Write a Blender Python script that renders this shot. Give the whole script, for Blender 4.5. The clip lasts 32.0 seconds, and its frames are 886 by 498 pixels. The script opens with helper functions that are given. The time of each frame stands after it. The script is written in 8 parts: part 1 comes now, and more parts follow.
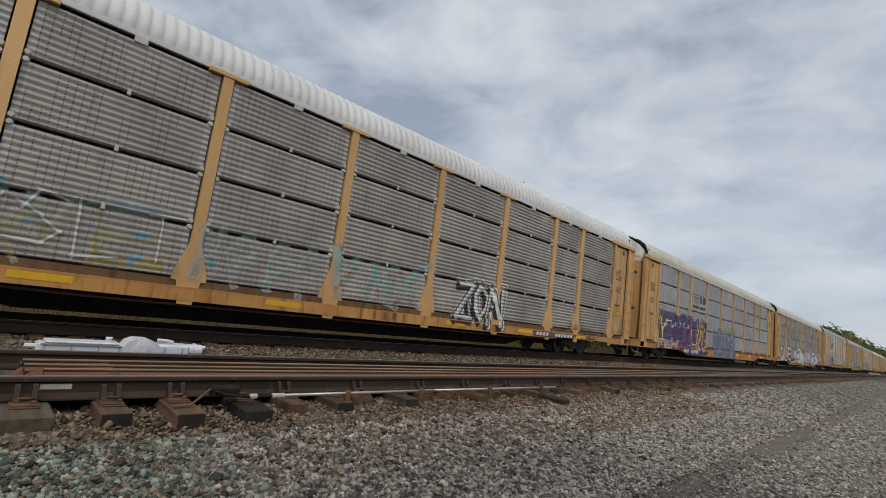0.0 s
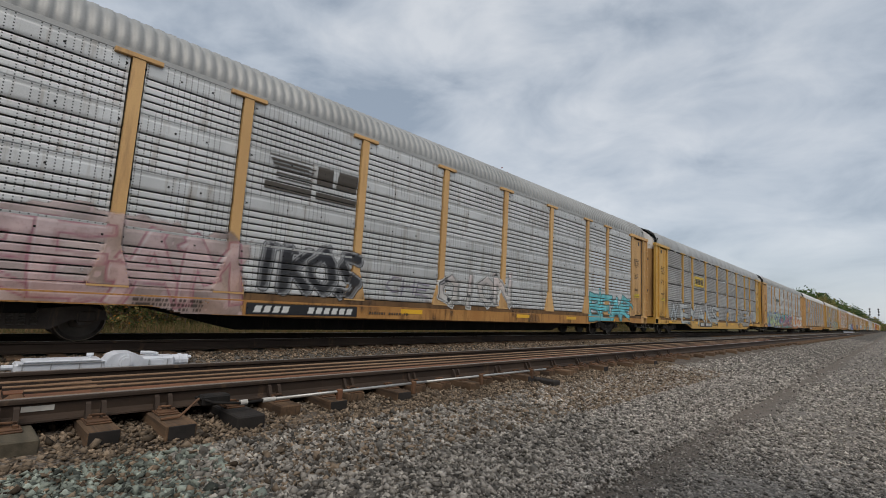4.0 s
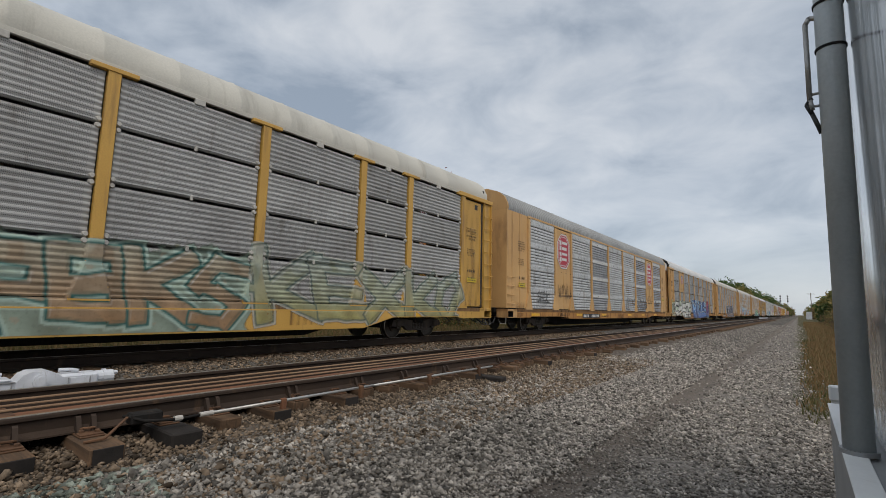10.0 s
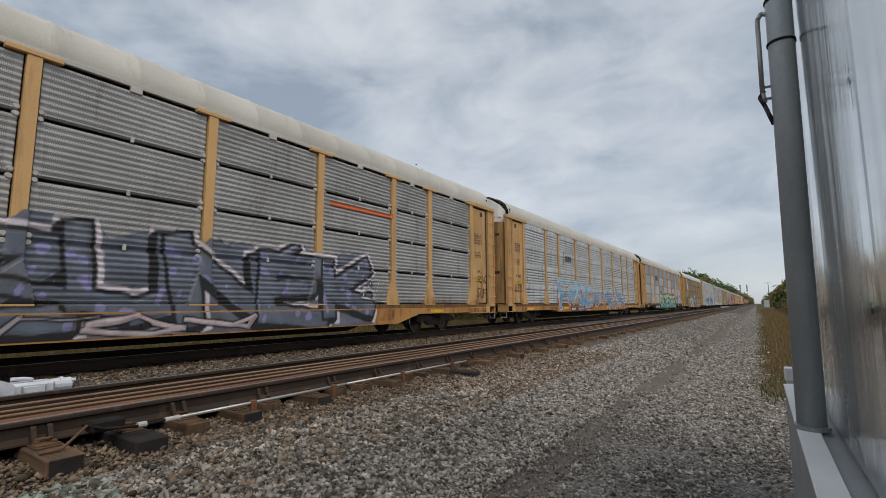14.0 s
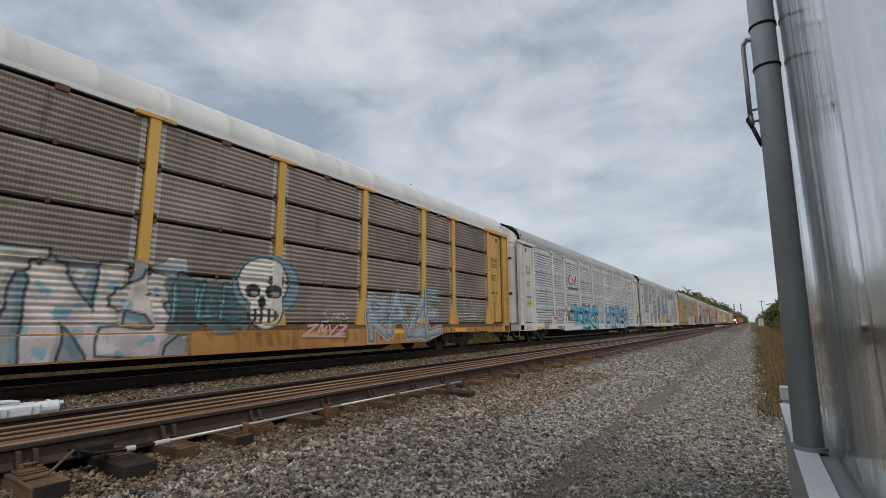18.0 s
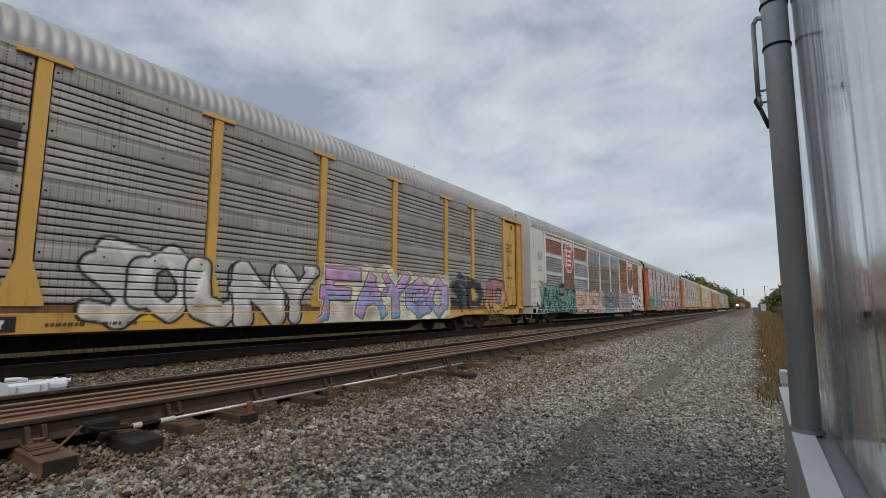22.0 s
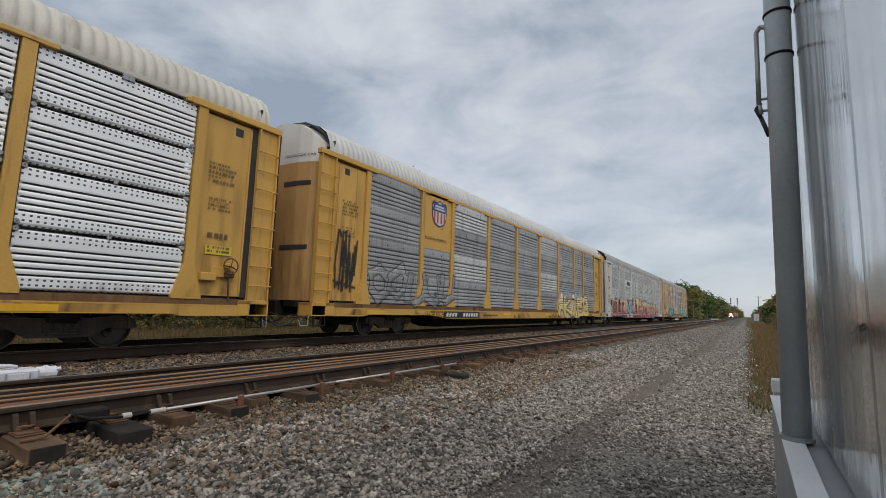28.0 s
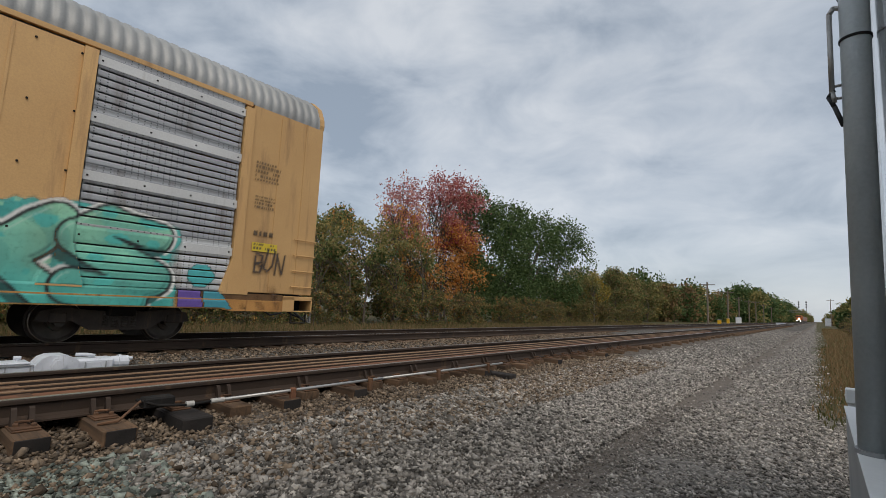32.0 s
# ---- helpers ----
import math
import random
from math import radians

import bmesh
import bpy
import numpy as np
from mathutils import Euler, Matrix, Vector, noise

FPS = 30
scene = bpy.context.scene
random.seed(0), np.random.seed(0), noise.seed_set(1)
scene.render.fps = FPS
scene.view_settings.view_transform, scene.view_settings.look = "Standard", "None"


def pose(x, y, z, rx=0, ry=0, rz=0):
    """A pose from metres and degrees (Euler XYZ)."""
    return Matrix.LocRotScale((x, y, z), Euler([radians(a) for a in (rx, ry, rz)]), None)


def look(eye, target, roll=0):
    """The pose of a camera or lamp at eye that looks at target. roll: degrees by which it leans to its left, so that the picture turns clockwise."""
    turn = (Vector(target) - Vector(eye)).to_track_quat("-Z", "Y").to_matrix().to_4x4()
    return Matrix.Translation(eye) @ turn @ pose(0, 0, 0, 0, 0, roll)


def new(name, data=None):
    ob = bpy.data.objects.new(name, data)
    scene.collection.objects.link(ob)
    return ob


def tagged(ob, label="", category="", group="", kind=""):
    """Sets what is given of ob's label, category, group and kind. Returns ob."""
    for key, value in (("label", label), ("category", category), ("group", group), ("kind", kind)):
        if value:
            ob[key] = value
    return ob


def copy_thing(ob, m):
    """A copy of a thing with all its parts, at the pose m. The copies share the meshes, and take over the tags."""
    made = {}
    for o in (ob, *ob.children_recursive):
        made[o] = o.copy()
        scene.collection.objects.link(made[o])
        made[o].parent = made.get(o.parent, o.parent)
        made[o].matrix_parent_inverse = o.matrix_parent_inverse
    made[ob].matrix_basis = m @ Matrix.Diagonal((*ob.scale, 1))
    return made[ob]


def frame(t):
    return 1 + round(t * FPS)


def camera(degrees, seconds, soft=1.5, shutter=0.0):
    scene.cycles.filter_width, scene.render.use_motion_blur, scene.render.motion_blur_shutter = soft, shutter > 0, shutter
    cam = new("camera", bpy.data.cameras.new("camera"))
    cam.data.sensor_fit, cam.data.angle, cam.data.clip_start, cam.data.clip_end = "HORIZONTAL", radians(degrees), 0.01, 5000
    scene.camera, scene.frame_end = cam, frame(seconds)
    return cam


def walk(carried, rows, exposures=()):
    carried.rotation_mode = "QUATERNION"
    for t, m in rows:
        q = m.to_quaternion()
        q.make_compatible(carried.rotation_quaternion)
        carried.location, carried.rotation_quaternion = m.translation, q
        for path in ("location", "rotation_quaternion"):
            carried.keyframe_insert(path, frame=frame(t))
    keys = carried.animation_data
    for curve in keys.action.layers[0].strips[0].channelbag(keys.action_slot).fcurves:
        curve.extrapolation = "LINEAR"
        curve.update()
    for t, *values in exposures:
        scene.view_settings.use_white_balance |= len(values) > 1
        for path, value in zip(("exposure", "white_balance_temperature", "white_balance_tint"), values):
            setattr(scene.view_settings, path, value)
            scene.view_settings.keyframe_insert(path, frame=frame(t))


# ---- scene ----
cam = camera(87.07, 32.0, soft=0.6, shutter=0.0)
# seconds, x, y, z, yaw, pitch, roll of the carried camera
PATH = """
0.0 0.008 -0.026 0.985 45.30 8.00 -7.21
0.5 0.008 -0.025 0.988 45.35 7.92 -7.27
1.0 0.007 -0.025 0.990 45.36 7.84 -7.32
1.5 0.004 -0.022 0.990 45.34 7.80 -7.37
2.0 0.002 -0.019 0.990 45.25 7.75 -7.36
2.5 0.001 -0.019 0.992 45.22 7.67 -6.96
3.0 0.003 -0.018 0.998 44.74 7.38 -5.89
3.5 0.001 -0.018 1.003 44.14 7.07 -4.42
4.0 0.003 -0.017 1.006 43.73 6.87 -3.23
4.5 0.001 -0.015 1.009 42.89 6.84 -2.44
6.5 -0.004 -0.017 1.019 39.94 7.27 -2.07
7.0 -0.004 -0.017 1.019 39.88 7.27 -2.15
7.5 -0.003 -0.019 1.018 39.82 7.31 -2.18
8.0 -0.004 -0.020 1.015 39.54 7.35 -2.10
8.5 -0.006 -0.017 1.017 38.95 7.36 -1.95
9.0 -0.005 -0.014 1.018 38.31 7.40 -1.68
9.5 0.000 -0.015 1.022 37.97 7.31 -1.44
10.0 -0.006 -0.006 1.024 37.25 7.10 -1.28
10.5 -0.015 0.010 1.022 35.80 6.91 -1.13
11.0 -0.017 0.015 1.018 34.47 6.69 -0.91
11.5 -0.005 0.014 1.008 33.79 6.46 -0.67
12.0 -0.008 0.017 1.003 33.61 6.23 -0.64
12.5 -0.004 0.011 1.002 33.85 6.40 -0.56
13.0 0.000 0.006 0.999 34.25 6.54 -0.48
13.5 0.005 0.009 1.001 34.33 6.57 -0.12
14.0 0.001 0.009 1.004 33.98 6.79 0.20
14.5 0.001 0.009 1.005 33.66 7.03 0.32
16.5 -0.001 0.006 1.014 32.61 8.97 0.93
17.0 0.001 0.006 1.011 32.79 9.18 0.75
17.5 0.003 0.003 1.009 33.04 9.19 0.52
18.0 0.003 0.001 1.005 33.35 9.15 0.37
18.5 0.006 -0.003 1.005 33.68 9.00 0.38
19.0 0.006 0.001 1.003 33.91 8.87 0.41
19.5 0.006 0.004 1.005 34.01 8.72 0.34
20.0 0.006 0.006 1.004 34.01 8.39 0.27
20.5 0.002 0.009 1.002 33.78 7.85 0.15
21.0 0.001 0.014 1.000 33.57 7.39 0.02
21.5 0.002 0.014 0.998 33.53 7.15 -0.01
22.0 0.006 0.010 0.998 33.67 7.07 -0.06
22.5 0.005 0.009 0.998 33.71 7.03 -0.16
23.0 0.006 0.011 0.997 33.77 6.97 -0.20
23.5 0.006 0.010 0.998 33.75 6.94 -0.19
24.0 0.005 0.011 0.997 33.62 6.97 -0.26
24.5 0.002 0.015 0.996 33.34 7.02 -0.41
25.0 0.002 0.015 0.995 33.04 7.09 -0.60
25.5 0.003 0.016 0.994 32.63 7.20 -0.83
27.5 0.003 0.014 0.986 32.94 7.16 -1.64
28.0 0.000 0.013 0.985 33.03 7.14 -1.79
28.5 0.000 0.011 0.984 33.05 7.15 -1.90
29.0 -0.001 0.010 0.984 33.02 7.18 -1.98
29.5 0.000 0.011 0.982 33.01 7.27 -2.07
30.0 0.000 0.010 0.980 33.01 7.36 -2.15
30.5 -0.001 0.010 0.981 33.01 7.35 -2.18
31.0 -0.001 0.011 0.982 33.01 7.36 -2.17
31.5 -0.001 0.013 0.981 34.35 7.18 -2.22
32.0 -0.000 0.014 0.980 38.65 6.81 -2.59
"""
rows = []
for line in PATH.strip().split("\n"):
    t, x, y, z, yaw, pitch, roll = [float(v) for v in line.split()]
    rows.append((t, pose(x, y, z, 90 + pitch, roll, yaw)))
walk(cam, rows, [(0.0, 0.0), (32.0, 0.0)])
# ---- sky and light ----
SUN_UP, SUN_AZ = 52.0, 125.0
world = bpy.data.worlds.new("world")
scene.world = world
world.use_nodes = True
wn, wl = world.node_tree.nodes, world.node_tree.links
bg = wn["Background"]
sky = wn.new("ShaderNodeTexSky")
sky.sky_type, sky.sun_disc = "NISHITA", False
sky.sun_elevation, sky.sun_rotation = radians(SUN_UP), radians(SUN_AZ)
co = wn.new("ShaderNodeTexCoord")
sep = wn.new("ShaderNodeSeparateXYZ")
wl.new(co.outputs["Generated"], sep.inputs[0])


def wmath(op, a, b):
    n = wn.new("ShaderNodeMath")
    n.operation = op
    for i, v in enumerate((a, b)):
        if isinstance(v, (int, float)):
            n.inputs[i].default_value = v
        else:
            wl.new(v, n.inputs[i])
    return n.outputs[0]


flatv = wn.new("ShaderNodeCombineXYZ")
wl.new(sep.outputs[0], flatv.inputs[0])
wl.new(sep.outputs[1], flatv.inputs[1])
wl.new(wmath("MULTIPLY", wmath("POWER", wmath("MAXIMUM", sep.outputs[2], 0.0), 0.8), 2.1), flatv.inputs[2])


def wnoise(scale, detail, rough, dist, shift):
    m = wn.new("ShaderNodeMapping")
    m.inputs["Location"].default_value = shift
    wl.new(flatv.outputs[0], m.inputs[0])
    n = wn.new("ShaderNodeTexNoise")
    n.inputs["Scale"].default_value = scale
    n.inputs["Detail"].default_value = detail
    n.inputs["Roughness"].default_value = rough
    n.inputs["Distortion"].default_value = dist
    wl.new(m.outputs[0], n.inputs["Vector"])
    return n.outputs[0]


clouds = wmath("ADD", wmath("MULTIPLY", wnoise(1.9, 4, 0.5, 0.2, (2.3, 0.7, 0)), 0.5), wmath("MULTIPLY", wnoise(4.6, 9, 0.55, 0.35, (7, 3, 0)), 0.5))
ramp = wn.new("ShaderNodeValToRGB")
cr = ramp.color_ramp
cr.elements[0].position, cr.elements[0].color = 0.395, (0.27, 0.318, 0.38, 1)
cr.elements[1].position, cr.elements[1].color = 0.615, (0.60, 0.625, 0.655, 1)
mid = cr.elements.new(0.50)
mid.color = (0.44, 0.482, 0.535, 1)
wl.new(clouds, ramp.inputs[0])
# brighter, whiter sky low over the horizon
low = wn.new("ShaderNodeMix")
low.data_type = "RGBA"
low.inputs[7].default_value = (0.50, 0.535, 0.58, 1)
lowf = wmath("MULTIPLY", wmath("POWER", wmath("SUBTRACT", 1.0, wmath("MAXIMUM", sep.outputs[2], 0.0)), 9.0), 0.65)
wl.new(lowf, low.inputs[0])
wl.new(ramp.outputs[0], low.inputs[6])
both = wn.new("ShaderNodeMix")
both.data_type, both.blend_type = "RGBA", "ADD"
both.inputs[0].default_value = 0.02
wl.new(low.outputs[2], both.inputs[6])
wl.new(sky.outputs[0], both.inputs[7])
wl.new(both.outputs[2], bg.inputs[0])
bg.inputs[1].default_value = 1.0

sun = new("sun", bpy.data.lights.new("sun", "SUN"))
sun.data.energy, sun.data.angle, sun.data.color = 1.75, radians(45), (1.0, 0.92, 0.82)
sun.matrix_world = look((30, -40, 60), (30 - 30 * math.sin(radians(SUN_AZ)), -40 - 30 * math.cos(radians(SUN_AZ)), 60 - 38.4))


# ---- materials ----
def nodes_of(name):
    m = bpy.data.materials.new(name)
    m.use_nodes = True
    return m, m.node_tree.nodes, m.node_tree.links, m.node_tree.nodes["Principled BSDF"]


def mixc(n, l, fac, a, b, mode="MIX"):
    x = n.new("ShaderNodeMix")
    x.data_type, x.blend_type = "RGBA", mode
    for sock, v in ((x.inputs[0], fac), (x.inputs[6], a), (x.inputs[7], b)):
        if isinstance(v, (int, float)):
            sock.default_value = v
        elif isinstance(v, tuple):
            sock.default_value = (*v, 1)
        else:
            l.new(v, sock)
    return x.outputs[2]


def calc(n, l, op, a, b=0.0, c=0.0):
    x = n.new("ShaderNodeMath")
    x.operation = op
    for i, v in enumerate((a, b, c)):
        if isinstance(v, (int, float)):
            x.inputs[i].default_value = v
        else:
            l.new(v, x.inputs[i])
    return x.outputs[0]


def noise_of(n, l, vec, scale, detail=4.0, stretch=(1, 1, 1), rough=0.55):
    mp = n.new("ShaderNodeMapping")
    mp.inputs["Scale"].default_value = stretch
    l.new(vec, mp.inputs[0])
    t = n.new("ShaderNodeTexNoise")
    t.inputs["Scale"].default_value, t.inputs["Detail"].default_value, t.inputs["Roughness"].default_value = scale, detail, rough
    l.new(mp.outputs[0], t.inputs["Vector"])
    return t.outputs[0]


def span(n, l, v, lo, hi, to0=0.0, to1=1.0):
    x = n.new("ShaderNodeMapRange")
    x.inputs[1].default_value, x.inputs[2].default_value, x.inputs[3].default_value, x.inputs[4].default_value = lo, hi, to0, to1
    l.new(v, x.inputs[0])
    return x.outputs[0]


TIER_MID = 0.471


def surface(name, a, b, big=1.0, small=30.0, rough=0.6, metal=0.0, bump=0.15, stretch=(1, 1, 1), stain=None, stain_at=0.58, tint=0.0, dots=None, island=0.0, depth=0.01, edges=0.0):
    """A worn surface: two tones over a broad noise, fine grain, streaky stains, relief. dots: (pitch y, pitch z, width, height, depth) of punched holes; edges keeps them that far from a tier's middle."""
    m, n, l, p = nodes_of(name)
    vec = n.new("ShaderNodeTexCoord").outputs["Object"]
    if tint:
        info = n.new("ShaderNodeObjectInfo")
        add = n.new("ShaderNodeVectorMath")
        add.operation = "ADD"
        rnd = calc(n, l, "MULTIPLY", info.outputs["Random"], 37.0)
        l.new(vec, add.inputs[0])
        l.new(rnd, add.inputs[1])
        vec2 = add.outputs[0]
    else:
        vec2 = vec
    broad = noise_of(n, l, vec2, big, 5, stretch)
    fine = noise_of(n, l, vec2, small, 3)
    col = mixc(n, l, span(n, l, broad, 0.32, 0.68), a, b)
    col = mixc(n, l, 0.35, col, mixc(n, l, fine, (0.25, 0.25, 0.25), (0.75, 0.75, 0.75)), "OVERLAY")
    if stain:
        st = noise_of(n, l, vec2, big * 1.7, 6, (stretch[0], stretch[1] * 3.0, stretch[2] * 0.35), 0.65)
        col = mixc(n, l, span(n, l, st, stain_at, stain_at + 0.16, 0.0, 0.8), col, stain)
    if tint:
        hsv = n.new("ShaderNodeHueSaturation")
        l.new(col, hsv.inputs["Color"])
        l.new(span(n, l, info.outputs["Random"], 0, 1, 1 - tint, 1 + tint), hsv.inputs["Value"])
        col = hsv.outputs[0]
    if island:
        geo = n.new("ShaderNodeNewGeometry")
        hsv = n.new("ShaderNodeHueSaturation")
        l.new(col, hsv.inputs["Color"])
        l.new(span(n, l, geo.outputs["Random Per Island"], 0, 1, 1 - island, 1 + island), hsv.inputs["Value"])
        col = hsv.outputs[0]
    if dots:
        py, pz, wy, wz, soft = dots
        s = n.new("ShaderNodeSeparateXYZ")
        l.new(vec, s.inputs[0])
        dy = calc(n, l, "PINGPONG", s.outputs[1], py / 2)
        dz = calc(n, l, "PINGPONG", s.outputs[2], pz / 2)
        hole = calc(n, l, "MULTIPLY", calc(n, l, "LESS_THAN", dy, py * wy), calc(n, l, "LESS_THAN", dz, pz * wz))
        if edges:
            rim = calc(n, l, "ABSOLUTE", calc(n, l, "SUBTRACT", s.outputs[2], TIER_MID))
            some = noise_of(n, l, vec, 1.0, 2, (0.0, 3.5, 0.0))
            hole = calc(n, l, "MULTIPLY", hole, calc(n, l, "MULTIPLY", calc(n, l, "GREATER_THAN", rim, edges), calc(n, l, "GREATER_THAN", some, 0.40)))
        if py > 0.09:
            some = noise_of(n, l, vec2, 1.0, 2, (0.0, 2.6, 0.5))
            hole = calc(n, l, "MULTIPLY", hole, calc(n, l, "GREATER_THAN", some, 0.47))
        col = mixc(n, l, calc(n, l, "MULTIPLY", hole, soft), col, (0.03, 0.03, 0.03))
    l.new(col, p.inputs["Base Color"])
    p.inputs["Metallic"].default_value = metal
    p.inputs["Specular IOR Level"].default_value = 0.5 if rough < 0.65 else 0.18
    l.new(span(n, l, fine, 0.2, 0.8, max(rough - 0.1, 0.02), min(rough + 0.12, 1)), p.inputs["Roughness"])
    if bump:
        bn = n.new("ShaderNodeBump")
        bn.inputs["Strength"].default_value, bn.inputs["Distance"].default_value = bump, depth
        l.new(fine, bn.inputs["Height"])
        l.new(bn.outputs[0], p.inputs["Normal"])
    return m


YELLOW_OLD = surface("faded_yellow_paint", (0.585, 0.355, 0.145), (0.505, 0.295, 0.115), 0.6, 40, 0.6, stain=(0.27, 0.15, 0.07), stain_at=0.56, tint=0.08)
YELLOW_SILL = surface("rust_stained_yellow_paint", (0.50, 0.262, 0.085), (0.38, 0.18, 0.058), 1.1, 40, 0.65, stain=(0.13, 0.065, 0.03), stain_at=0.53, tint=0.1)
YELLOW_GRIMY = surface("grimy_yellow_end_paint", (0.50, 0.30, 0.12), (0.36, 0.20, 0.078), 0.9, 40, 0.65, stain=(0.12, 0.07, 0.035), stain_at=0.50, stretch=(1, 1, 0.4), tint=0.08)
# dark brown that carries the shade of the recess above the sill, with stains
SILL_SHADE = surface("shaded_sill_brown", (0.20, 0.118, 0.055), (0.115, 0.066, 0.034), 1.5, 40, 0.8, stain=(0.05, 0.03, 0.02), stain_at=0.54, tint=0.1)
YELLOW_NEW = surface("bright_yellow_paint", (0.57, 0.332, 0.072), (0.495, 0.282, 0.058), 0.6, 40, 0.5, stain=(0.24, 0.13, 0.05), stain_at=0.57, tint=0.05)
WHITE_CAR = surface("off_white_paint", (0.62, 0.60, 0.57), (0.52, 0.50, 0.47), 0.7, 40, 0.55, stain=(0.25, 0.19, 0.14), stain_at=0.63, tint=0.05)
ORANGE_CAR = surface("orange_paint", (0.50, 0.13, 0.035), (0.42, 0.10, 0.03), 0.6, 40, 0.5, stain=(0.15, 0.05, 0.03), stain_at=0.62, tint=0.05)
PANEL_DARK = surface("weathered_galvanised_steel", (0.41, 0.408, 0.40), (0.295, 0.29, 0.28), 0.8, 55, 0.6, 0.15, stain=(0.14, 0.12, 0.10), tint=0.10, dots=(0.022, 0.025, 0.20, 0.2, 0.8))
PANEL_PERF = surface("perforated_grey_steel", (0.40, 0.402, 0.405), (0.30, 0.302, 0.305), 0.8, 55, 0.55, 0.15, stain=(0.14, 0.13, 0.12), tint=0.08, dots=(0.055, 0.05, 0.24, 0.17, 0.75))
PANEL_LIGHT = surface("light_galvanised_steel", (0.575, 0.585, 0.585), (0.46, 0.465, 0.46), 0.8, 55, 0.5, 0.2, stain=(0.26, 0.22, 0.18), stain_at=0.55, tint=0.08, dots=(0.10, 0.05, 0.10, 0.22, 0.9))
PANEL_MID = surface("grey_galvanised_steel", (0.37, 0.378, 0.39), (0.28, 0.287, 0.297), 0.8, 55, 0.5, 0.2, stain=(0.15, 0.13, 0.115), stain_at=0.55, tint=0.08, dots=(0.10, 0.05, 0.10, 0.22, 0.85))
PANEL_DUSTY = surface("dusty_tan_grey_steel", (0.35, 0.325, 0.292), (0.245, 0.226, 0.202), 0.8, 55, 0.6, 0.1, stain=(0.16, 0.125, 0.10), stain_at=0.57, tint=0.10, dots=(0.11, 0.05, 0.08, 0.22, 0.85))
PANEL_BROWN = surface("grimy_brown_grey_steel", (0.30, 0.252, 0.21), (0.195, 0.165, 0.138), 0.8, 55, 0.7, 0.05, stain=(0.09, 0.07, 0.055), tint=0.10, dots=(0.05, 0.025, 0.12, 0.25, 0.7))
PANEL_MARGIN = surface("unpunched_galvanised_margin", (0.40, 0.398, 0.39), (0.30, 0.295, 0.285), 0.8, 55, 0.6, 0.15, stain=(0.16, 0.13, 0.11), tint=0.10)
PANEL_SLATE = surface("dark_weathered_galvanised_steel", (0.345, 0.345, 0.342), (0.245, 0.242, 0.236), 0.8, 55, 0.6, 0.15, stain=(0.12, 0.10, 0.09), tint=0.08, dots=(0.022, 0.025, 0.20, 0.2, 0.8))
PANEL_RED = surface("faded_brown_painted_steel", (0.36, 0.17, 0.105), (0.26, 0.122, 0.076), 0.8, 55, 0.7, 0.0, stain=(0.25, 0.20, 0.16), stain_at=0.66, tint=0.08, dots=(0.10, 0.05, 0.10, 0.22, 0.85))
PANEL_WHITE = surface("bright_new_galvanised_steel", (0.86, 0.87, 0.88), (0.74, 0.75, 0.76), 1.0, 55, 0.4, 0.15, stain=(0.45, 0.45, 0.44), stain_at=0.68, tint=0.05, dots=(0.0885, 0.0785, 0.2, 0.20, 0.95), edges=0.27)
ROOF_CREAM = surface("cream_roof_paint", (0.53, 0.51, 0.45), (0.44, 0.42, 0.365), 0.5, 30, 0.6, stain=(0.30, 0.275, 0.23), tint=0.05)
ROOF_WHITE = surface("white_roof_paint", (0.60, 0.60, 0.59), (0.50, 0.50, 0.49), 0.5, 30, 0.6, stain=(0.40, 0.38, 0.36), tint=0.05)
ROOF_GREY = surface("galvanised_roof_steel", (0.36, 0.36, 0.35), (0.28, 0.28, 0.27), 0.5, 30, 0.5, 0.2, stain=(0.24, 0.22, 0.20), tint=0.06)
DARK_STEEL = surface("sooty_black_steel", (0.022, 0.020, 0.019), (0.013, 0.012, 0.011), 3, 40, 0.75, 0.1, stain=(0.07, 0.05, 0.035))
TRUCK_STEEL = surface("dusty_cast_steel", (0.085, 0.068, 0.056), (0.045, 0.037, 0.031), 3, 40, 0.7, 0.1, stain=(0.13, 0.085, 0.06))
TREAD = surface("worn_wheel_steel", (0.10, 0.085, 0.07), (0.05, 0.042, 0.036), 3, 40, 0.55, 0.4)
RAIL_SIDE = surface("rusty_rail_steel", (0.062, 0.043, 0.032), (0.035, 0.026, 0.021), 2.5, 40, 0.75, 0.1, stain=(0.14, 0.085, 0.05), stretch=(1, 0.3, 1))
RAIL_TOP = surface("polished_rail_head", (0.46, 0.435, 0.40), (0.32, 0.28, 0.245), 2, 60, 0.32, 0.7, stretch=(1, 0.1, 1))
RUST_TAN = surface("tan_worn_rust", (0.31, 0.205, 0.125), (0.19, 0.115, 0.07), 1.6, 45, 0.7, 0.1, stretch=(1, 0.2, 1), stain=(0.12, 0.07, 0.045), stain_at=0.6)
RUST = surface("orange_brown_rust", (0.23, 0.105, 0.058), (0.10, 0.05, 0.032), 7, 60, 0.8, 0.0, stretch=(1, 0.10, 1), stain=(0.34, 0.19, 0.11), stain_at=0.64)
TIE_WOOD = surface("creosoted_oak", (0.17, 0.105, 0.062), (0.07, 0.047, 0.032), 3, 35, 0.9, stretch=(0.3, 4, 4), stain=(0.035, 0.03, 0.026), stain_at=0.55, tint=0.15, bump=0.5)
OLD_WOOD = surface("mossy_grey_brown_tie", (0.125, 0.105, 0.075), (0.06, 0.052, 0.038), 3, 35, 0.9, stretch=(0.3, 4, 4), bump=0.5)
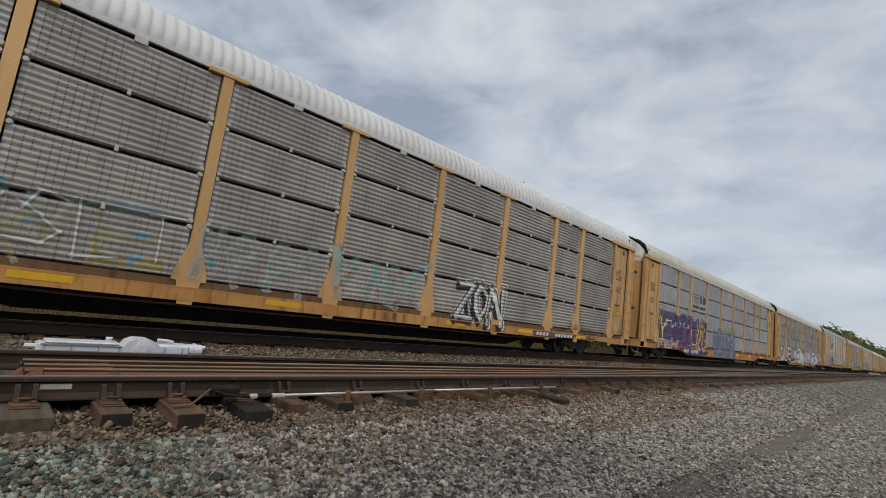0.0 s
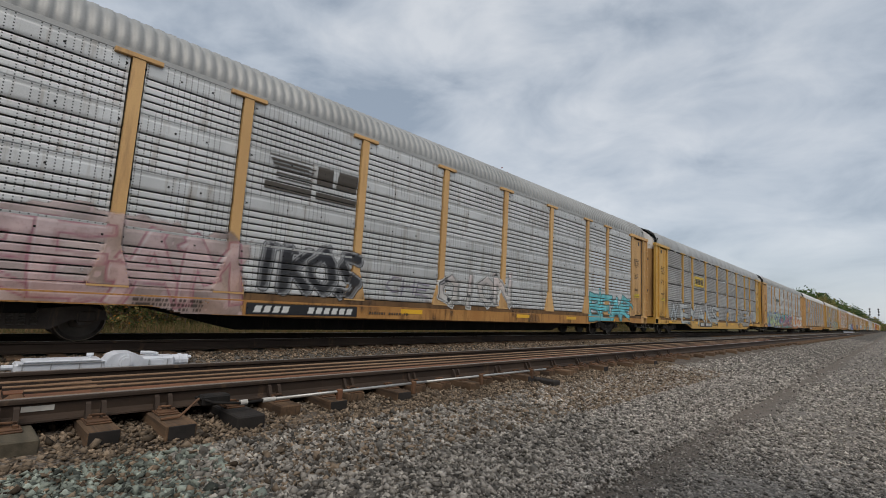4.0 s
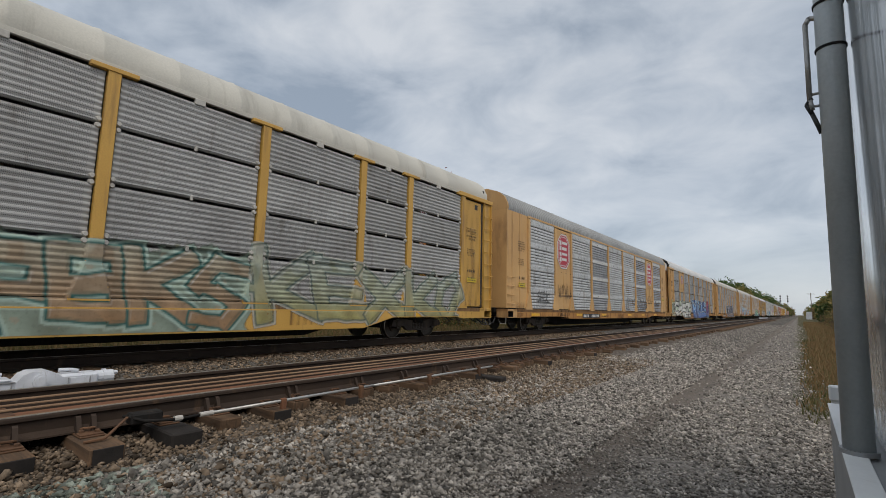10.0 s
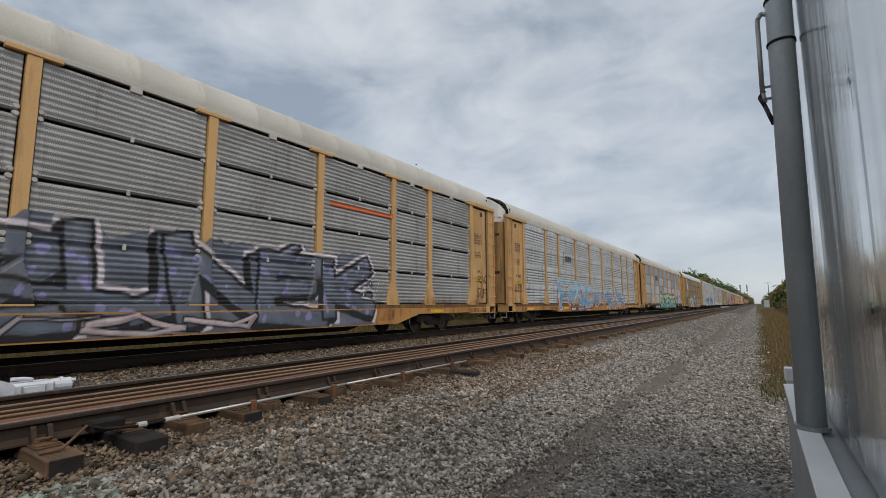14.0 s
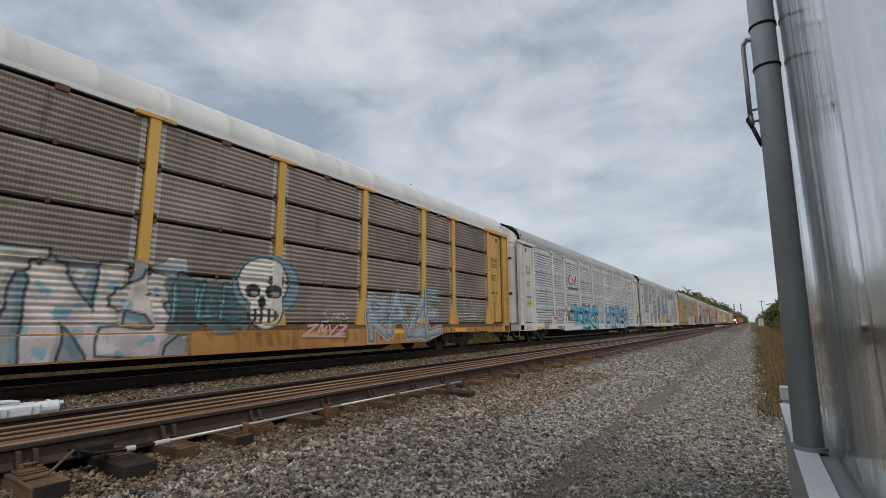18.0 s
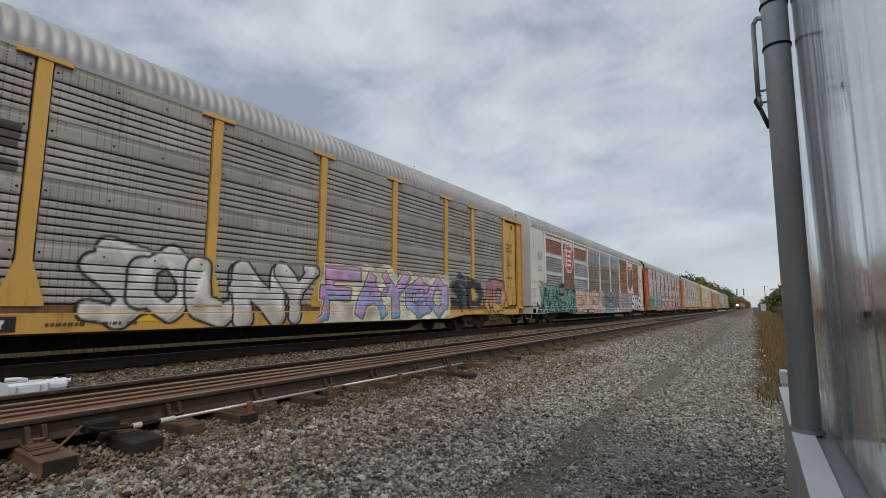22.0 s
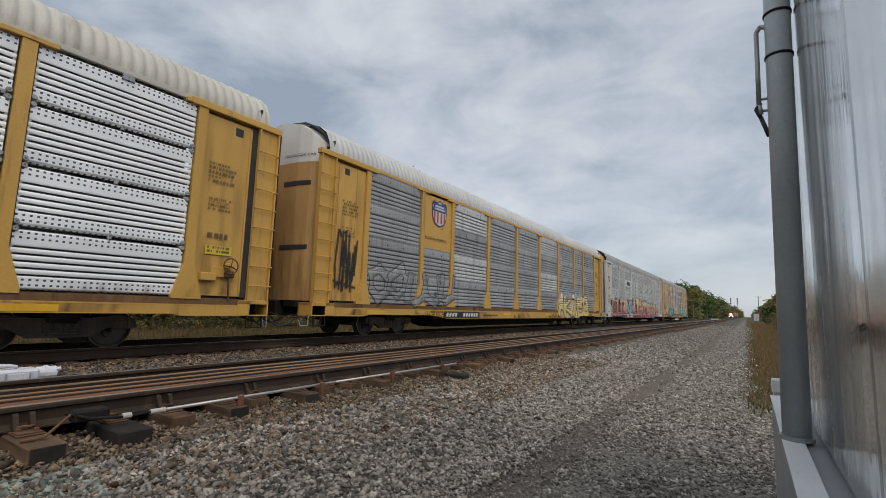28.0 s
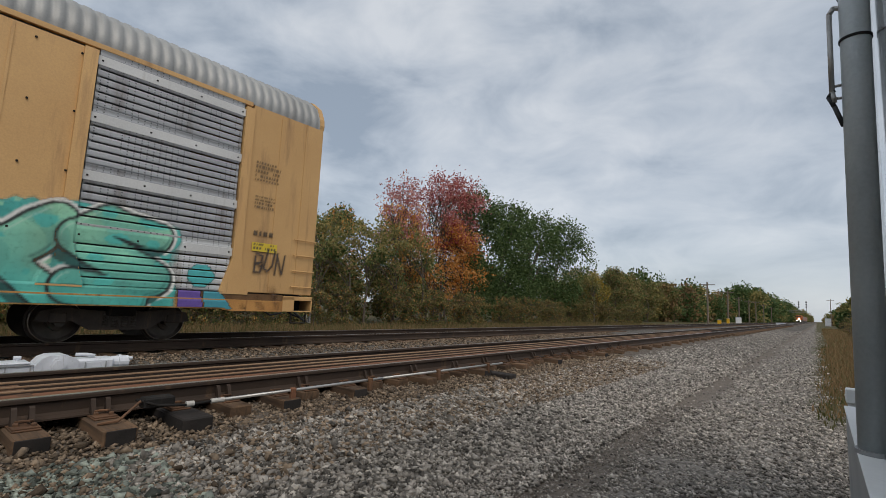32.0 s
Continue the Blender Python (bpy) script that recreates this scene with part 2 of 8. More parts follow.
TIE_BLACK = surface("tarred_tie_end", (0.022, 0.020, 0.019), (0.035, 0.03, 0.027), 4, 30, 0.8, tint=0.1, bump=0.5)
PLATE = surface("rusty_tie_plate", (0.155, 0.082, 0.045), (0.075, 0.045, 0.03), 5, 50, 0.8, tint=0.15)
WHITE_ENAMEL = surface("white_machine_paint", (0.66, 0.68, 0.72), (0.52, 0.545, 0.59), 5, 40, 0.5, stain=(0.30, 0.28, 0.25), stain_at=0.58)
GALVANISED = surface("galvanised_steel_pipe", (0.56, 0.60, 0.61), (0.44, 0.48, 0.49), 4, 60, 0.5, 0.3, stain=(0.70, 0.72, 0.72), stain_at=0.6, stretch=(1, 1, 0.5))
SILVER_TUBE = surface("stainless_tube", (0.48, 0.47, 0.45), (0.36, 0.35, 0.33), 3, 60, 0.4, 0.6)
CONCRETE = surface("grey_painted_steel", (0.80, 0.81, 0.80), (0.70, 0.71, 0.70), 2, 50, 0.6, stain=(0.35, 0.34, 0.32), stain_at=0.62)
# darker companion of CONCRETE: the shade on upright faces is in the colour
FACE_GREY = surface("shaded_grey_steel", (0.36, 0.37, 0.375), (0.29, 0.30, 0.305), 2, 50, 0.6, 0.2)
ROCK = surface("crushed_stone", (0.45, 0.41, 0.362), (0.155, 0.139, 0.12), 9, 60, 0.85, island=0.72, bump=0.5)
ROCK_TINGED = surface("grey_green_stone", (0.262, 0.290, 0.246), (0.076, 0.085, 0.072), 9, 60, 0.85, island=0.75, bump=0.5)
ROCK_COARSE = surface("coarse_stone", (0.35, 0.32, 0.28), (0.10, 0.091, 0.079), 9, 60, 0.85, island=0.78, bump=0.5)
ROCK_BROWN = surface("rust_dusted_stone", (0.24, 0.181, 0.127), (0.088, 0.066, 0.046), 9, 60, 0.88, island=0.75, bump=0.5)
BARK = surface("grey_brown_bark", (0.14, 0.115, 0.09), (0.09, 0.072, 0.056), 3, 18, 0.95, stretch=(3, 3, 0.5), bump=0.6)
POLE_WOOD = surface("weathered_pole_wood", (0.22, 0.18, 0.14), (0.15, 0.12, 0.095), 3, 18, 0.95, stretch=(3, 3, 0.3))
REFLECTOR = surface("yellow_reflector", (0.75, 0.42, 0.02), (0.66, 0.36, 0.02), 2, 30, 0.35, tint=0.1)
BLACK_PAINT = surface("black_paint", (0.02, 0.02, 0.02), (0.03, 0.03, 0.03), 2, 30, 0.6)
CLIP_WHITE = surface("pale_clip_paint", (0.50, 0.48, 0.44), (0.38, 0.36, 0.33), 6, 30, 0.6, tint=0.1)
LOCO_ORANGE = surface("locomotive_orange", (0.45, 0.12, 0.03), (0.38, 0.10, 0.03), 0.5, 20, 0.5)
LOCO_DARK = surface("locomotive_black", (0.03, 0.03, 0.03), (0.05, 0.045, 0.04), 0.5, 20, 0.5)
HOPPER = surface("grey_hopper_paint", (0.30, 0.29, 0.28), (0.22, 0.21, 0.20), 0.5, 20, 0.7)


def leaf_paint(name, a, b, c):
    m, n, l, p = nodes_of(name)
    g = n.new("ShaderNodeNewGeometry")
    r = n.new("ShaderNodeValToRGB")
    r.color_ramp.elements[0].color, r.color_ramp.elements[1].color = (*a, 1), (*c, 1)
    e = r.color_ramp.elements.new(0.5)
    e.color = (*b, 1)
    l.new(g.outputs["Random Per Island"], r.inputs[0])
    l.new(r.outputs[0], p.inputs["Base Color"])
    p.inputs["Roughness"].default_value = 0.7
    p.inputs["Specular IOR Level"].default_value = 0.2
    t = n.new("ShaderNodeBsdfTranslucent")
    l.new(r.outputs[0], t.inputs[0])
    mx = n.new("ShaderNodeMixShader")
    mx.inputs[0].default_value = 0.38
    l.new(p.outputs[0], mx.inputs[1])
    l.new(t.outputs[0], mx.inputs[2])
    l.new(mx.outputs[0], n["Material Output"].inputs[0])
    return m


LEAF_GREEN = leaf_paint("dark_green_leaves", (0.045, 0.075, 0.026), (0.085, 0.135, 0.045), (0.145, 0.19, 0.07))
LEAF_OLIVE = leaf_paint("olive_autumn_leaves", (0.13, 0.15, 0.055), (0.25, 0.235, 0.085), (0.40, 0.29, 0.11))
LEAF_ORANGE = leaf_paint("orange_autumn_leaves", (0.50, 0.18, 0.04), (0.66, 0.30, 0.07), (0.70, 0.42, 0.15))
LEAF_RED = leaf_paint("crimson_autumn_leaves", (0.24, 0.045, 0.05), (0.38, 0.08, 0.075), (0.48, 0.18, 0.15))
LEAF_PINK = leaf_paint("pink_autumn_leaves", (0.40, 0.13, 0.13), (0.52, 0.22, 0.20), (0.56, 0.30, 0.22))
LEAF_APRICOT = leaf_paint("apricot_autumn_leaves", (0.50, 0.30, 0.10), (0.60, 0.40, 0.17), (0.62, 0.46, 0.26))
LEAF_BROWN = leaf_paint("russet_brush_leaves", (0.12, 0.09, 0.048), (0.23, 0.14, 0.066), (0.30, 0.215, 0.095))
LEAF_YELLOW = leaf_paint("golden_autumn_leaves", (0.22, 0.15, 0.02), (0.36, 0.24, 0.03), (0.40, 0.30, 0.07))
GRASS = leaf_paint("dry_grass_blades", (0.22, 0.15, 0.075), (0.28, 0.175, 0.085), (0.15, 0.14, 0.06))
GRASS_GREEN = leaf_paint("green_weeds", (0.065, 0.08, 0.026), (0.105, 0.105, 0.038), (0.16, 0.135, 0.06))


def painted():
    """Sprayed or stencilled paint: its colours are those of the paint itself."""
    m, n, l, p = nodes_of("sprayed_paint")
    a = n.new("ShaderNodeVertexColor")
    a.layer_name = "paint"
    vec = n.new("ShaderNodeTexCoord").outputs["Object"]
    fine = noise_of(n, l, vec, 14, 5)
    col = mixc(n, l, 0.25, a.outputs[0], mixc(n, l, fine, (0.2, 0.2, 0.2), (0.8, 0.8, 0.8)), "OVERLAY")
    l.new(col, p.inputs["Base Color"])
    p.inputs["Roughness"].default_value = 0.55
    l.new(calc(n, l, "MULTIPLY", a.outputs[1], span(n, l, fine, 0.25, 0.45, 0.85, 1.0)), p.inputs["Alpha"])
    return m


SPRAY = painted()


def ground_paint():
    m, n, l, p = nodes_of("gravel_ground")
    vec = n.new("ShaderNodeTexCoord").outputs["Object"]
    s = n.new("ShaderNodeSeparateXYZ")
    l.new(vec, s.inputs[0])
    v = n.new("ShaderNodeTexVoronoi")
    v.inputs["Scale"].default_value = 30.0
    v.inputs["Randomness"].default_value = 1.0
    l.new(vec, v.inputs["Vector"])
    cell = n.new("ShaderNodeSeparateColor")
    l.new(v.outputs["Color"], cell.inputs[0])
    broad = noise_of(n, l, vec, 0.35, 6)
    fine = noise_of(n, l, vec, 9, 6, rough=0.7)
    col = mixc(n, l, cell.outputs[0], (0.022, 0.020, 0.017), (0.19, 0.175, 0.157))
    col = mixc(n, l, span(n, l, fine, 0.3, 0.7), col, mixc(n, l, 0.5, col, (0.16, 0.14, 0.12)))
    # dusty lane with darker worn ruts
    wob = noise_of(n, l, vec, 0.25, 3)
    lane = calc(n, l, "ADD", s.outputs[0], calc(n, l, "MULTIPLY", wob, 0.5))
    fines = noise_of(n, l, vec, 60, 4)
    dust = mixc(n, l, fines, (0.25, 0.224, 0.198), (0.48, 0.437, 0.387))
    line = calc(n, l, "ADD", s.outputs[0], calc(n, l, "MULTIPLY", wob, 0.4))
    rut = span(n, l, calc(n, l, "ABSOLUTE", calc(n, l, "ADD", line, 1.48)), 0.08, 0.45, 1.0, 0.0)
    lanemask = span(n, l, lane, -1.7, -1.0)
    col = mixc(n, l, calc(n, l, "MULTIPLY", lanemask, span(n, l, fine, 0.42, 0.62, 0.1, 0.75)), col, dust)
    col = mixc(n, l, calc(n, l, "MULTIPLY", rut, span(n, l, fine, 0.30, 0.6, 0.35, 0.95)), col, mixc(n, l, fines, (0.13, 0.108, 0.09), (0.225, 0.19, 0.16)))
    # rust-brown dust beside the rails
    near = calc(n, l, "SUBTRACT", 1.0, calc(n, l, "MULTIPLY", calc(n, l, "ABSOLUTE", calc(n, l, "ADD", s.outputs[0], 5.6)), 0.5))
    col = mixc(n, l, calc(n, l, "MULTIPLY", calc(n, l, "MAXIMUM", near, 0.0), 0.6), col, (0.15, 0.105, 0.07))
    # brown turf beyond the tracks and beside the lane
    turf = mixc(n, l, span(n, l, broad, 0.35, 0.65), (0.11, 0.085, 0.05), (0.075, 0.08, 0.035))
    far = span(n, l, calc(n, l, "ADD", s.outputs[0], calc(n, l, "MULTIPLY", wob, 1.5)), -14.2, -12.6, 1.0, 0.0)
    col = mixc(n, l, far, col, turf)
    side = span(n, l, calc(n, l, "ADD", calc(n, l, "ADD", s.outputs[0], calc(n, l, "MULTIPLY", s.outputs[1], 0.004)), calc(n, l, "MULTIPLY", wob, 0.8)), 0.10, 0.42)
    side = calc(n, l, "MULTIPLY", side, span(n, l, s.outputs[1], 7.0, 10.0))
    col = mixc(n, l, side, col, turf)
    l.new(col, p.inputs["Base Color"])
    p.inputs["Roughness"].default_value = 0.95
    p.inputs["Specular IOR Level"].default_value = 0.15
    b = n.new("ShaderNodeBump")
    b.inputs["Strength"].default_value, b.inputs["Distance"].default_value = 0.5, 0.012
    hgt = calc(n, l, "ADD", calc(n, l, "MULTIPLY", v.outputs["Distance"], -9.0), calc(n, l, "MULTIPLY", fine, 1.0))
    l.new(hgt, b.inputs["Height"])
    l.new(b.outputs[0], p.inputs["Normal"])
    return m


GROUND = ground_paint()


def aluminium():
    m, n, l, p = nodes_of("dented_mill_aluminium")
    vec = n.new("ShaderNodeTexCoord").outputs["Object"]
    waves = noise_of(n, l, vec, 2.4, 3, (1, 2.2, 0.12))
    streak = noise_of(n, l, vec, 3.5, 4, (1, 1.6, 0.12))
    grain = noise_of(n, l, vec, 40, 3, (1, 0.2, 1))
    l.new(mixc(n, l, waves, (0.56, 0.575, 0.58), (0.72, 0.725, 0.72)), p.inputs["Base Color"])
    p.inputs["Metallic"].default_value = 0.95
    l.new(calc(n, l, "ADD", span(n, l, grain, 0.3, 0.7, 0.0, 0.05), span(n, l, streak, 0.35, 0.65, 0.05, 0.30)), p.inputs["Roughness"])
    b = n.new("ShaderNodeBump")
    b.inputs["Strength"].default_value, b.inputs["Distance"].default_value = 0.12, 0.03
    l.new(waves, b.inputs["Height"])
    l.new(b.outputs[0], p.inputs["Normal"])
    return m


ALUMINIUM = aluminium()


def glowing(name, c, power):
    m, n, l, p = nodes_of(name)
    p.inputs["Emission Color"].default_value, p.inputs["Emission Strength"].default_value = (*c, 1), power
    return m


LAMP = glowing("lit_headlight", (1.0, 0.93, 0.8), 30.0)
# ---- building helpers ----
RAIL_Z = 0.07
A_NEAR, A_FAR = -5.07, -6.58
B_NEAR, B_FAR, B_MID = -9.85, -11.35, -10.6
rng = np.random.default_rng(7)


def mesh_np(name, verts, faces, mat, smooth=False):
    """A mesh from arrays: verts (n, 3), faces (m, 3 or 4)."""
    verts, faces = np.asarray(verts, np.float32), np.asarray(faces, np.int32)
    me = bpy.data.meshes.new(name)
    k = faces.shape[1]
    me.vertices.add(len(verts))
    me.vertices.foreach_set("co", verts.ravel())
    me.loops.add(faces.size)
    me.loops.foreach_set("vertex_index", faces.ravel())
    me.polygons.add(len(faces))
    me.polygons.foreach_set("loop_start", np.arange(0, faces.size, k, dtype=np.int32))
    me.polygons.foreach_set("loop_total", np.full(len(faces), k, np.int32))
    if smooth:
        me.polygons.foreach_set("use_smooth", np.ones(len(faces), bool))
    me.materials.append(mat)
    me.update(calc_edges=True)
    return me


class Shape:
    """Collects boxes, tubes and swept outlines into one mesh."""

    def __init__(self):
        self.bm = bmesh.new()

    def box(self, x0, x1, y0, y1, z0, z1, bevel=0.0, m=None):
        t = Matrix.Translation(((x0 + x1) / 2, (y0 + y1) / 2, (z0 + z1) / 2)) @ Matrix.Diagonal((x1 - x0, y1 - y0, z1 - z0, 1))
        r = bmesh.ops.create_cube(self.bm, size=1, matrix=(m or Matrix()) @ t)
        if bevel:
            edges = {e for v in r["verts"] for e in v.link_edges}
            bmesh.ops.bevel(self.bm, geom=list(edges), offset=bevel, segments=1, affect="EDGES", profile=0.5)
        return self

    def rod(self, a, b, r, n=10, r2=None):
        a, b = Vector(a), Vector(b)
        m = Matrix.Translation((a + b) / 2) @ (b - a).to_track_quat("Z", "Y").to_matrix().to_4x4()
        bmesh.ops.create_cone(self.bm, cap_ends=True, segments=n, radius1=r, radius2=r if r2 is None else r2, depth=(b - a).length, matrix=m)
        return self

    def pipe(self, pts, r, n=8):
        for a, b in zip(pts, pts[1:]):
            self.rod(a, b, r, n)
        for q in pts[1:-1]:
            bmesh.ops.create_icosphere(self.bm, subdivisions=1, radius=r * 1.02, matrix=Matrix.Translation(q))
        return self

    def sweep(self, outline, axis, lo, hi):
        """A closed outline (list of 2D points) pushed along an axis: x -> (y, z), y -> (x, z), z -> (x, y)."""
        def put(p, w):
            return (w, p[0], p[1]) if axis == "x" else (p[0], w, p[1]) if axis == "y" else (p[0], p[1], w)
        a = [self.bm.verts.new(put(p, lo)) for p in outline]
        b = [self.bm.verts.new(put(p, hi)) for p in outline]
        fs = [self.bm.faces.new(a[::-1]), self.bm.faces.new(b)]
        for i in range(len(a)):
            j = (i + 1) % len(a)
            fs.append(self.bm.faces.new((a[i], a[j], b[j], b[i])))
        bmesh.ops.recalc_face_normals(self.bm, faces=fs)
        return self

    def mesh(self, name, mat, smooth=False):
        me = bpy.data.meshes.new(name)
        bmesh.ops.recalc_face_normals(self.bm, faces=self.bm.faces[:])
        self.bm.to_mesh(me)
        self.bm.free()
        me.materials.append(mat)
        if smooth:
            for f in me.polygons:
                f.use_smooth = True
        return me


def part(name, me, parent, label="", m=None):
    ob = new(name, me)
    ob.parent = parent
    if m is not None:
        ob.matrix_basis = m
    return tagged(ob, label)


def text_mesh(words, size, ink):
    """Flat upright letters of the built-in font: x runs along the line, y up."""
    cu = bpy.data.curves.new("words", "FONT")
    cu.body, cu.size = words, size
    ob = bpy.data.objects.new("words", cu)
    me = bpy.data.meshes.new_from_object(ob)
    bpy.data.objects.remove(ob)
    me.materials.clear()
    me.materials.append(ink)
    return me


def thing(name, label, category, m=None, group="", kind="", me=None):
    ob = new(name, me)
    if m is not None:
        ob.matrix_basis = m
    if me is None:
        ob.empty_display_size = 0.1
    return tagged(ob, label, category, group, kind)


# ---- ground ----
def ground_z(x, y=0.0):
    return np.interp(x, [-400, -60, -30, -14.5, -12.6, -12.1, -8.9, -8.4, -7.6, -7.1, -4.75, -4.42, -3.4, -2.0, 0.2, 0.9, 6, 400],
                     [-1.0, -0.9, -0.75, -0.62, -0.25, -0.16, -0.16, -0.24, -0.24, -0.20, -0.235, -0.255, -0.34, -0.36, -0.36, -0.36, -0.42, -0.5])


def build_ground():
    xs = np.concatenate([[-1500, -600, -300, -150, -80, -60, -40, -30, -22, -18, -16], np.arange(-14.6, -6.9, 0.25), np.arange(-6.9, 1.2, 0.12), [1.6, 2.5, 4, 6, 10, 20, 40, 80, 200, 600, 1500]])
    ys = np.concatenate([[-600, -150, -60, -30, -15, -8, -4, -2], np.arange(-1, 14, 0.12), np.arange(14, 40, 0.6), np.arange(40, 120, 4), [120, 150, 200, 260, 340, 450, 600, 900, 1500, 3000]])
    X, Y = np.meshgrid(xs, ys)
    Z = ground_z(X.ravel()).reshape(X.shape).copy()
    bumps = np.array([noise.fractal(Vector((x * 1.3, y * 1.3, 0.0)), 1.0, 2.0, 4) for x, y in zip(X.ravel(), Y.ravel())]).reshape(X.shape)
    Z += bumps * 0.018 * (np.abs(Y) < 130)
    lane = X
    rut = np.exp(-((X + 1.67) / 0.26) ** 2) + 0.4 * np.exp(-((lane - 0.6) / 0.3) ** 2)
    Z -= 0.02 * rut * (X > -3.2) * (Y < 60)
    n, k = X.shape
    i = np.arange(n * k).reshape(n, k)
    faces = np.stack([i[:-1, :-1], i[:-1, 1:], i[1:, 1:], i[1:, :-1]], -1).reshape(-1, 4)
    me = mesh_np("ground", np.stack([X.ravel(), Y.ravel(), Z.ravel()], 1), faces, GROUND, True)
    thing("ground", "grey crushed-stone ballast and gravel lane with brown turf", "ground", kind="structure", me=me)


build_ground()

CHIP_V = np.array([[1, 0, 0], [-1, 0, 0], [0, 1, 0], [0, -1, 0], [0, 0, 1], [0, 0, -1]], float) * 1.2
CHIP_F = np.array([[0, 2, 4], [2, 1, 4], [1, 3, 4], [3, 0, 4], [2, 0, 5], [1, 2, 5], [3, 1, 5], [0, 3, 5]])


def stones(name, label, x0, x1, y0, y1, count, size, mat, skip=None, dense_near=0.0):
    """Angular crushed stones strewn over a stretch of ground, joined into one mesh."""
    u = rng.random(count)
    y = y0 + (y1 - y0) * (u ** (1 + dense_near))
    x = x0 + (x1 - x0) * rng.random(count)
    if skip is not None:
        keep = ~skip(x, y)
        x, y = x[keep], y[keep]
    c = len(x)
    s = size * np.exp(rng.normal(0, 0.28, c))
    shape = CHIP_V[None] + rng.uniform(-0.5, 0.5, (c, 6, 3))
    shape = shape * (s[:, None, None] * np.stack([rng.uniform(0.7, 1.25, c), rng.uniform(0.7, 1.25, c), rng.uniform(0.45, 0.85, c)], 1)[:, None, :])
    a = rng.uniform(0, 6.283, c)
    tilt = rng.normal(0, 0.5, c)
    ca, sa, ct, st = np.cos(a), np.sin(a), np.cos(tilt), np.sin(tilt)
    X, Y, Z = shape[..., 0], shape[..., 1] * ct[:, None] - shape[..., 2] * st[:, None], shape[..., 1] * st[:, None] + shape[..., 2] * ct[:, None]
    v = np.stack([X * ca[:, None] - Y * sa[:, None] + x[:, None], X * sa[:, None] + Y * ca[:, None] + y[:, None], Z + (ground_z(x) + s * rng.uniform(-0.25, 0.85, c))[:, None]], -1)
    f = (CHIP_F[None] + 6 * np.arange(c)[:, None, None]).reshape(-1, 3)
    thing(name, label, "ballast stones", kind="stuff", me=mesh_np(name, v.reshape(-1, 3), f, mat))


def on_lane(x, y):
    """Worn lane: stones are sparse there."""
    lane = x + 0.35
    wear = 0.36 + 0.62 * np.exp(-((x + 1.67 + 0.10 * np.sin(y * 1.1)) / 0.24) ** 2) + 0.10 * (lane > -0.3)
    patch = 0.5 + 0.5 * np.sin(x * 2.1 + 1.3 * np.sin(y * 0.9)) * np.sin(y * 1.4 + x)
    verge = (x > 0.02 + 0.10 * np.sin(1.9 * y) + 0.06 * np.sin(5.3 * y)) & (y > 7.6)
    return rng.random(len(x)) < np.where(verge, 0.93, np.where(lane > -1.4, np.clip(wear + 0.25 * patch, 0, 0.97), 0.08))


stones("ballast_stones", "loose grey angular ballast stones beside the gravel lane", -2.4, 0.35, 0.2, 6.0, 52000, 0.0125, ROCK, on_lane, 0.35)
stones("ballast_stones", "small grey chips worn into the gravel lane", -2.2, 0.35, 0.2, 8.0, 24000, 0.007, ROCK, None, 0.35)
stones("ballast_stones", "coarse grey ballast stones on the shoulder of the track", -4.2, -2.2, 1.3, 6.0, 22000, 0.0175, ROCK_COARSE, None, 0.2)
stones("ballast_stones", "coarse grey-green ballast stones by the switch ties", -4.2, -2.2, -0.2, 1.6, 9500, 0.0175, ROCK_TINGED)
stones("ballast_stones", "loose grey ballast stones farther along the track", -4.3, 0.4, 6.0, 13.0, 42000, 0.0145, ROCK, on_lane, 0.3)
stones("ballast_stones", "loose grey ballast stones far along the track", -4.3, 0.4, 13.0, 75.0, 30000, 0.021, ROCK, on_lane, 1.6)
stones("ballast_stones", "scattered grey ballast behind the signal cabinet corner", -5.0, 0.08, -6.0, 0.2, 8000, 0.026, ROCK)
stones("ballast_stones", "rust-dusted ballast stones around the tie ends", -5.0, -3.1, -0.8, 14.0, 32000, 0.0175, ROCK_BROWN)
stones("ballast_stones", "rust-dusted ballast between the rails", -6.9, -5.0, -2.0, 14.0, 8000, 0.024, ROCK_BROWN)
stones("ballast_stones", "grey ballast in the gap between two tracks", -9.7, -6.7, -4.0, 26.0, 26000, 0.022, ROCK_BROWN)


# ---- rails and ties ----
def rail_outline(x, z, head=0.037, base=0.076, tall=0.186):
    half = [(head * 0.55, 0.0), (head * 0.92, -0.006), (head, -0.016), (head, -0.036), (0.010, -0.050), (0.009, -0.135), (0.030, -0.158), (base, -0.172), (base, -tall)]
    pts = half + [(-a, b) for a, b in half[::-1]]
    return [(x + a, z + b) for a, b in pts]


def rail(x, lo, hi, label, worn=True, mat=None, group="running rails"):
    e = thing("rail", label, "rail", pose(x, 0, RAIL_Z), group)
    part("rail_body", Shape().sweep(rail_outline(0, 0), "y", lo, hi).mesh("rail_body", mat or RAIL_SIDE), e)
    if worn:
        part("running_surface", Shape().box(-0.022, 0.022, lo, hi, -0.002, 0.0025).mesh("running_surface", RAIL_TOP), e, "polished rail head")
    return e


rail(A_NEAR, -60, 900, "rust-brown steel stock rail with a worn head on tie plates")
rail(A_FAR, -60, 900, "dark steel running rail of the near track")
rail(B_NEAR, -60, 900, "dark steel running rail under the freight train")
rail(B_FAR, -60, 900, "steel running rail with a bright polished head")


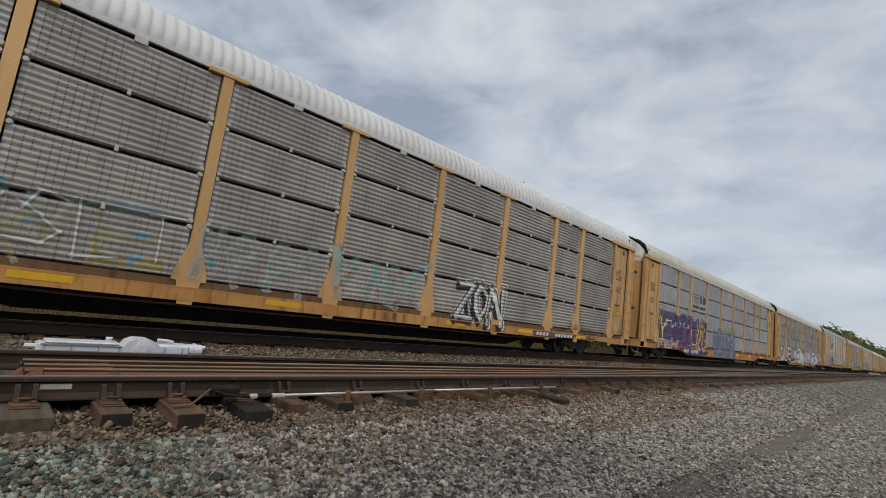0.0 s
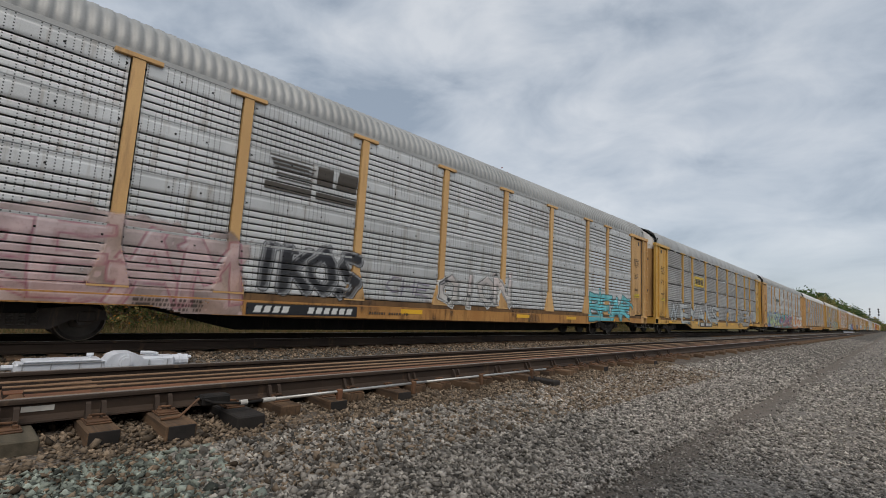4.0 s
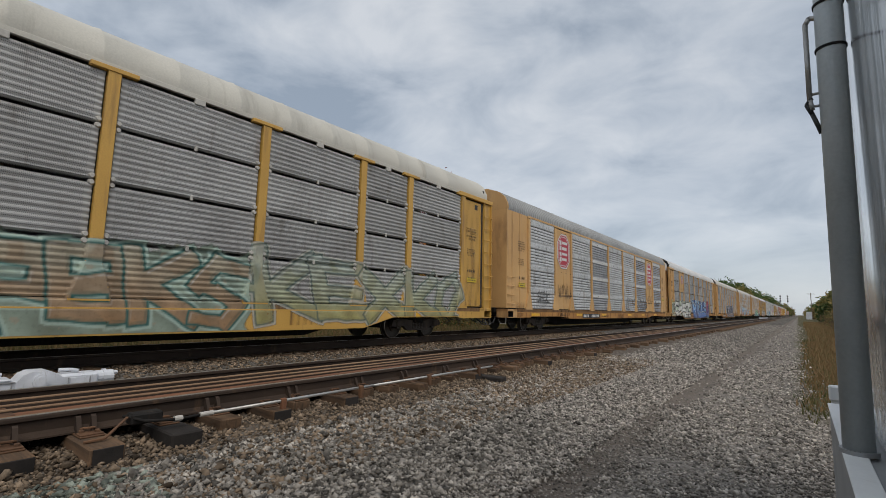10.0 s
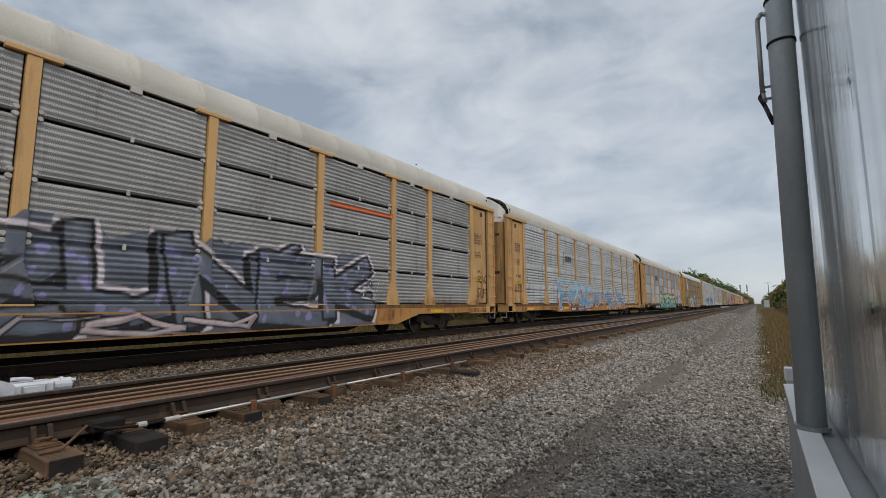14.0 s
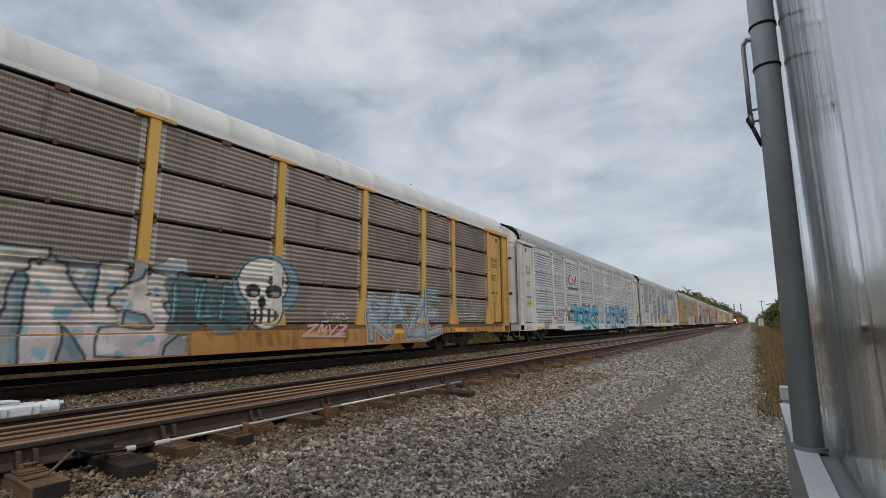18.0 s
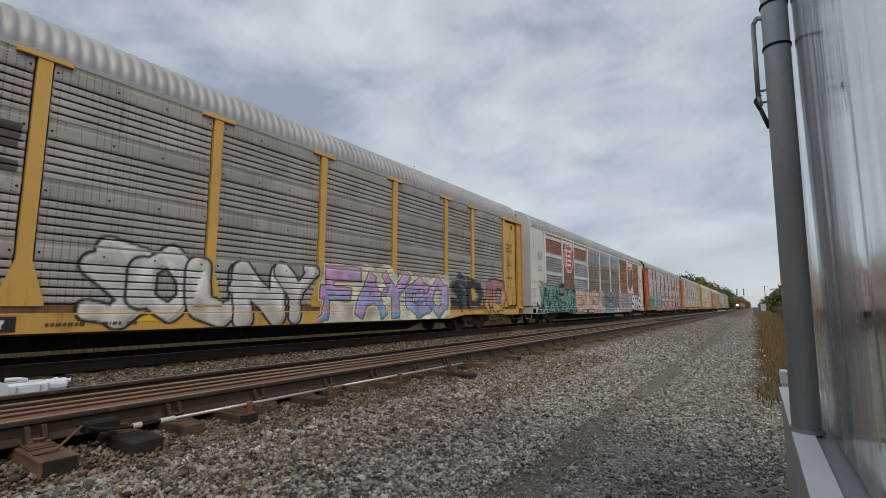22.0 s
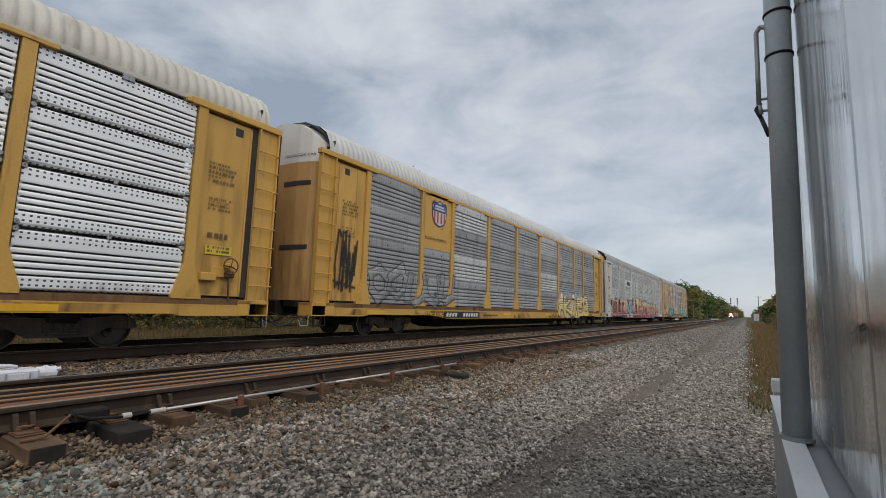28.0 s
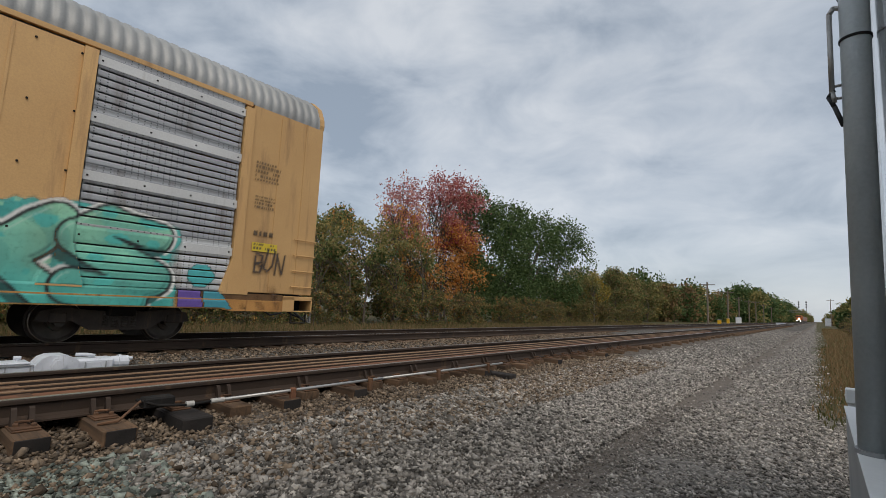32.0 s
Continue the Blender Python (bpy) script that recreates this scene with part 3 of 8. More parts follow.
def switch_rails():
    """Rusty point rails and guard bars laid flat inside the near rail, blunt at one end and closing up far along."""
    e = thing("switch_point_rails", "rust-orange switch point rails lying inside the near rail", "rail", pose(0, 0, RAIL_Z))
    bars_at = ((0.105, 0.026, -0.012, 0.43, 31.0, 0.03, RUST_TAN), (0.215, 0.068, -0.016, 0.50, 30.0, 0.06, RUST), (0.325, 0.024, 0.010, 0.50, 30.0, 0.06, RUST_TAN),
               (0.455, 0.074, -0.018, 0.38, 34.0, 0.06, RUST), (0.575, 0.022, 0.010, 0.38, 34.0, 0.05, RUST_TAN), (0.70, 0.060, -0.044, 0.40, 36.0, 0.04, RUST), (0.85, 0.030, 0.012, 0.38, 44.0, 0.02, RUST_TAN), (1.02, 0.060, -0.05, 0.38, 44.0, 0.0, PLATE))
    for off, half, top, lo, hi, d, mat in bars_at:
        head = [(-half, top - 0.012), (-half, top - 0.004), (-half + 0.006, top), (half - 0.006, top), (half, top - 0.004), (half, top - 0.012)]
        web = [(-half, top - 0.05), (-half, top - 0.0125), (half, top - 0.0125), (half, top - 0.05), (0.012, top - 0.06), (0.012, -0.15), (0.05, -0.17), (-0.05, -0.17), (-0.012, -0.15), (-0.012, top - 0.06)]
        for name, out, paint in (("point_rail", head, mat), ("rail_web", web, RAIL_SIDE)):
            s = Shape()
            n = 26
            rings = []
            for i in range(n + 1):
                y = lo + (hi - lo) * i / n
                x = A_NEAR - off + d * i / n + 0.004 * math.sin(i * 2.1 + off * 9)
                rings.append([s.bm.verts.new((x + a, y, b + 0.002 * math.sin(i * 1.7 + off * 5))) for a, b in out])
            s.bm.faces.new(rings[0])
            s.bm.faces.new(rings[-1][::-1])
            for a, b in zip(rings, rings[1:]):
                for i in range(len(out)):
                    j = (i + 1) % len(out)
                    s.bm.faces.new((a[i], b[i], b[j], a[j]))
            part(name, s.mesh(name, paint), e, "" if paint is mat else "dark rusty web under the rail head")
    part("filler_plate", Shape().box(A_NEAR - 1.0, A_NEAR - 0.16, 1.0, 28, -0.12, -0.085).mesh("filler_plate", PLATE), e)
    part("heel_block", Shape().sweep([(0.30, -0.12), (0.42, -0.03), (1.05, -0.012), (1.05, -0.12)], "x", A_NEAR - 0.80, A_NEAR - 0.16).mesh("heel_block", PLATE), e)
    part("heel_block", Shape().sweep([(0.36, -0.14), (0.46, -0.06), (1.1, -0.05), (1.1, -0.14)], "x", A_NEAR - 0.98, A_NEAR - 0.83).mesh("heel_block", PLATE), e)
    for y in np.arange(1.4, 26, 1.22):
        part("bolt", Shape().rod((A_NEAR - 0.14, y, -0.09), (A_NEAR - 0.05, y, -0.09), 0.022, 6).mesh("bolt", PLATE), e)


switch_rails()
part("rail_tag", Shape().box(0.012, 0.016, 0.47, 0.68, -0.105, -0.062, 0.0).mesh("rail_tag", CLIP_WHITE), thing("rail_tag_plate", "pale metal tag on the web of the near rail", "tag", pose(A_NEAR, 0, RAIL_Z)))


def tie_mesh(lo, hi, w=0.225, h=0.175):
    s = Shape().box(lo, hi, -w / 2, w / 2, -h, 0, 0.012)
    for v in s.bm.verts:
        k = noise.noise(v.co * 3.1) * 0.012
        v.co += Vector((k, k * 0.6, k * 0.5))
    return s.mesh("tie", TIE_WOOD)


TIE_TOP = RAIL_Z - 0.186 - 0.012
LONG, SHORT = tie_mesh(-7.35, -4.43, 0.25), tie_mesh(-7.15, -4.60, 0.23)
STUB = tie_mesh(-7.15, -4.80, 0.24)
GREY_TIE, BLACK_TIE = tie_mesh(-7.15, -4.56, 0.34), tie_mesh(-7.2, -4.43, 0.27)
GREY_TIE.materials[0], BLACK_TIE.materials[0] = OLD_WOOD, TIE_BLACK
TIE_B = tie_mesh(-11.9, -9.3)
END_BLOCK = Shape().box(-0.006, 0.006, -0.105, 0.105, -0.165, -0.008, 0.004).mesh("end_face", TIE_BLACK)
PAD = Shape().box(-0.10, 0.22, -0.09, 0.09, 0, 0.014, 0.004).box(0.08, 0.20, -0.085, 0.085, 0.014, 0.026, 0.003).mesh("tie_plate", PLATE)
BRACE = Shape().sweep([(0.005, 0.012), (0.10, 0.012), (0.035, 0.135), (0.012, 0.150)], "y", -0.018, 0.018).mesh("rail_brace", RAIL_SIDE)
SPRING = Shape().pipe([(0.045, -0.05, 0.035), (0.10, -0.03, 0.05), (0.115, 0.03, 0.05), (0.06, 0.06, 0.035)], 0.010, 6).mesh("spring_clip", PLATE)
HEAD = Shape().box(-0.018, 0.018, -0.018, 0.018, 0, 0.03, 0.006).mesh("spike", PLATE)


def ties():
    ys = [0.02, 0.44, 0.98, 1.48, 2.10, 2.64]
    while ys[-1] < 38:
        ys.append(ys[-1] + 0.495 + rng.normal(0, 0.012))
    ys = [-3.2, -2.7, -2.2, -1.7, -1.2, -0.72, -0.33] + ys
    for i, y in enumerate(ys):
        e = thing("tie", "dark weathered wooden railway tie half sunk in ballast", "railway tie", pose(rng.normal(0, 0.03), y, TIE_TOP, 0, 0, rng.normal(0, 0.5)), "ties of the near track")
        end = -4.43 if 1.4 < y < 1.6 else -4.60
        stub = y > 3.2 and i % 3
        part("timber", GREY_TIE if 0.4 < y < 0.5 else BLACK_TIE if 2.0 < y < 2.2 else LONG if 1.4 < y < 1.6 else STUB if stub else SHORT, e)
        if y < 14 and not stub and (i % 2 or 0.9 < y < 1.6) and not 0.4 < y < 0.5 and not 2.0 < y < 2.2:
            part("end_face", END_BLOCK, e, "tarred black tie end", pose(end + 0.004, 0, 0))
        if y > 16:
            continue
        part("tie_plate", PAD, e, "rusty steel tie plate", pose(A_NEAR + 0.05, 0, 0.001))
        part("spike", HEAD, e, "", pose(A_NEAR + 0.20, 0.05, 0.02))
        part("spike", HEAD, e, "", pose(A_NEAR + 0.15, -0.05, 0.02))
        if (i % 2 == 0) or y < 1.8:
            part("rail_brace", BRACE, e, "", pose(A_NEAR + 0.03, -0.055, 0.0))
            part("rail_brace", BRACE, e, "", pose(A_NEAR + 0.03, 0.055, 0.0))
        part("spring_clip", SPRING, e, "", pose(A_NEAR + 0.05, 0, 0.01))
    for i in range(70):
        e = thing("tie", "dark wooden tie under the far track", "railway tie", pose(rng.normal(0, 0.03), -6 + i * 0.52, TIE_TOP, 0, 0, rng.normal(0, 0.4)), "ties of the far track")
        part("timber", TIE_B, e)
    # a long timber that sticks out beside the rod
    for y, x1, dz in ((7.45, -4.22, -0.05),):
        e = thing("switch_tie", "long black-tarred switch tie reaching out of the ballast", "railway tie", pose(0, y, TIE_TOP + dz, 0, 0, 1.5))
        part("timber", Shape().box(-6.9, x1, -0.115, 0.115, -0.2, 0, 0.015).mesh("timber", TIE_BLACK), e)


ties()


def far_ties():
    v, f = [], []
    cube = np.array([[a, b, c] for a in (0, 1) for b in (0, 1) for c in (0, 1)], float)
    q = np.array([[0, 1, 3, 2], [4, 6, 7, 5], [0, 4, 5, 1], [2, 3, 7, 6], [0, 2, 6, 4], [1, 5, 7, 3]])
    k = 0
    for y in np.arange(38.5, 130, 0.5):
        for x0, x1 in ((-7.15, -4.5), (-11.9, -9.3)):
            v.append(cube * [x1 - x0, 0.22, 0.17] + [x0 + rng.normal(0, 0.03), y, TIE_TOP - 0.17])
            f.append(q + 8 * k)
            k += 1
    thing("far_ties", "rows of dark wooden ties running off along both tracks", "railway ties", kind="stuff", me=mesh_np("far_ties", np.concatenate(v), np.concatenate(f), TIE_WOOD))


far_ties()


def heater_rod():
    """Switch heater tube on small clamps along the near rail."""
    z = -0.045
    e = thing("switch_heater_pipe", "silver switch heater tube held in rusty clamps beside the rail", "pipe", pose(-4.62, 0, z))
    part("tube", Shape().pipe([(0, 2.30, 0), (-0.03, 4.6, 0.0), (-0.02, 7.65, -0.005)], 0.017, 10).mesh("tube", SILVER_TUBE, True), e)
    part("burner_hose", Shape().pipe([(0, 2.30, 0), (0.01, 2.05, -0.005), (-0.02, 1.80, 0.02), (-0.16, 1.68, 0.06)], 0.013, 8).mesh("burner_hose", DARK_STEEL, True), e, "black rubber hose")
    part("coupling", Shape().rod((0, 2.04, 0), (0, 2.11, 0), 0.026, 10).mesh("coupling", CLIP_WHITE), e, "white hose coupling")
    part("coupling", Shape().rod((0, 2.27, 0), (0, 2.40, 0), 0.023, 10).mesh("coupling", CLIP_WHITE), e, "white tape round the tube")
    part("burner_box", Shape().box(-0.22, -0.08, 1.72, 1.98, -0.02, 0.075, 0.015).mesh("burner_box", DARK_STEEL), e, "black burner box")
    part("lever", Shape().pipe([(-0.12, 1.70, 0.05), (0.02, 1.50, -0.06), (0.0, 1.36, -0.07)], 0.012, 6).mesh("lever", PLATE), e)
    for y in (3.18, 4.34, 5.75, 7.15):
        part("clamp", Shape().box(-0.025, 0.03, y - 0.03, y + 0.03, -0.13, 0.03, 0.008).mesh("clamp", PLATE if y > 3.5 else RUST), e, "rusty clamp")


heater_rod()


def switch_machine():
    e = thing("switch_machine", "white-painted electric switch machine on ties between the tracks", "switch machine", pose(-7.45, 0.55, -0.10) @ Matrix.Diagonal((1, 0.86, 1.0, 1)))
    body = Shape().box(-0.14, 0.14, 0.02, 1.06, 0.02, 0.155, 0.02).mesh("motor_case", WHITE_ENAMEL)
    part("motor_case", body, e)
    part("lid", Shape().box(-0.15, 0.15, 0.10, 0.98, 0.155, 0.185, 0.012).mesh("lid", WHITE_ENAMEL), e)
    part("gear_case", Shape().sweep([(1.02, 0.02), (1.02, 0.13), (1.10, 0.22), (1.18, 0.25), (1.36, 0.25), (1.46, 0.215), (1.52, 0.17), (1.52, 0.02)], "x", -0.17, 0.17).mesh("gear_case", WHITE_ENAMEL), e)
    part("gear_cover", Shape().rod((0.165, 1.28, 0.135), (0.20, 1.28, 0.135), 0.088, 20).rod((0.195, 1.28, 0.135), (0.215, 1.28, 0.135), 0.06, 20).mesh("gear_cover", WHITE_ENAMEL), e, "round white cover plate")
    part("terminal_case", Shape().box(-0.13, 0.13, 1.50, 1.98, 0.02, 0.19, 0.03).box(-0.10, 0.135, 1.62, 1.82, 0.05, 0.15, 0.01).mesh("terminal_case", WHITE_ENAMEL), e)
    part("hand_lever", Shape().pipe([(0.05, 1.50, 0.24), (0.05, 1.64, 0.235), (0.05, 1.74, 0.215)], 0.022, 8).mesh("hand_lever", WHITE_ENAMEL), e)
    part("end_cap", Shape().rod((0, 1.96, 0.11), (0, 2.20, 0.11), 0.085, 14).rod((0, 2.06, 0.11), (0, 2.10, 0.11), 0.10, 14).rod((0.06, 2.19, 0.16), (0.06, 2.24, 0.16), 0.025, 8).mesh("end_cap", WHITE_ENAMEL), e)
    part("lock_knob", Shape().rod((0, 0.86, 0.185), (0, 0.86, 0.235), 0.02, 8).rod((0, 0.82, 0.225), (0, 0.90, 0.225), 0.022, 8).mesh("lock_knob", WHITE_ENAMEL), e)
    part("foot", Shape().box(-0.2, 0.2, 0.25, 0.5, -0.07, 0.03, 0.01).mesh("foot", DARK_STEEL), e, "black mounting foot")
    part("foot", Shape().box(-0.2, 0.2, 1.55, 1.8, -0.07, 0.03, 0.01).mesh("foot", DARK_STEEL), e, "black mounting foot")
    part("opening", Shape().box(0.141, 0.145, 0.52, 0.80, 0.025, 0.065).mesh("opening", BLACK_PAINT), e, "dark slot in the case")
    for y in (0.10, 0.40, 0.72, 0.98, 1.60, 1.86):
        part("seam", Shape().box(0.136, 0.152, y, y + 0.012, 0.03, 0.15).mesh("seam", FACE_GREY), e, "dark joint in the case")
    part("lid_edge", Shape().box(0.138, 0.156, 0.06, 1.02, 0.140, 0.153).mesh("lid_edge", FACE_GREY), e)
    part("base_plate", Shape().box(-0.2, 0.2, -0.05, 2.15, 0.0, 0.022, 0.004).mesh("base_plate", DARK_STEEL), e, "dark mounting plate")
    part("connecting_rod", Shape().rod((0, 0.02, 0.10), (0, -0.10, 0.10), 0.03, 8).mesh("connecting_rod", WHITE_ENAMEL), e)
    part("throw_rod", Shape().box(0.14, 1.6, 1.25, 1.31, 0.0, 0.03).mesh("throw_rod", PLATE), e, "rusty throw rod")


switch_machine()


# ---- signal cabinet beside the camera ----
PX, PY, WALL = 0.163, 2.80, 0.25
DECK = 0.43


def cabinet():
    e = thing("signal_cabinet", "shiny dented aluminium signal equipment house on a steel base", "equipment house")
    part("wall_sheet", Shape().box(WALL, WALL + 0.04, -3.2, 4.10, DECK + 0.02, 3.3).mesh("wall_sheet", ALUMINIUM), e)
    part("end_wall", Shape().box(WALL + 0.04, 2.6, 4.04, 4.10, DECK + 0.02, 3.3).mesh("end_wall", ALUMINIUM), e)
    part("end_wall", Shape().box(WALL + 0.04, 2.6, -3.2, -3.14, DECK + 0.02, 3.3).mesh("end_wall", ALUMINIUM), e)
    part("far_wall", Shape().box(2.6, 2.64, -3.2, 4.10, DECK + 0.02, 3.3).mesh("far_wall", ALUMINIUM), e)
    part("roof_sheet", Shape().box(WALL - 0.03, 2.7, -3.25, 4.15, 3.3, 3.36, 0.01).mesh("roof_sheet", ALUMINIUM), e)
    for y in (-1.9, -0.7, 0.45, 1.58):
        part("sheet_seam", Shape().box(WALL - 0.003, WALL, y, y + 0.03, DECK + 0.02, 3.3).mesh("sheet_seam", ALUMINIUM), e, "vertical sheet seam")
    part("deck_flange", Shape().box(0.104, 0.190, -3.4, 4.24, DECK - 0.012, DECK, 0.003).mesh("deck_flange", CONCRETE), e, "pale grey steel flange")
    # the beam's face is coloured darker than the flange, as shade
    part("deck_beam", Shape().box(0.112, 0.135, -3.4, 4.22, -0.36, DECK - 0.012).mesh("deck_beam", FACE_GREY), e, "grey steel base beam with shade in its colour")
    part("deck_floor", Shape().box(0.135, 2.7, -3.4, 4.22, DECK - 0.10, DECK - 0.014).mesh("deck_floor", FACE_GREY), e)
    part("deck_beam", Shape().box(0.135, 2.7, 4.20, 4.22, -0.36, DECK - 0.1).mesh("deck_beam", FACE_GREY), e)
    part("junction_box", Shape().box(0.12, 0.20, 4.36, 4.46, DECK + 0.0, DECK + 0.10, 0.008).box(0.13, 0.19, 4.38, 4.44, -0.38, DECK + 0.01).mesh("junction_box", CONCRETE), e, "small pale junction box")


cabinet()


def mast():
    r = 0.057
    e = thing("signal_mast", "grey galvanised steel pipe mast with clamp bands beside the cabinet", "mast", pose(PX, PY, DECK, 0, 0.6, 0))
    part("pipe", Shape().rod((0, 0, 0.001), (0, 0, 3.9), r, 40).mesh("pipe", GALVANISED, False), e)
    for f in e.children[0].data.polygons:
        f.use_smooth = len(f.vertices) == 4
    for z in (1.87, 2.10):
        part("clamp_band", Shape().rod((0, 0, z), (0, 0, z + 0.012), r + 0.005, 40).mesh("clamp_band", DARK_STEEL), e, "dark steel clamp band")
    part("base_collar", Shape().rod((0, 0, 0), (0, 0, 0.018), r + 0.012, 40).mesh("base_collar", FACE_GREY), e)
    # bent-tube step bracket
    zb = 1.585
    part("bracket_tube", Shape().pipe([(-0.02, 0.0, 2.04), (-0.075, 0.0, 2.06), (-0.092, 0.0, 2.03), (-0.092, 0.0, zb + 0.05), (-0.085, 0.0, zb)], 0.0115, 10).mesh("bracket_tube", SILVER_TUBE, True), e, "bent silver tube bracket")
    part("cable", Shape().pipe([(-0.085, 0.0, zb + 0.06), (-0.105, 0.0, zb + 0.03), (-0.085, 0.0, zb - 0.02), (-0.055, 0.0, zb - 0.12)], 0.010, 8).mesh("cable", BLACK_PAINT, True), e, "black looped cable")
    part("cross_bar", Shape().pipe([(-0.09, 0.0, zb + 0.08), (0.0, 0.05, zb + 0.10)], 0.007, 8).pipe([(-0.09, 0.0, zb + 0.02), (0.0, 0.05, zb + 0.03)], 0.007, 8).mesh("cross_bar", SILVER_TUBE, True), e)


mast()
# ---- freight cars ----
PITCH, LENGTH, SIDE = 28.6, 27.4, 1.50
EDGES = (1.85, 4.6, 6.5, 9.38, 12.26, 15.14, 18.02, 20.9, 22.8, 25.55)
Z0, TIER, STEP = 0.975, 0.968, 0.968 / 37
# small differences in the slack between the cars
SLACK = ((0, 2, 3, 6, 9, 14, 15, 18, 22, 23), (0.03, 0.02, 0.13, 0.03, 0.12, 0.08, 0.12, -0.08, 0.13, 0.16))
POST_X, SILL_X = 1.555, 1.56


def travel(t):
    """How far the train has come since a little before the start."""
    return 6.86 + 20.434 * t + 0.01609 * t * t + 0.0000493 * t ** 3


def relief(style, z):
    """Depth of a side sheet behind its front plane, by height; z may be an array on the 25 mm steps."""
    k = np.rint((np.asarray(z, float) - Z0) / STEP).astype(int)
    i = np.clip(k - (np.clip(k, 0, 147) // 37) * 37, 0, 36)
    if style == "corrugated":
        d = np.array([-0.002, 0.0, -0.012, -0.044])[i % 4]
        return np.where((i == 0) | (i >= 35), -0.075, d)
    if style == "drilled":
        d = np.where((i % 4 == 1) & (i > 8) & (i < 28), -0.050, 0.0)
        return np.where((i == 0) | (i >= 35), -0.075, d)
    if style == "fine":
        d = np.array([0.0, 0.0, -0.012, -0.016])[i % 4]
        return np.where((i == 0) | (i == 36), -0.075, d)
    d = np.array([-0.055, 0.0, -0.002, -0.004, -0.006])[i % 5]
    return np.where(i > 26, np.where(i > 34, -0.004, 0.012), d)


def settle(style, z):
    """How far a rib's lip hangs below its even step, by height, so that each ledge looks down."""
    k = np.rint((np.asarray(z, float) - Z0) / STEP).astype(int)
    i = np.clip(k - (np.clip(k, 0, 147) // 37) * 37, 0, 36)
    if style == "louvred":
        d = np.where((i > 0) & (i < 27), np.array([-0.85, -0.98, -0.5, 0.0, 0.0])[i % 5], 0.0)
    elif style == "drilled":
        d = np.where((i > 8) & (i < 28), np.array([0.0, -0.80, -0.76, -0.4])[i % 4], 0.0)
    elif style == "corrugated":
        d = np.where((i > 1) & (i < 34), np.array([-0.35, -0.2, 0.0, -0.65])[i % 4], 0.0)
    else:
        d = np.zeros(i.shape)
    return np.where((k < 0) | (k > 147), 0.0, d) * STEP


def slotted(style, i):
    """Whether the step above row i of a tier is an open slot."""
    return (style == "louvred" and i % 5 == 0 and 0 < i < 27) or (style == "drilled" and i % 4 == 1 and 8 < i < 28)


def sheet(style, width, mat):
    """One pressed side sheet, its ribs running along the car."""
    z = Z0 + STEP * np.arange(38)
    x = relief(style, np.minimum(z, Z0 + STEP * 36))
    x[-2:] = x[-4] if style == "louvred" else x[-2:]
    z = z + settle(style, np.minimum(z, Z0 + STEP * 36))
    v, f = [], []
    h = width / 2
    edge = 0.035 if style in ("louvred", "drilled") else 0.10
    rows = (-h, -h + edge, h - edge, h)
    for y in rows:
        v += [(a, y, b - Z0) for a, b in zip(x, z)]
    n = len(z)
    for c in range(3):
        f += [(c * n + i, c * n + i + n, c * n + i + n + 1, c * n + i + 1) for i in range(n - 1 if style == "louvred" else n - 3) if c != 1 or not slotted(style, i)]
    me = mesh_np("side_panel", v, f, mat)
    if style in ("corrugated", "fine"):
        me.materials.append(PANEL_MARGIN)
        for q in me.polygons:
            q.material_index = 1 if abs(q.center.y) > h - edge else 0
    return me


def half_width(z):
    return np.where(np.asarray(z) > 1.62, 0.095, 0.095 + (1.62 - np.clip(z, 1.0, 1.62)) * 0.30)


POST_SHAPES = {}


def post_mesh(mat, thin):
    if (mat.name, thin) not in POST_SHAPES:
        s = Shape()
        w = 0.095
        s.sweep([(-w, 4.80), (-w, 1.62), (-w - 0.19, 1.0), (-w - 0.19, 0.93), (w + 0.19, 0.93), (w + 0.19, 1.0), (w, 1.62), (w, 4.80)], "x", POST_X - 0.10, POST_X)
        if thin:
            s.sweep([(-0.2, 0.93), (-0.12, 0.52), (0.12, 0.52), (0.2, 0.93)], "x", POST_X - 0.03, POST_X - 0.004)
        POST_SHAPES[mat.name, thin] = s.mesh("post", mat)
        POST_SHAPES[mat.name, thin, 1] = Shape().box(POST_X - 0.09, POST_X + 0.02, -0.36, 0.36, 4.79, 4.87, 0.008).mesh("post_cap", mat)
    return POST_SHAPES[mat.name, thin], POST_SHAPES[mat.name, thin, 1]


ROOF_LINE = ((1.50, 4.90), (1.52, 5.0), (1.50, 5.16), (1.36, 5.45), (1.08, 5.67), (0.6, 5.84), (0.0, 5.92))


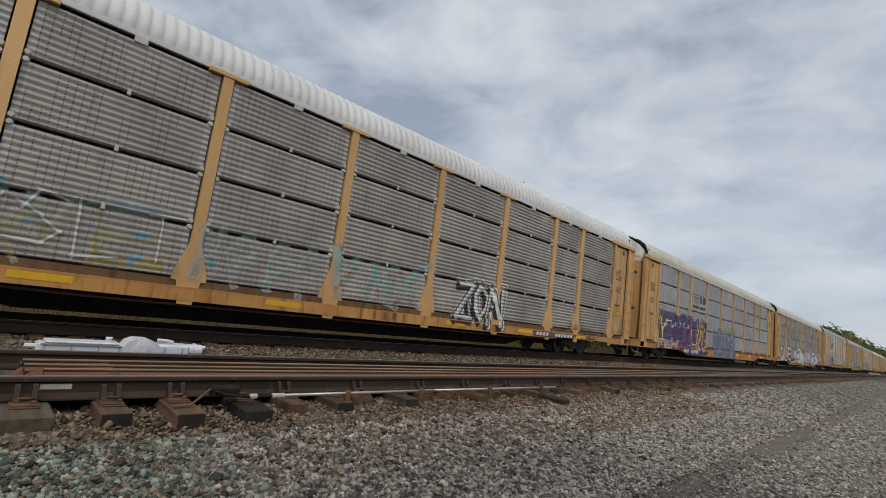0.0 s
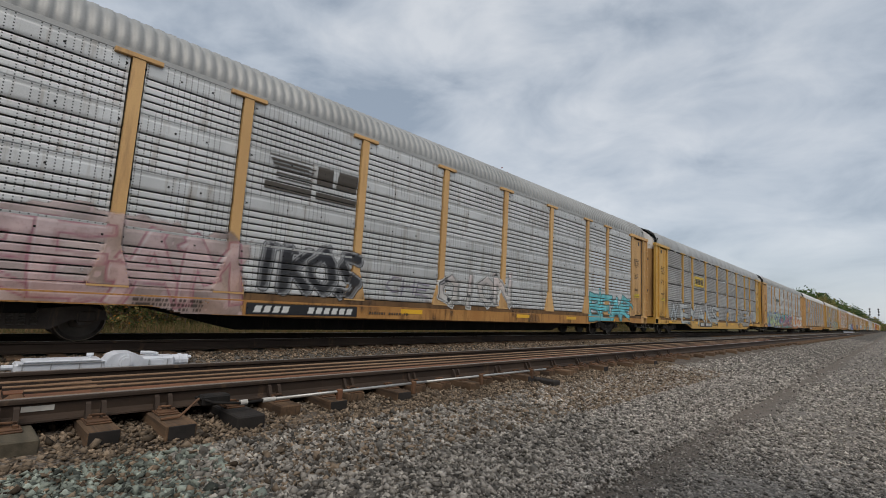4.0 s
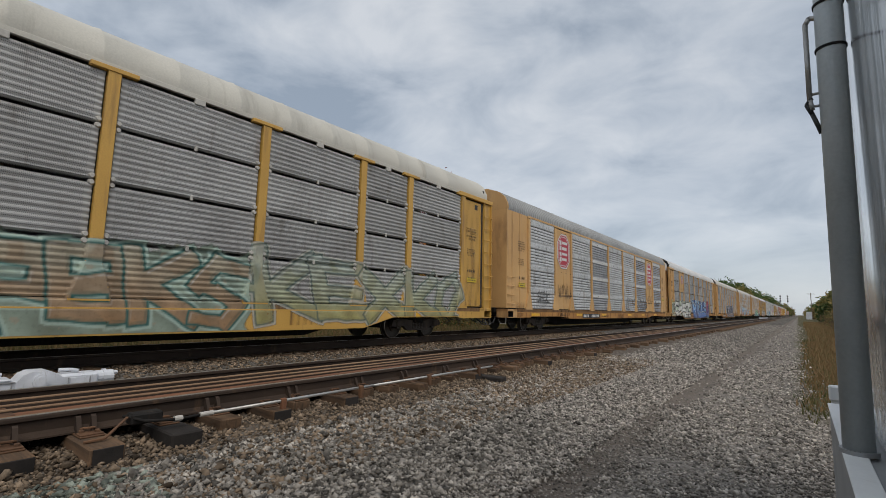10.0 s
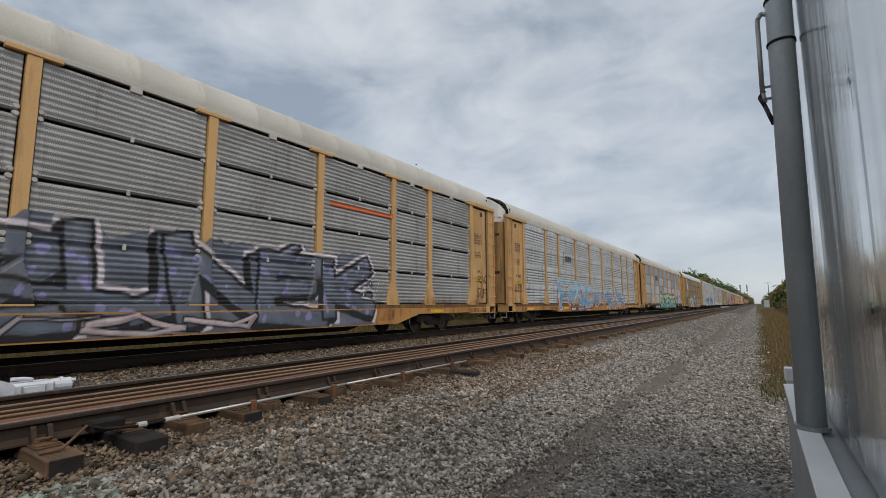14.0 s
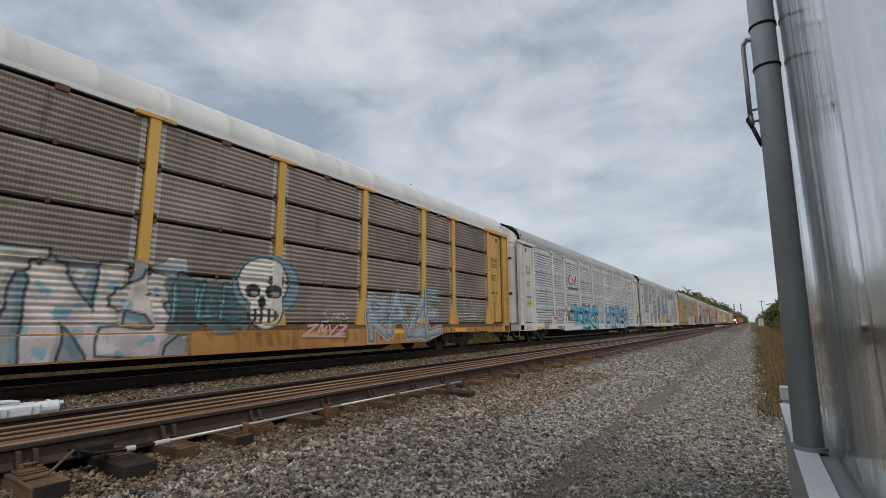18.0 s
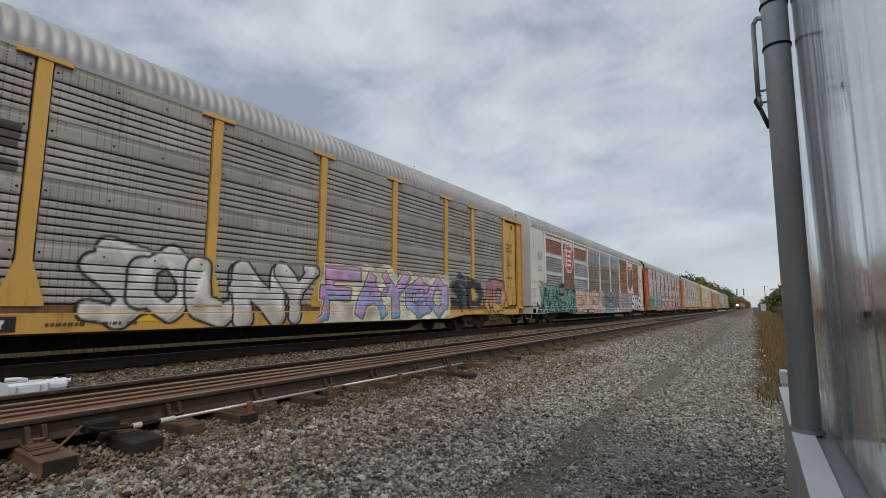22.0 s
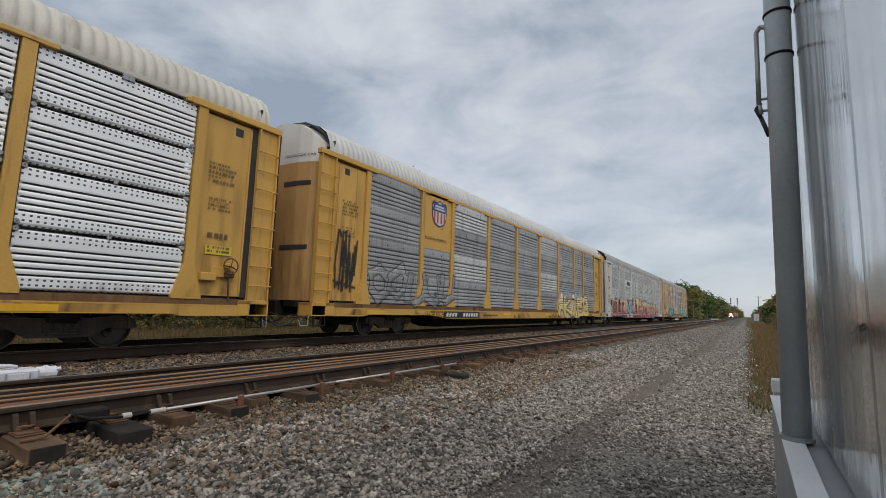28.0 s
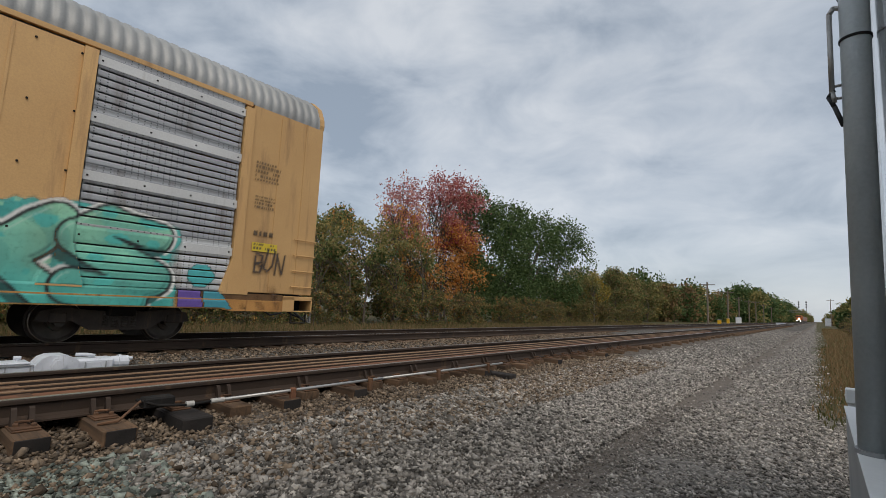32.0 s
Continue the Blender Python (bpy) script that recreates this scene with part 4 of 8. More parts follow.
def roof_mesh(mat, ribbed, lo, hi):
    key = (mat.name, ribbed, lo)
    if key not in POST_SHAPES:
        line = np.array(ROOF_LINE + tuple((-a, b) for a, b in ROOF_LINE[-2::-1]))
        if ribbed:
            pitch, d = 0.20, 0.012
            ys = np.concatenate([lo + pitch * np.arange(int((hi - lo) / pitch)) + o for o in (0.0, 0.105, 0.113, 0.192)])
            off = np.concatenate([np.full(int((hi - lo) / pitch), o) for o in (0.0, 0.0, -d, -d)])
        else:
            pitch, d = 1.22, 0.014
            ys = np.concatenate([lo + pitch * np.arange(int((hi - lo) / pitch)) + o for o in (0.0, 0.05, 0.07, 1.15)])
            off = np.concatenate([np.full(int((hi - lo) / pitch), o) for o in (0.0, 0.0, -d, -d)])
        order = np.argsort(ys)
        ys, off = np.append(ys[order], hi), np.append(off[order], 0.0)
        k = len(line)
        norm = np.stack([line[:, 0] * 0.55, np.maximum(line[:, 1] - 4.7, 0.1)], 1)
        norm /= np.linalg.norm(norm, axis=1)[:, None]
        norm[[0, -1]] = 0
        v = []
        for y, o in zip(ys, off):
            q = line + norm * o
            v.append(np.stack([q[:, 0], np.full(k, y), q[:, 1]], 1))
        i = np.arange(len(ys) * k).reshape(len(ys), k)
        f = np.stack([i[:-1, :-1], i[:-1, 1:], i[1:, 1:], i[1:, :-1]], -1).reshape(-1, 4)
        POST_SHAPES[key] = mesh_np("roof", np.concatenate(v), f, mat)
    return POST_SHAPES[key]


def end_curve(z0, z1, mat, top=False):
    """The bowed end doors in plan, from one side of the car to the other."""
    plan = [(1.36, 0.34), (1.30, 0.16), (1.12, 0.04), (0.75, -0.06), (0.0, -0.10), (-0.75, -0.06), (-1.12, 0.04), (-1.30, 0.16), (-1.36, 0.34)]
    s = Shape()
    if not top:
        s.sweep(plan, "z", z0, z1)
        return s.mesh("end_door", mat)
    lo = [s.bm.verts.new((x, y, z0)) for x, y in plan]
    tops = [5.10, 5.22, 5.42, 5.68, 5.84, 5.68, 5.42, 5.22, 5.10]
    hi = [s.bm.verts.new((x * 0.98, y + 0.03, z)) for (x, y), z in zip(plan, tops)]
    back = [s.bm.verts.new((x * 0.98, 0.75, z)) for (x, y), z in zip(plan, tops)]
    for i in range(len(plan) - 1):
        s.bm.faces.new((lo[i], lo[i + 1], hi[i + 1], hi[i]))
        s.bm.faces.new((hi[i], hi[i + 1], back[i + 1], back[i]))
    return s.mesh("end_hood", mat)


def truck_parts():
    side = Shape()
    for sx in (1.03,):
        side.sweep([(-1.15, 0.40), (-1.10, 0.58), (-0.80, 0.66), (-0.35, 0.60), (0.35, 0.60), (0.80, 0.66), (1.10, 0.58), (1.15, 0.40), (0.95, 0.36), (0.68, 0.40), (0.42, 0.22), (-0.42, 0.22), (-0.68, 0.40), (-0.95, 0.36)], "x", sx - 0.06, sx + 0.06)
        for y in (-0.865, 0.865):
            side.box(sx - 0.09, sx + 0.09, y - 0.12, y + 0.12, 0.36, 0.56, 0.02)
    # one coil: a ribbed column
    spring = Shape()
    rings = []
    for i in range(11):
        rad = 0.062 if i % 2 == 0 else 0.045
        rings.append([spring.bm.verts.new((rad * math.cos(j * 0.6283), rad * math.sin(j * 0.6283), 0.29 + i * 0.027)) for j in range(10)])
    for p, q in zip(rings, rings[1:]):
        for j in range(10):
            spring.bm.faces.new((p[j], p[(j + 1) % 10], q[(j + 1) % 10], q[j]))
    spring.bm.faces.new(rings[-1])
    wheel = Shape()
    turned = [(0.08, -1.05), (0.08, -0.82), (0.14, -0.81), (0.15, -0.765), (0.30, -0.760), (0.345, -0.815), (0.360, -0.805), (0.362, -0.70), (0.388, -0.69), (0.388, -0.66), (0.15, -0.68), (0.08, -0.66)]
    turned += [(0.08, 0.66), (0.15, 0.68), (0.388, 0.66), (0.388, 0.69), (0.362, 0.70), (0.360, 0.805), (0.345, 0.815), (0.30, 0.760), (0.15, 0.765), (0.14, 0.81), (0.08, 0.82), (0.08, 1.05)]
    rings = []
    for rad, x in turned:
        lobe = 0.16 if abs(rad - 0.15) < 0.012 else 0.0
        rings.append([wheel.bm.verts.new((x, rad * (1 + lobe * math.cos(3 * q * math.tau / 32)) * math.cos(q * math.tau / 32), rad * (1 + lobe * math.cos(3 * q * math.tau / 32)) * math.sin(q * math.tau / 32))) for q in range(32)])
    for p, q in zip(rings, rings[1:]):
        for j in range(32):
            wheel.bm.faces.new((p[j], p[(j + 1) % 32], q[(j + 1) % 32], q[j]))
    wheel.bm.faces.new(rings[0])
    wheel.bm.faces.new(rings[-1])
    bolster = Shape().box(-1.15, 1.15, -0.22, 0.22, 0.50, 0.74, 0.03)
    return (side.mesh("side_frame", TRUCK_STEEL), spring.mesh("coil_spring", TREAD), wheel.mesh("wheelset", TREAD), bolster.mesh("bolster", DARK_STEEL))


SIDE_FRAME, COIL_SPRING, WHEELSET, BOLSTER = truck_parts()
WHEELSET.materials.append(RAIL_TOP)
for _f in WHEELSET.polygons:
    if 0.809 < _f.center.x < 0.8101 and _f.center.yz.length > 0.3:
        _f.material_index = 1
for _m in (SIDE_FRAME, COIL_SPRING, BOLSTER):
    for _v in _m.vertices:
        _v.co.z *= 0.84
FAR_FRAME = Shape().sweep([(-1.15, 0.40), (-0.80, 0.66), (0.80, 0.66), (1.15, 0.40), (0.42, 0.22), (-0.42, 0.22)], "x", -1.09, -0.97).mesh("far_frame", DARK_STEEL)
ROOF_SEAL = Shape().pipe([(1.47, 0.50, 5.05), (1.40, 0.42, 5.22), (1.26, 0.30, 5.45), (0.98, 0.22, 5.66), (0.6, 0.22, 5.83), (0.0, 0.22, 5.90)], 0.028, 6).rod((1.47, 0.5, 5.0), (1.47, 0.5, 5.25), 0.035, 6).mesh("roof_edge_seal", BLACK_PAINT)
DOOR_BAR = Shape().sweep([(1.16, 0.065), (1.14, 0.035), (0.75, -0.075), (0.28, -0.10), (0.28, -0.08), (0.75, -0.05)], "z", -0.06, 0.06).mesh("door_bar", BLACK_PAINT)
HOOD_PLAN = ((1.36, 1.30, 1.12, 0.75, 0.0, -0.75), (0.34, 0.16, 0.04, -0.06, -0.10, -0.06))
# the last three boxes are dark linings added as shade inside the step box
GEAR_AND_BOX_SHADE = Shape().box(-1.05, 1.05, 0.12, 0.75, 0.64, 0.93, 0.02).box(-0.42, 0.42, -0.18, 0.3, 0.58, 0.98, 0.03).box(-1.0, -0.5, -0.05, 0.3, 0.80, 0.98, 0.02).box(0.5, 1.0, -0.05, 0.3, 0.80, 0.98, 0.02).box(1.101, 1.115, 0.032, 0.458, 0.627, 0.848).box(1.115, 1.54, 0.032, 0.458, 0.627, 0.632).box(1.115, 1.54, 0.45, 0.458, 0.632, 0.848).mesh("draft_gear", DARK_STEEL)
END_HOSE = Shape().pipe([(0.95, 0.1, 0.62), (1.0, -0.18, 0.40), (0.9, -0.42, 0.33), (0.72, -0.55, 0.45)], 0.024, 6).mesh("brake_hose", BLACK_PAINT)
FAR_HOSE = Shape().pipe([(-0.5, 0.1, 0.62), (-0.55, -0.25, 0.44), (-0.5, -0.55, 0.50)], 0.022, 6).mesh("brake_hose", BLACK_PAINT)
GRAB_IRON = Shape().pipe([(1.49, -0.02, 0.60), (1.49, -0.04, 0.36), (1.30, -0.10, 0.36), (1.22, -0.12, 0.52)], 0.009, 6).mesh("uncoupling_handle", CLIP_WHITE)
COUPLER = Shape().box(-0.09, 0.09, -0.62, 0.5, 0.72, 0.92, 0.03).box(-0.16, 0.13, -0.68, -0.42, 0.68, 0.96, 0.04).box(-0.30, 0.30, 0.05, 0.25, 0.66, 0.98, 0.02).mesh("coupler", DARK_STEEL)
HOSE = Shape().pipe([(0.55, 0.2, 0.7), (0.6, -0.15, 0.5), (0.62, -0.42, 0.42), (0.5, -0.6, 0.5)], 0.022, 6).mesh("air_hose", DARK_STEEL)
BRAKE_WHEEL = Shape()
for _i in range(14):
    _p, _q = 6.283 * _i / 14, 6.283 * (_i + 1) / 14
    BRAKE_WHEEL.rod((SIDE + 0.17, 1.05 + 0.16 * math.cos(_p), 1.62 + 0.16 * math.sin(_p)), (SIDE + 0.17, 1.05 + 0.16 * math.cos(_q), 1.62 + 0.16 * math.sin(_q)), 0.014, 6)
    if _i % 4 == 0:
        BRAKE_WHEEL.rod((SIDE + 0.17, 1.05, 1.62), (SIDE + 0.17, 1.05 + 0.16 * math.cos(_p), 1.62 + 0.16 * math.sin(_p)), 0.012, 6)
BRAKE_WHEEL = BRAKE_WHEEL.pipe([(SIDE + 0.10, 1.05, 1.5), (SIDE + 0.09, 1.02, 1.2), (SIDE + 0.05, 0.98, 0.9)], 0.02, 6).box(SIDE + 0.01, SIDE + 0.13, 0.92, 1.12, 1.38, 1.52, 0.02).mesh("brake_wheel", PLATE)
DOOR_SEAM = Shape().box(-0.025, 0.025, -0.115, -0.095, 1.0, 5.45).box(-0.06, -0.03, -0.13, -0.1, 2.2, 2.6).box(-0.06, -0.03, -0.13, -0.1, 3.9, 4.2).mesh("door_seam", BLACK_PAINT)
CUT_LEVER = Shape().pipe([(1.45, 0.02, 0.62), (1.40, -0.12, 0.56), (0.7, -0.16, 0.56), (0.35, -0.30, 0.66)], 0.014, 6).mesh("cut_lever", PLATE)
STEP_BAR = Shape().pipe([(1.50, 0.12, 0.62), (1.52, 0.12, 0.36), (1.52, 0.50, 0.36), (1.50, 0.50, 0.62)], 0.014, 6).mesh("step", DARK_STEEL)
CENTRE_SILL = Shape().box(-0.35, 0.35, 0.3, 27.1, 0.62, 0.98).sweep([(5.3, 0.62), (7.2, 0.16), (20.2, 0.16), (22.1, 0.62)], "x", -0.34, 0.34).box(-1.45, 1.45, 0.4, 27.0, 0.955, 0.985).mesh("centre_sill", DARK_STEEL)
CROSS_TIE = Shape()
for _y in np.arange(6.5, 21.5, 1.5):
    CROSS_TIE.box(-1.45, 1.45, _y, _y + 0.14, 0.68, 0.95)
CROSS_TIE = CROSS_TIE.mesh("cross_bearer", DARK_STEEL)
BRAKE_PIPE = Shape().pipe([(1.35, 5.6, 0.55), (1.38, 8, 0.50), (1.38, 14, 0.50), (1.38, 19, 0.50), (1.35, 21.8, 0.56)], 0.022, 6).mesh("brake_pipe", PLATE)
REFLECT = Shape().box(SILL_X + 0.002, SILL_X + 0.006, -0.38, 0.38, -0.055, 0.055).mesh("reflector", REFLECTOR)
FAR_SIDE = Shape().box(-1.52, -1.48, 0.6, 26.8, 0.95, 4.92).mesh("far_side", PANEL_DARK)
CLIPS = {}


def clips_mesh(mat):
    if mat.name not in CLIPS:
        lug = Shape()
        for dz in (-0.055, 0.055):
            lug.rod((-0.02, 0, dz), (0.03, 0, dz), 0.055, 10, 0.035)
        CLIPS[mat.name] = (lug.mesh("post_lug", mat), Shape().box(-0.02, 0.022, -0.03, 0.03, -0.06, 0.05, 0.012).mesh("panel_clip", mat), Shape().box(-0.03, 0.03, -0.10, 0.10, 4.74, 4.86, 0.01).mesh("eave_clip", mat))
    return CLIPS[mat.name]


BOLTS = Shape()
for _a, _b in zip(EDGES, EDGES[1:]):
    for _t in range(4):
        for _u in (0.06, 0.36, 0.64, 0.94):
            _y, _z = _a + (_b - _a) * _u, Z0 + TIER * _t + 0.78
            BOLTS.box(SIDE + 0.008, SIDE + 0.028, _y - 0.015, _y + 0.015, _z - 0.015, _z + 0.015, 0.004)
BOLTS = BOLTS.mesh("panel_bolts", DARK_STEEL)

LADDER = {}


def end_parts(mat):
    if mat.name not in LADDER:
        wing = Shape().box(SIDE - 0.06, SIDE + 0.015, 0.03, 0.55, 0.93, 4.78, 0.006)
        wing.box(SIDE + 0.015, SIDE + 0.075, 0.03, 0.065, 0.93, 4.80).box(SIDE + 0.015, SIDE + 0.075, 0.515, 0.55, 0.93, 4.80)
        rung = Shape().rod((SIDE + 0.09, 0.0, 0), (SIDE + 0.09, 0.58, 0), 0.014, 6).rod((SIDE + 0.06, 0.04, 0), (SIDE + 0.09, 0.04, 0), 0.014, 6).rod((SIDE + 0.06, 0.54, 0), (SIDE + 0.09, 0.54, 0), 0.014, 6)
        door = Shape().box(SIDE - 0.05, SIDE, 0.60, 1.75, 1.0, 4.72, 0.008)
        door.box(SIDE, SIDE + 0.02, 0.70, 0.74, 1.05, 4.68).box(SIDE, SIDE + 0.015, 1.40, 1.46, 1.05, 4.68)
        door_b = Shape().box(SIDE - 0.05, SIDE, 0.70, 1.75, 1.0, 4.72, 0.008).box(SIDE, SIDE + 0.02, 0.71, 0.75, 1.05, 4.68)
        top = Shape().box(SIDE - 0.08, POST_X + 0.03, -0.02, 2.10, 4.78, 4.92, 0.01)
        # black sheet and block: the darkness of slot and gap put in as colour
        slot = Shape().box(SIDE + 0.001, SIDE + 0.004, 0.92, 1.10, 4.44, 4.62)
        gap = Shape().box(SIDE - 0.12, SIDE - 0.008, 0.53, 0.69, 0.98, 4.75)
        box_end = Shape().box(-1.5, SIDE, 0.0, 1.76, 0.98, 4.92, 0.01)
        for y in (0.42, 1.05):
            box_end.box(SIDE, SIDE + 0.012, y, y + 0.05, 1.0, 4.9)
        box_top = Shape().sweep([(a, b) for a, b in ROOF_LINE] + [(-a, b) for a, b in ROOF_LINE[-2::-1]], "y", 0.0, 0.12)
        sill = Shape().box(1.05, SILL_X, 0.0, 0.75, 0.85, 0.94, 0.008).box(1.05, SILL_X, 0.0, 0.75, 0.60, 0.625, 0.004).box(1.05, SILL_X, 0.0, 0.03, 0.60, 0.94).box(1.05, SILL_X, 0.46, 0.75, 0.60, 0.94, 0.006).box(1.05, 1.10, 0.0, 0.75, 0.60, 0.94).box(-1.5, 1.08, 0.52, 0.74, 0.62, 0.92)
        LADDER[mat.name] = [s.mesh(n, mat) for s, n in ((wing, "ladder_wing"), (rung, "rung"), (door, "end_panel"), (top, "top_rail"))] + [slot.mesh("slot", BLACK_PAINT), gap.mesh("door_gap", BLACK_PAINT), box_end.mesh("end_body", mat), box_top.mesh("end_cap", mat), sill.mesh("end_sill", mat)]
        LADDER[mat.name] += [end_curve(0.98, 4.62, YELLOW_GRIMY if mat in (YELLOW_OLD, YELLOW_NEW) else mat), end_curve(4.62, 5.8, WHITE_CAR, True), door_b.mesh("end_panel", mat)]
        LADDER[mat.name].append(Shape().box(SIDE, SIDE + 0.10, 1.30, 1.62, 1.30, 1.46, 0.015).rod((SIDE, 1.05, 1.62), (SIDE + 0.16, 1.05, 1.62), 0.07, 12).box(SIDE + 0.005, SIDE + 0.05, 1.04, 1.40, 1.38, 1.60, 0.01).mesh("brake_housing", mat))
    return LADDER[mat.name]


SHEETS = {}


def get_sheet(style, width, mat):
    key = (style, round(width, 2), mat.name)
    if key not in SHEETS:
        SHEETS[key] = sheet(style, width, mat)
    return SHEETS[key]


BANDS = {}


def band_mesh(width):
    k = round(width, 2)
    if k not in BANDS:
        BANDS[k] = Shape().box(-0.01, 0.017, -width / 2 + 0.06, width / 2 - 0.06, 0.70, 0.86, 0.004).mesh("panel_band", ROOF_WHITE)
    return BANDS[k]


SILLS = {}


def sill_mesh(mat, drop):
    """Side sill; drop is the height of its lower edge between the trucks."""
    if (mat.name, drop) not in SILLS:
        s = Shape()
        s.sweep([(0.75, 0.80), (0.75, 0.60), (1.9, 0.60), (2.1, 0.64), (5.2, 0.64), (6.3, drop), (21.1, drop), (22.2, 0.64), (25.3, 0.64), (25.5, 0.60), (26.65, 0.60), (26.65, 0.80)], "x", SILL_X - 0.05, SILL_X)
        s.box(SILL_X - 0.05, SILL_X + 0.004, 0.75, 26.65, 0.80, 0.825)
        # the web's recess shade is in its colour, save on white and orange sills
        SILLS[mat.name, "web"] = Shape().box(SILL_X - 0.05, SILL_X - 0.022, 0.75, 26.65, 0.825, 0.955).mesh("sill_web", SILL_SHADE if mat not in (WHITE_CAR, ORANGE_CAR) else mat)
        SILLS[mat.name, drop] = s.mesh("side_sill", mat)
        e = Shape().box(SIDE - 0.05, SIDE + 0.02, 1.8, 25.6, 4.845, 4.935, 0.006)
        SILLS[mat.name, "eave"] = e.mesh("eave_beam", mat)
    return SILLS[mat.name, drop]


WHEELS = []
FLIP = Matrix.Translation((0, LENGTH, 0)) @ Matrix.Scale(-1, 4, (0, 1, 0))


HOOD_TEXT = {}


def hood_words(back):
    """The two words lines across the bowed hood, laid round its plan."""
    if back not in HOOD_TEXT:
        me = text_mesh("EXCESS HEIGHT CAR", 0.105, BLACK_PAINT)
        at = np.zeros(3 * len(me.vertices))
        me.vertices.foreach_get("co", at)
        at = at.reshape(-1, 3)
        x = 0.25 + at[:, 0] if not back else 1.15 - at[:, 0]
        y = np.interp(-x, [-v for v in HOOD_PLAN[0]], HOOD_PLAN[1]) - 0.012
        me.vertices.foreach_set("co", np.stack([x, y, 4.78 + at[:, 1]], 1).ravel())
        HOOD_TEXT[back] = me
    return HOOD_TEXT[back]


def autorack(k, label, main, side, style, roof, ribbed, deep=True, box=False, solid=(), upper=(), mixed=None, sill=None, eave=None, clips=None, bands=None, hood_paint=None):
    """One covered car carrier: k counts from the head of the part of the train that is seen."""
    e = thing("autorack_car", label, "railway car", pose(B_MID, PITCH * k + float(np.interp(k, *SLACK)) - travel(0), RAIL_Z), "cars of the freight train")
    sill = sill or (YELLOW_SILL if main is YELLOW_OLD else main)
    drop = 0.58 if not deep else {"corrugated": 0.37, "fine": 0.41}.get(style, 0.52)
    part("side_sill", sill_mesh(sill, drop), e)
    part("sill_web", SILLS[sill.name, "web"], e, "recessed web above the sill, shade-brown on most cars")
    part("centre_sill", CENTRE_SILL, e, "sooty black underframe")
    part("cross_bearer", CROSS_TIE, e)
    part("brake_pipe", BRAKE_PIPE, e)
    part("far_side", FAR_SIDE, e)
    sill_mesh(eave or roof, drop)
    part("eave_beam", SILLS[(eave or roof).name, "eave"], e)
    part("roof", roof_mesh(roof, ribbed, 0.30 if not box else 0.10, 27.1 if not box else 27.3), e, "ribbed steel roof" if ribbed else "smooth painted roof")
    for i, (a, b) in enumerate(zip(EDGES, EDGES[1:])):
        mid, w = (a + b) / 2, b - a
        if i in solid:
            s = Shape().box(SIDE - 0.04, SIDE, a + 0.05, b - 0.05, 0.98, 4.80).box(SIDE, SIDE + 0.012, mid - 0.02, mid + 0.02, 1.0, 4.78)
            part("solid_panel", s.mesh("solid_panel", main), e, "flat painted steel panel")
            continue
        for t in range(4):
            if i in upper and t > 1:
                continue
            mat, st = side, style
            if mixed:
                mat = mixed(i, t) or side
            part("side_panel", get_sheet(st, w - 0.245, mat), e, "", pose(SIDE, mid, Z0 + TIER * t))
        if bands and (bands is True or i in bands):
            for t in range(4):
                part("panel_band", band_mesh(w), e, "bright white band along the panel", pose(SIDE, mid, Z0 + TIER * t))
        if i in upper:
            part("sign_panel", Shape().box(SIDE - 0.03, SIDE + 0.004, a + 0.06, b - 0.06, Z0 + TIER * 2, 4.76).mesh("sign_panel", main), e, "flat painted sign panel")
    pm, cap = post_mesh(main, not deep)
    for y in EDGES:
        part("post", pm, e, "", pose(0, y, 0))
        if not box:
            part("post_cap", cap, e, "", pose(0, y, 0))
    if style != "louvred":
        lug, clip, eave_clip = clips_mesh(clips or CLIP_WHITE)
        for a, b in zip(EDGES, EDGES[1:]):
            part("eave_clip", eave_clip, e, "", pose(SIDE, (a + b) / 2, 0))
            for t in (1, 2, 3):
                z = Z0 + TIER * t
                part("panel_clip", clip, e, "", pose(SIDE, (a + b) / 2, z))
                part("post_lug", lug, e, "", pose(SIDE, a + 0.145, z))
                part("post_lug", lug, e, "", pose(SIDE, b - 0.145, z))
    else:
        c = part("panel_bolts", BOLTS, e, "dark bolt heads along the panel bands")
        tagged(c, kind="stuff")
    wing, rung, door, top, slot, gap, box_end, box_top, end_sill, lower, hood, door_b, brake_box = end_parts(main)
    if hood_paint:
        hood = end_curve(4.62, 5.8, hood_paint, True)
    for turn in (Matrix(), FLIP):
        part("end_sill", end_sill, e, "", turn)
        part("coupler", COUPLER, e, "", turn)
        part("draft_gear", GEAR_AND_BOX_SHADE, e, "sooty black draft gear, with dark plates as step box shade", turn)
        part("brake_hose", END_HOSE, e, "black rubber hose", turn)
        part("brake_hose", FAR_HOSE, e, "black rubber hose", turn)
        part("uncoupling_handle", GRAB_IRON, e, "pale bent steel handle", turn)
        part("air_hose", HOSE, e, "", turn)
        part("step", STEP_BAR, e, "", turn)
        if box:
            b = part("end_body", box_end, e, "", turn)
            part("end_cap", box_top, e, "", turn)
            for z in (1.15, 1.5, 1.85, 2.2):
                part("rung", rung, b, "", pose(-0.04, -0.0, z))
        else:
            lad = part("ladder_wing", wing, e, "", turn)
            for i in range(8):
                part("rung", rung, lad, "", pose(0, 0, 1.25 + i * 0.43))
            back = turn is FLIP
            part("end_panel", door_b if back else door, e, "", turn)
            if back and k in (9, 14, 20):
                hb = part("hand_brake", brake_box, e, "painted brake housing", turn)
                part("brake_wheel", BRAKE_WHEEL, hb, "rusty brake wheel with chain")
            part("door_seam", DOOR_SEAM, e, "black seam between the end doors", turn)
            part("cut_lever", CUT_LEVER, e, "", turn)
            part("top_rail", top, e, "", turn)
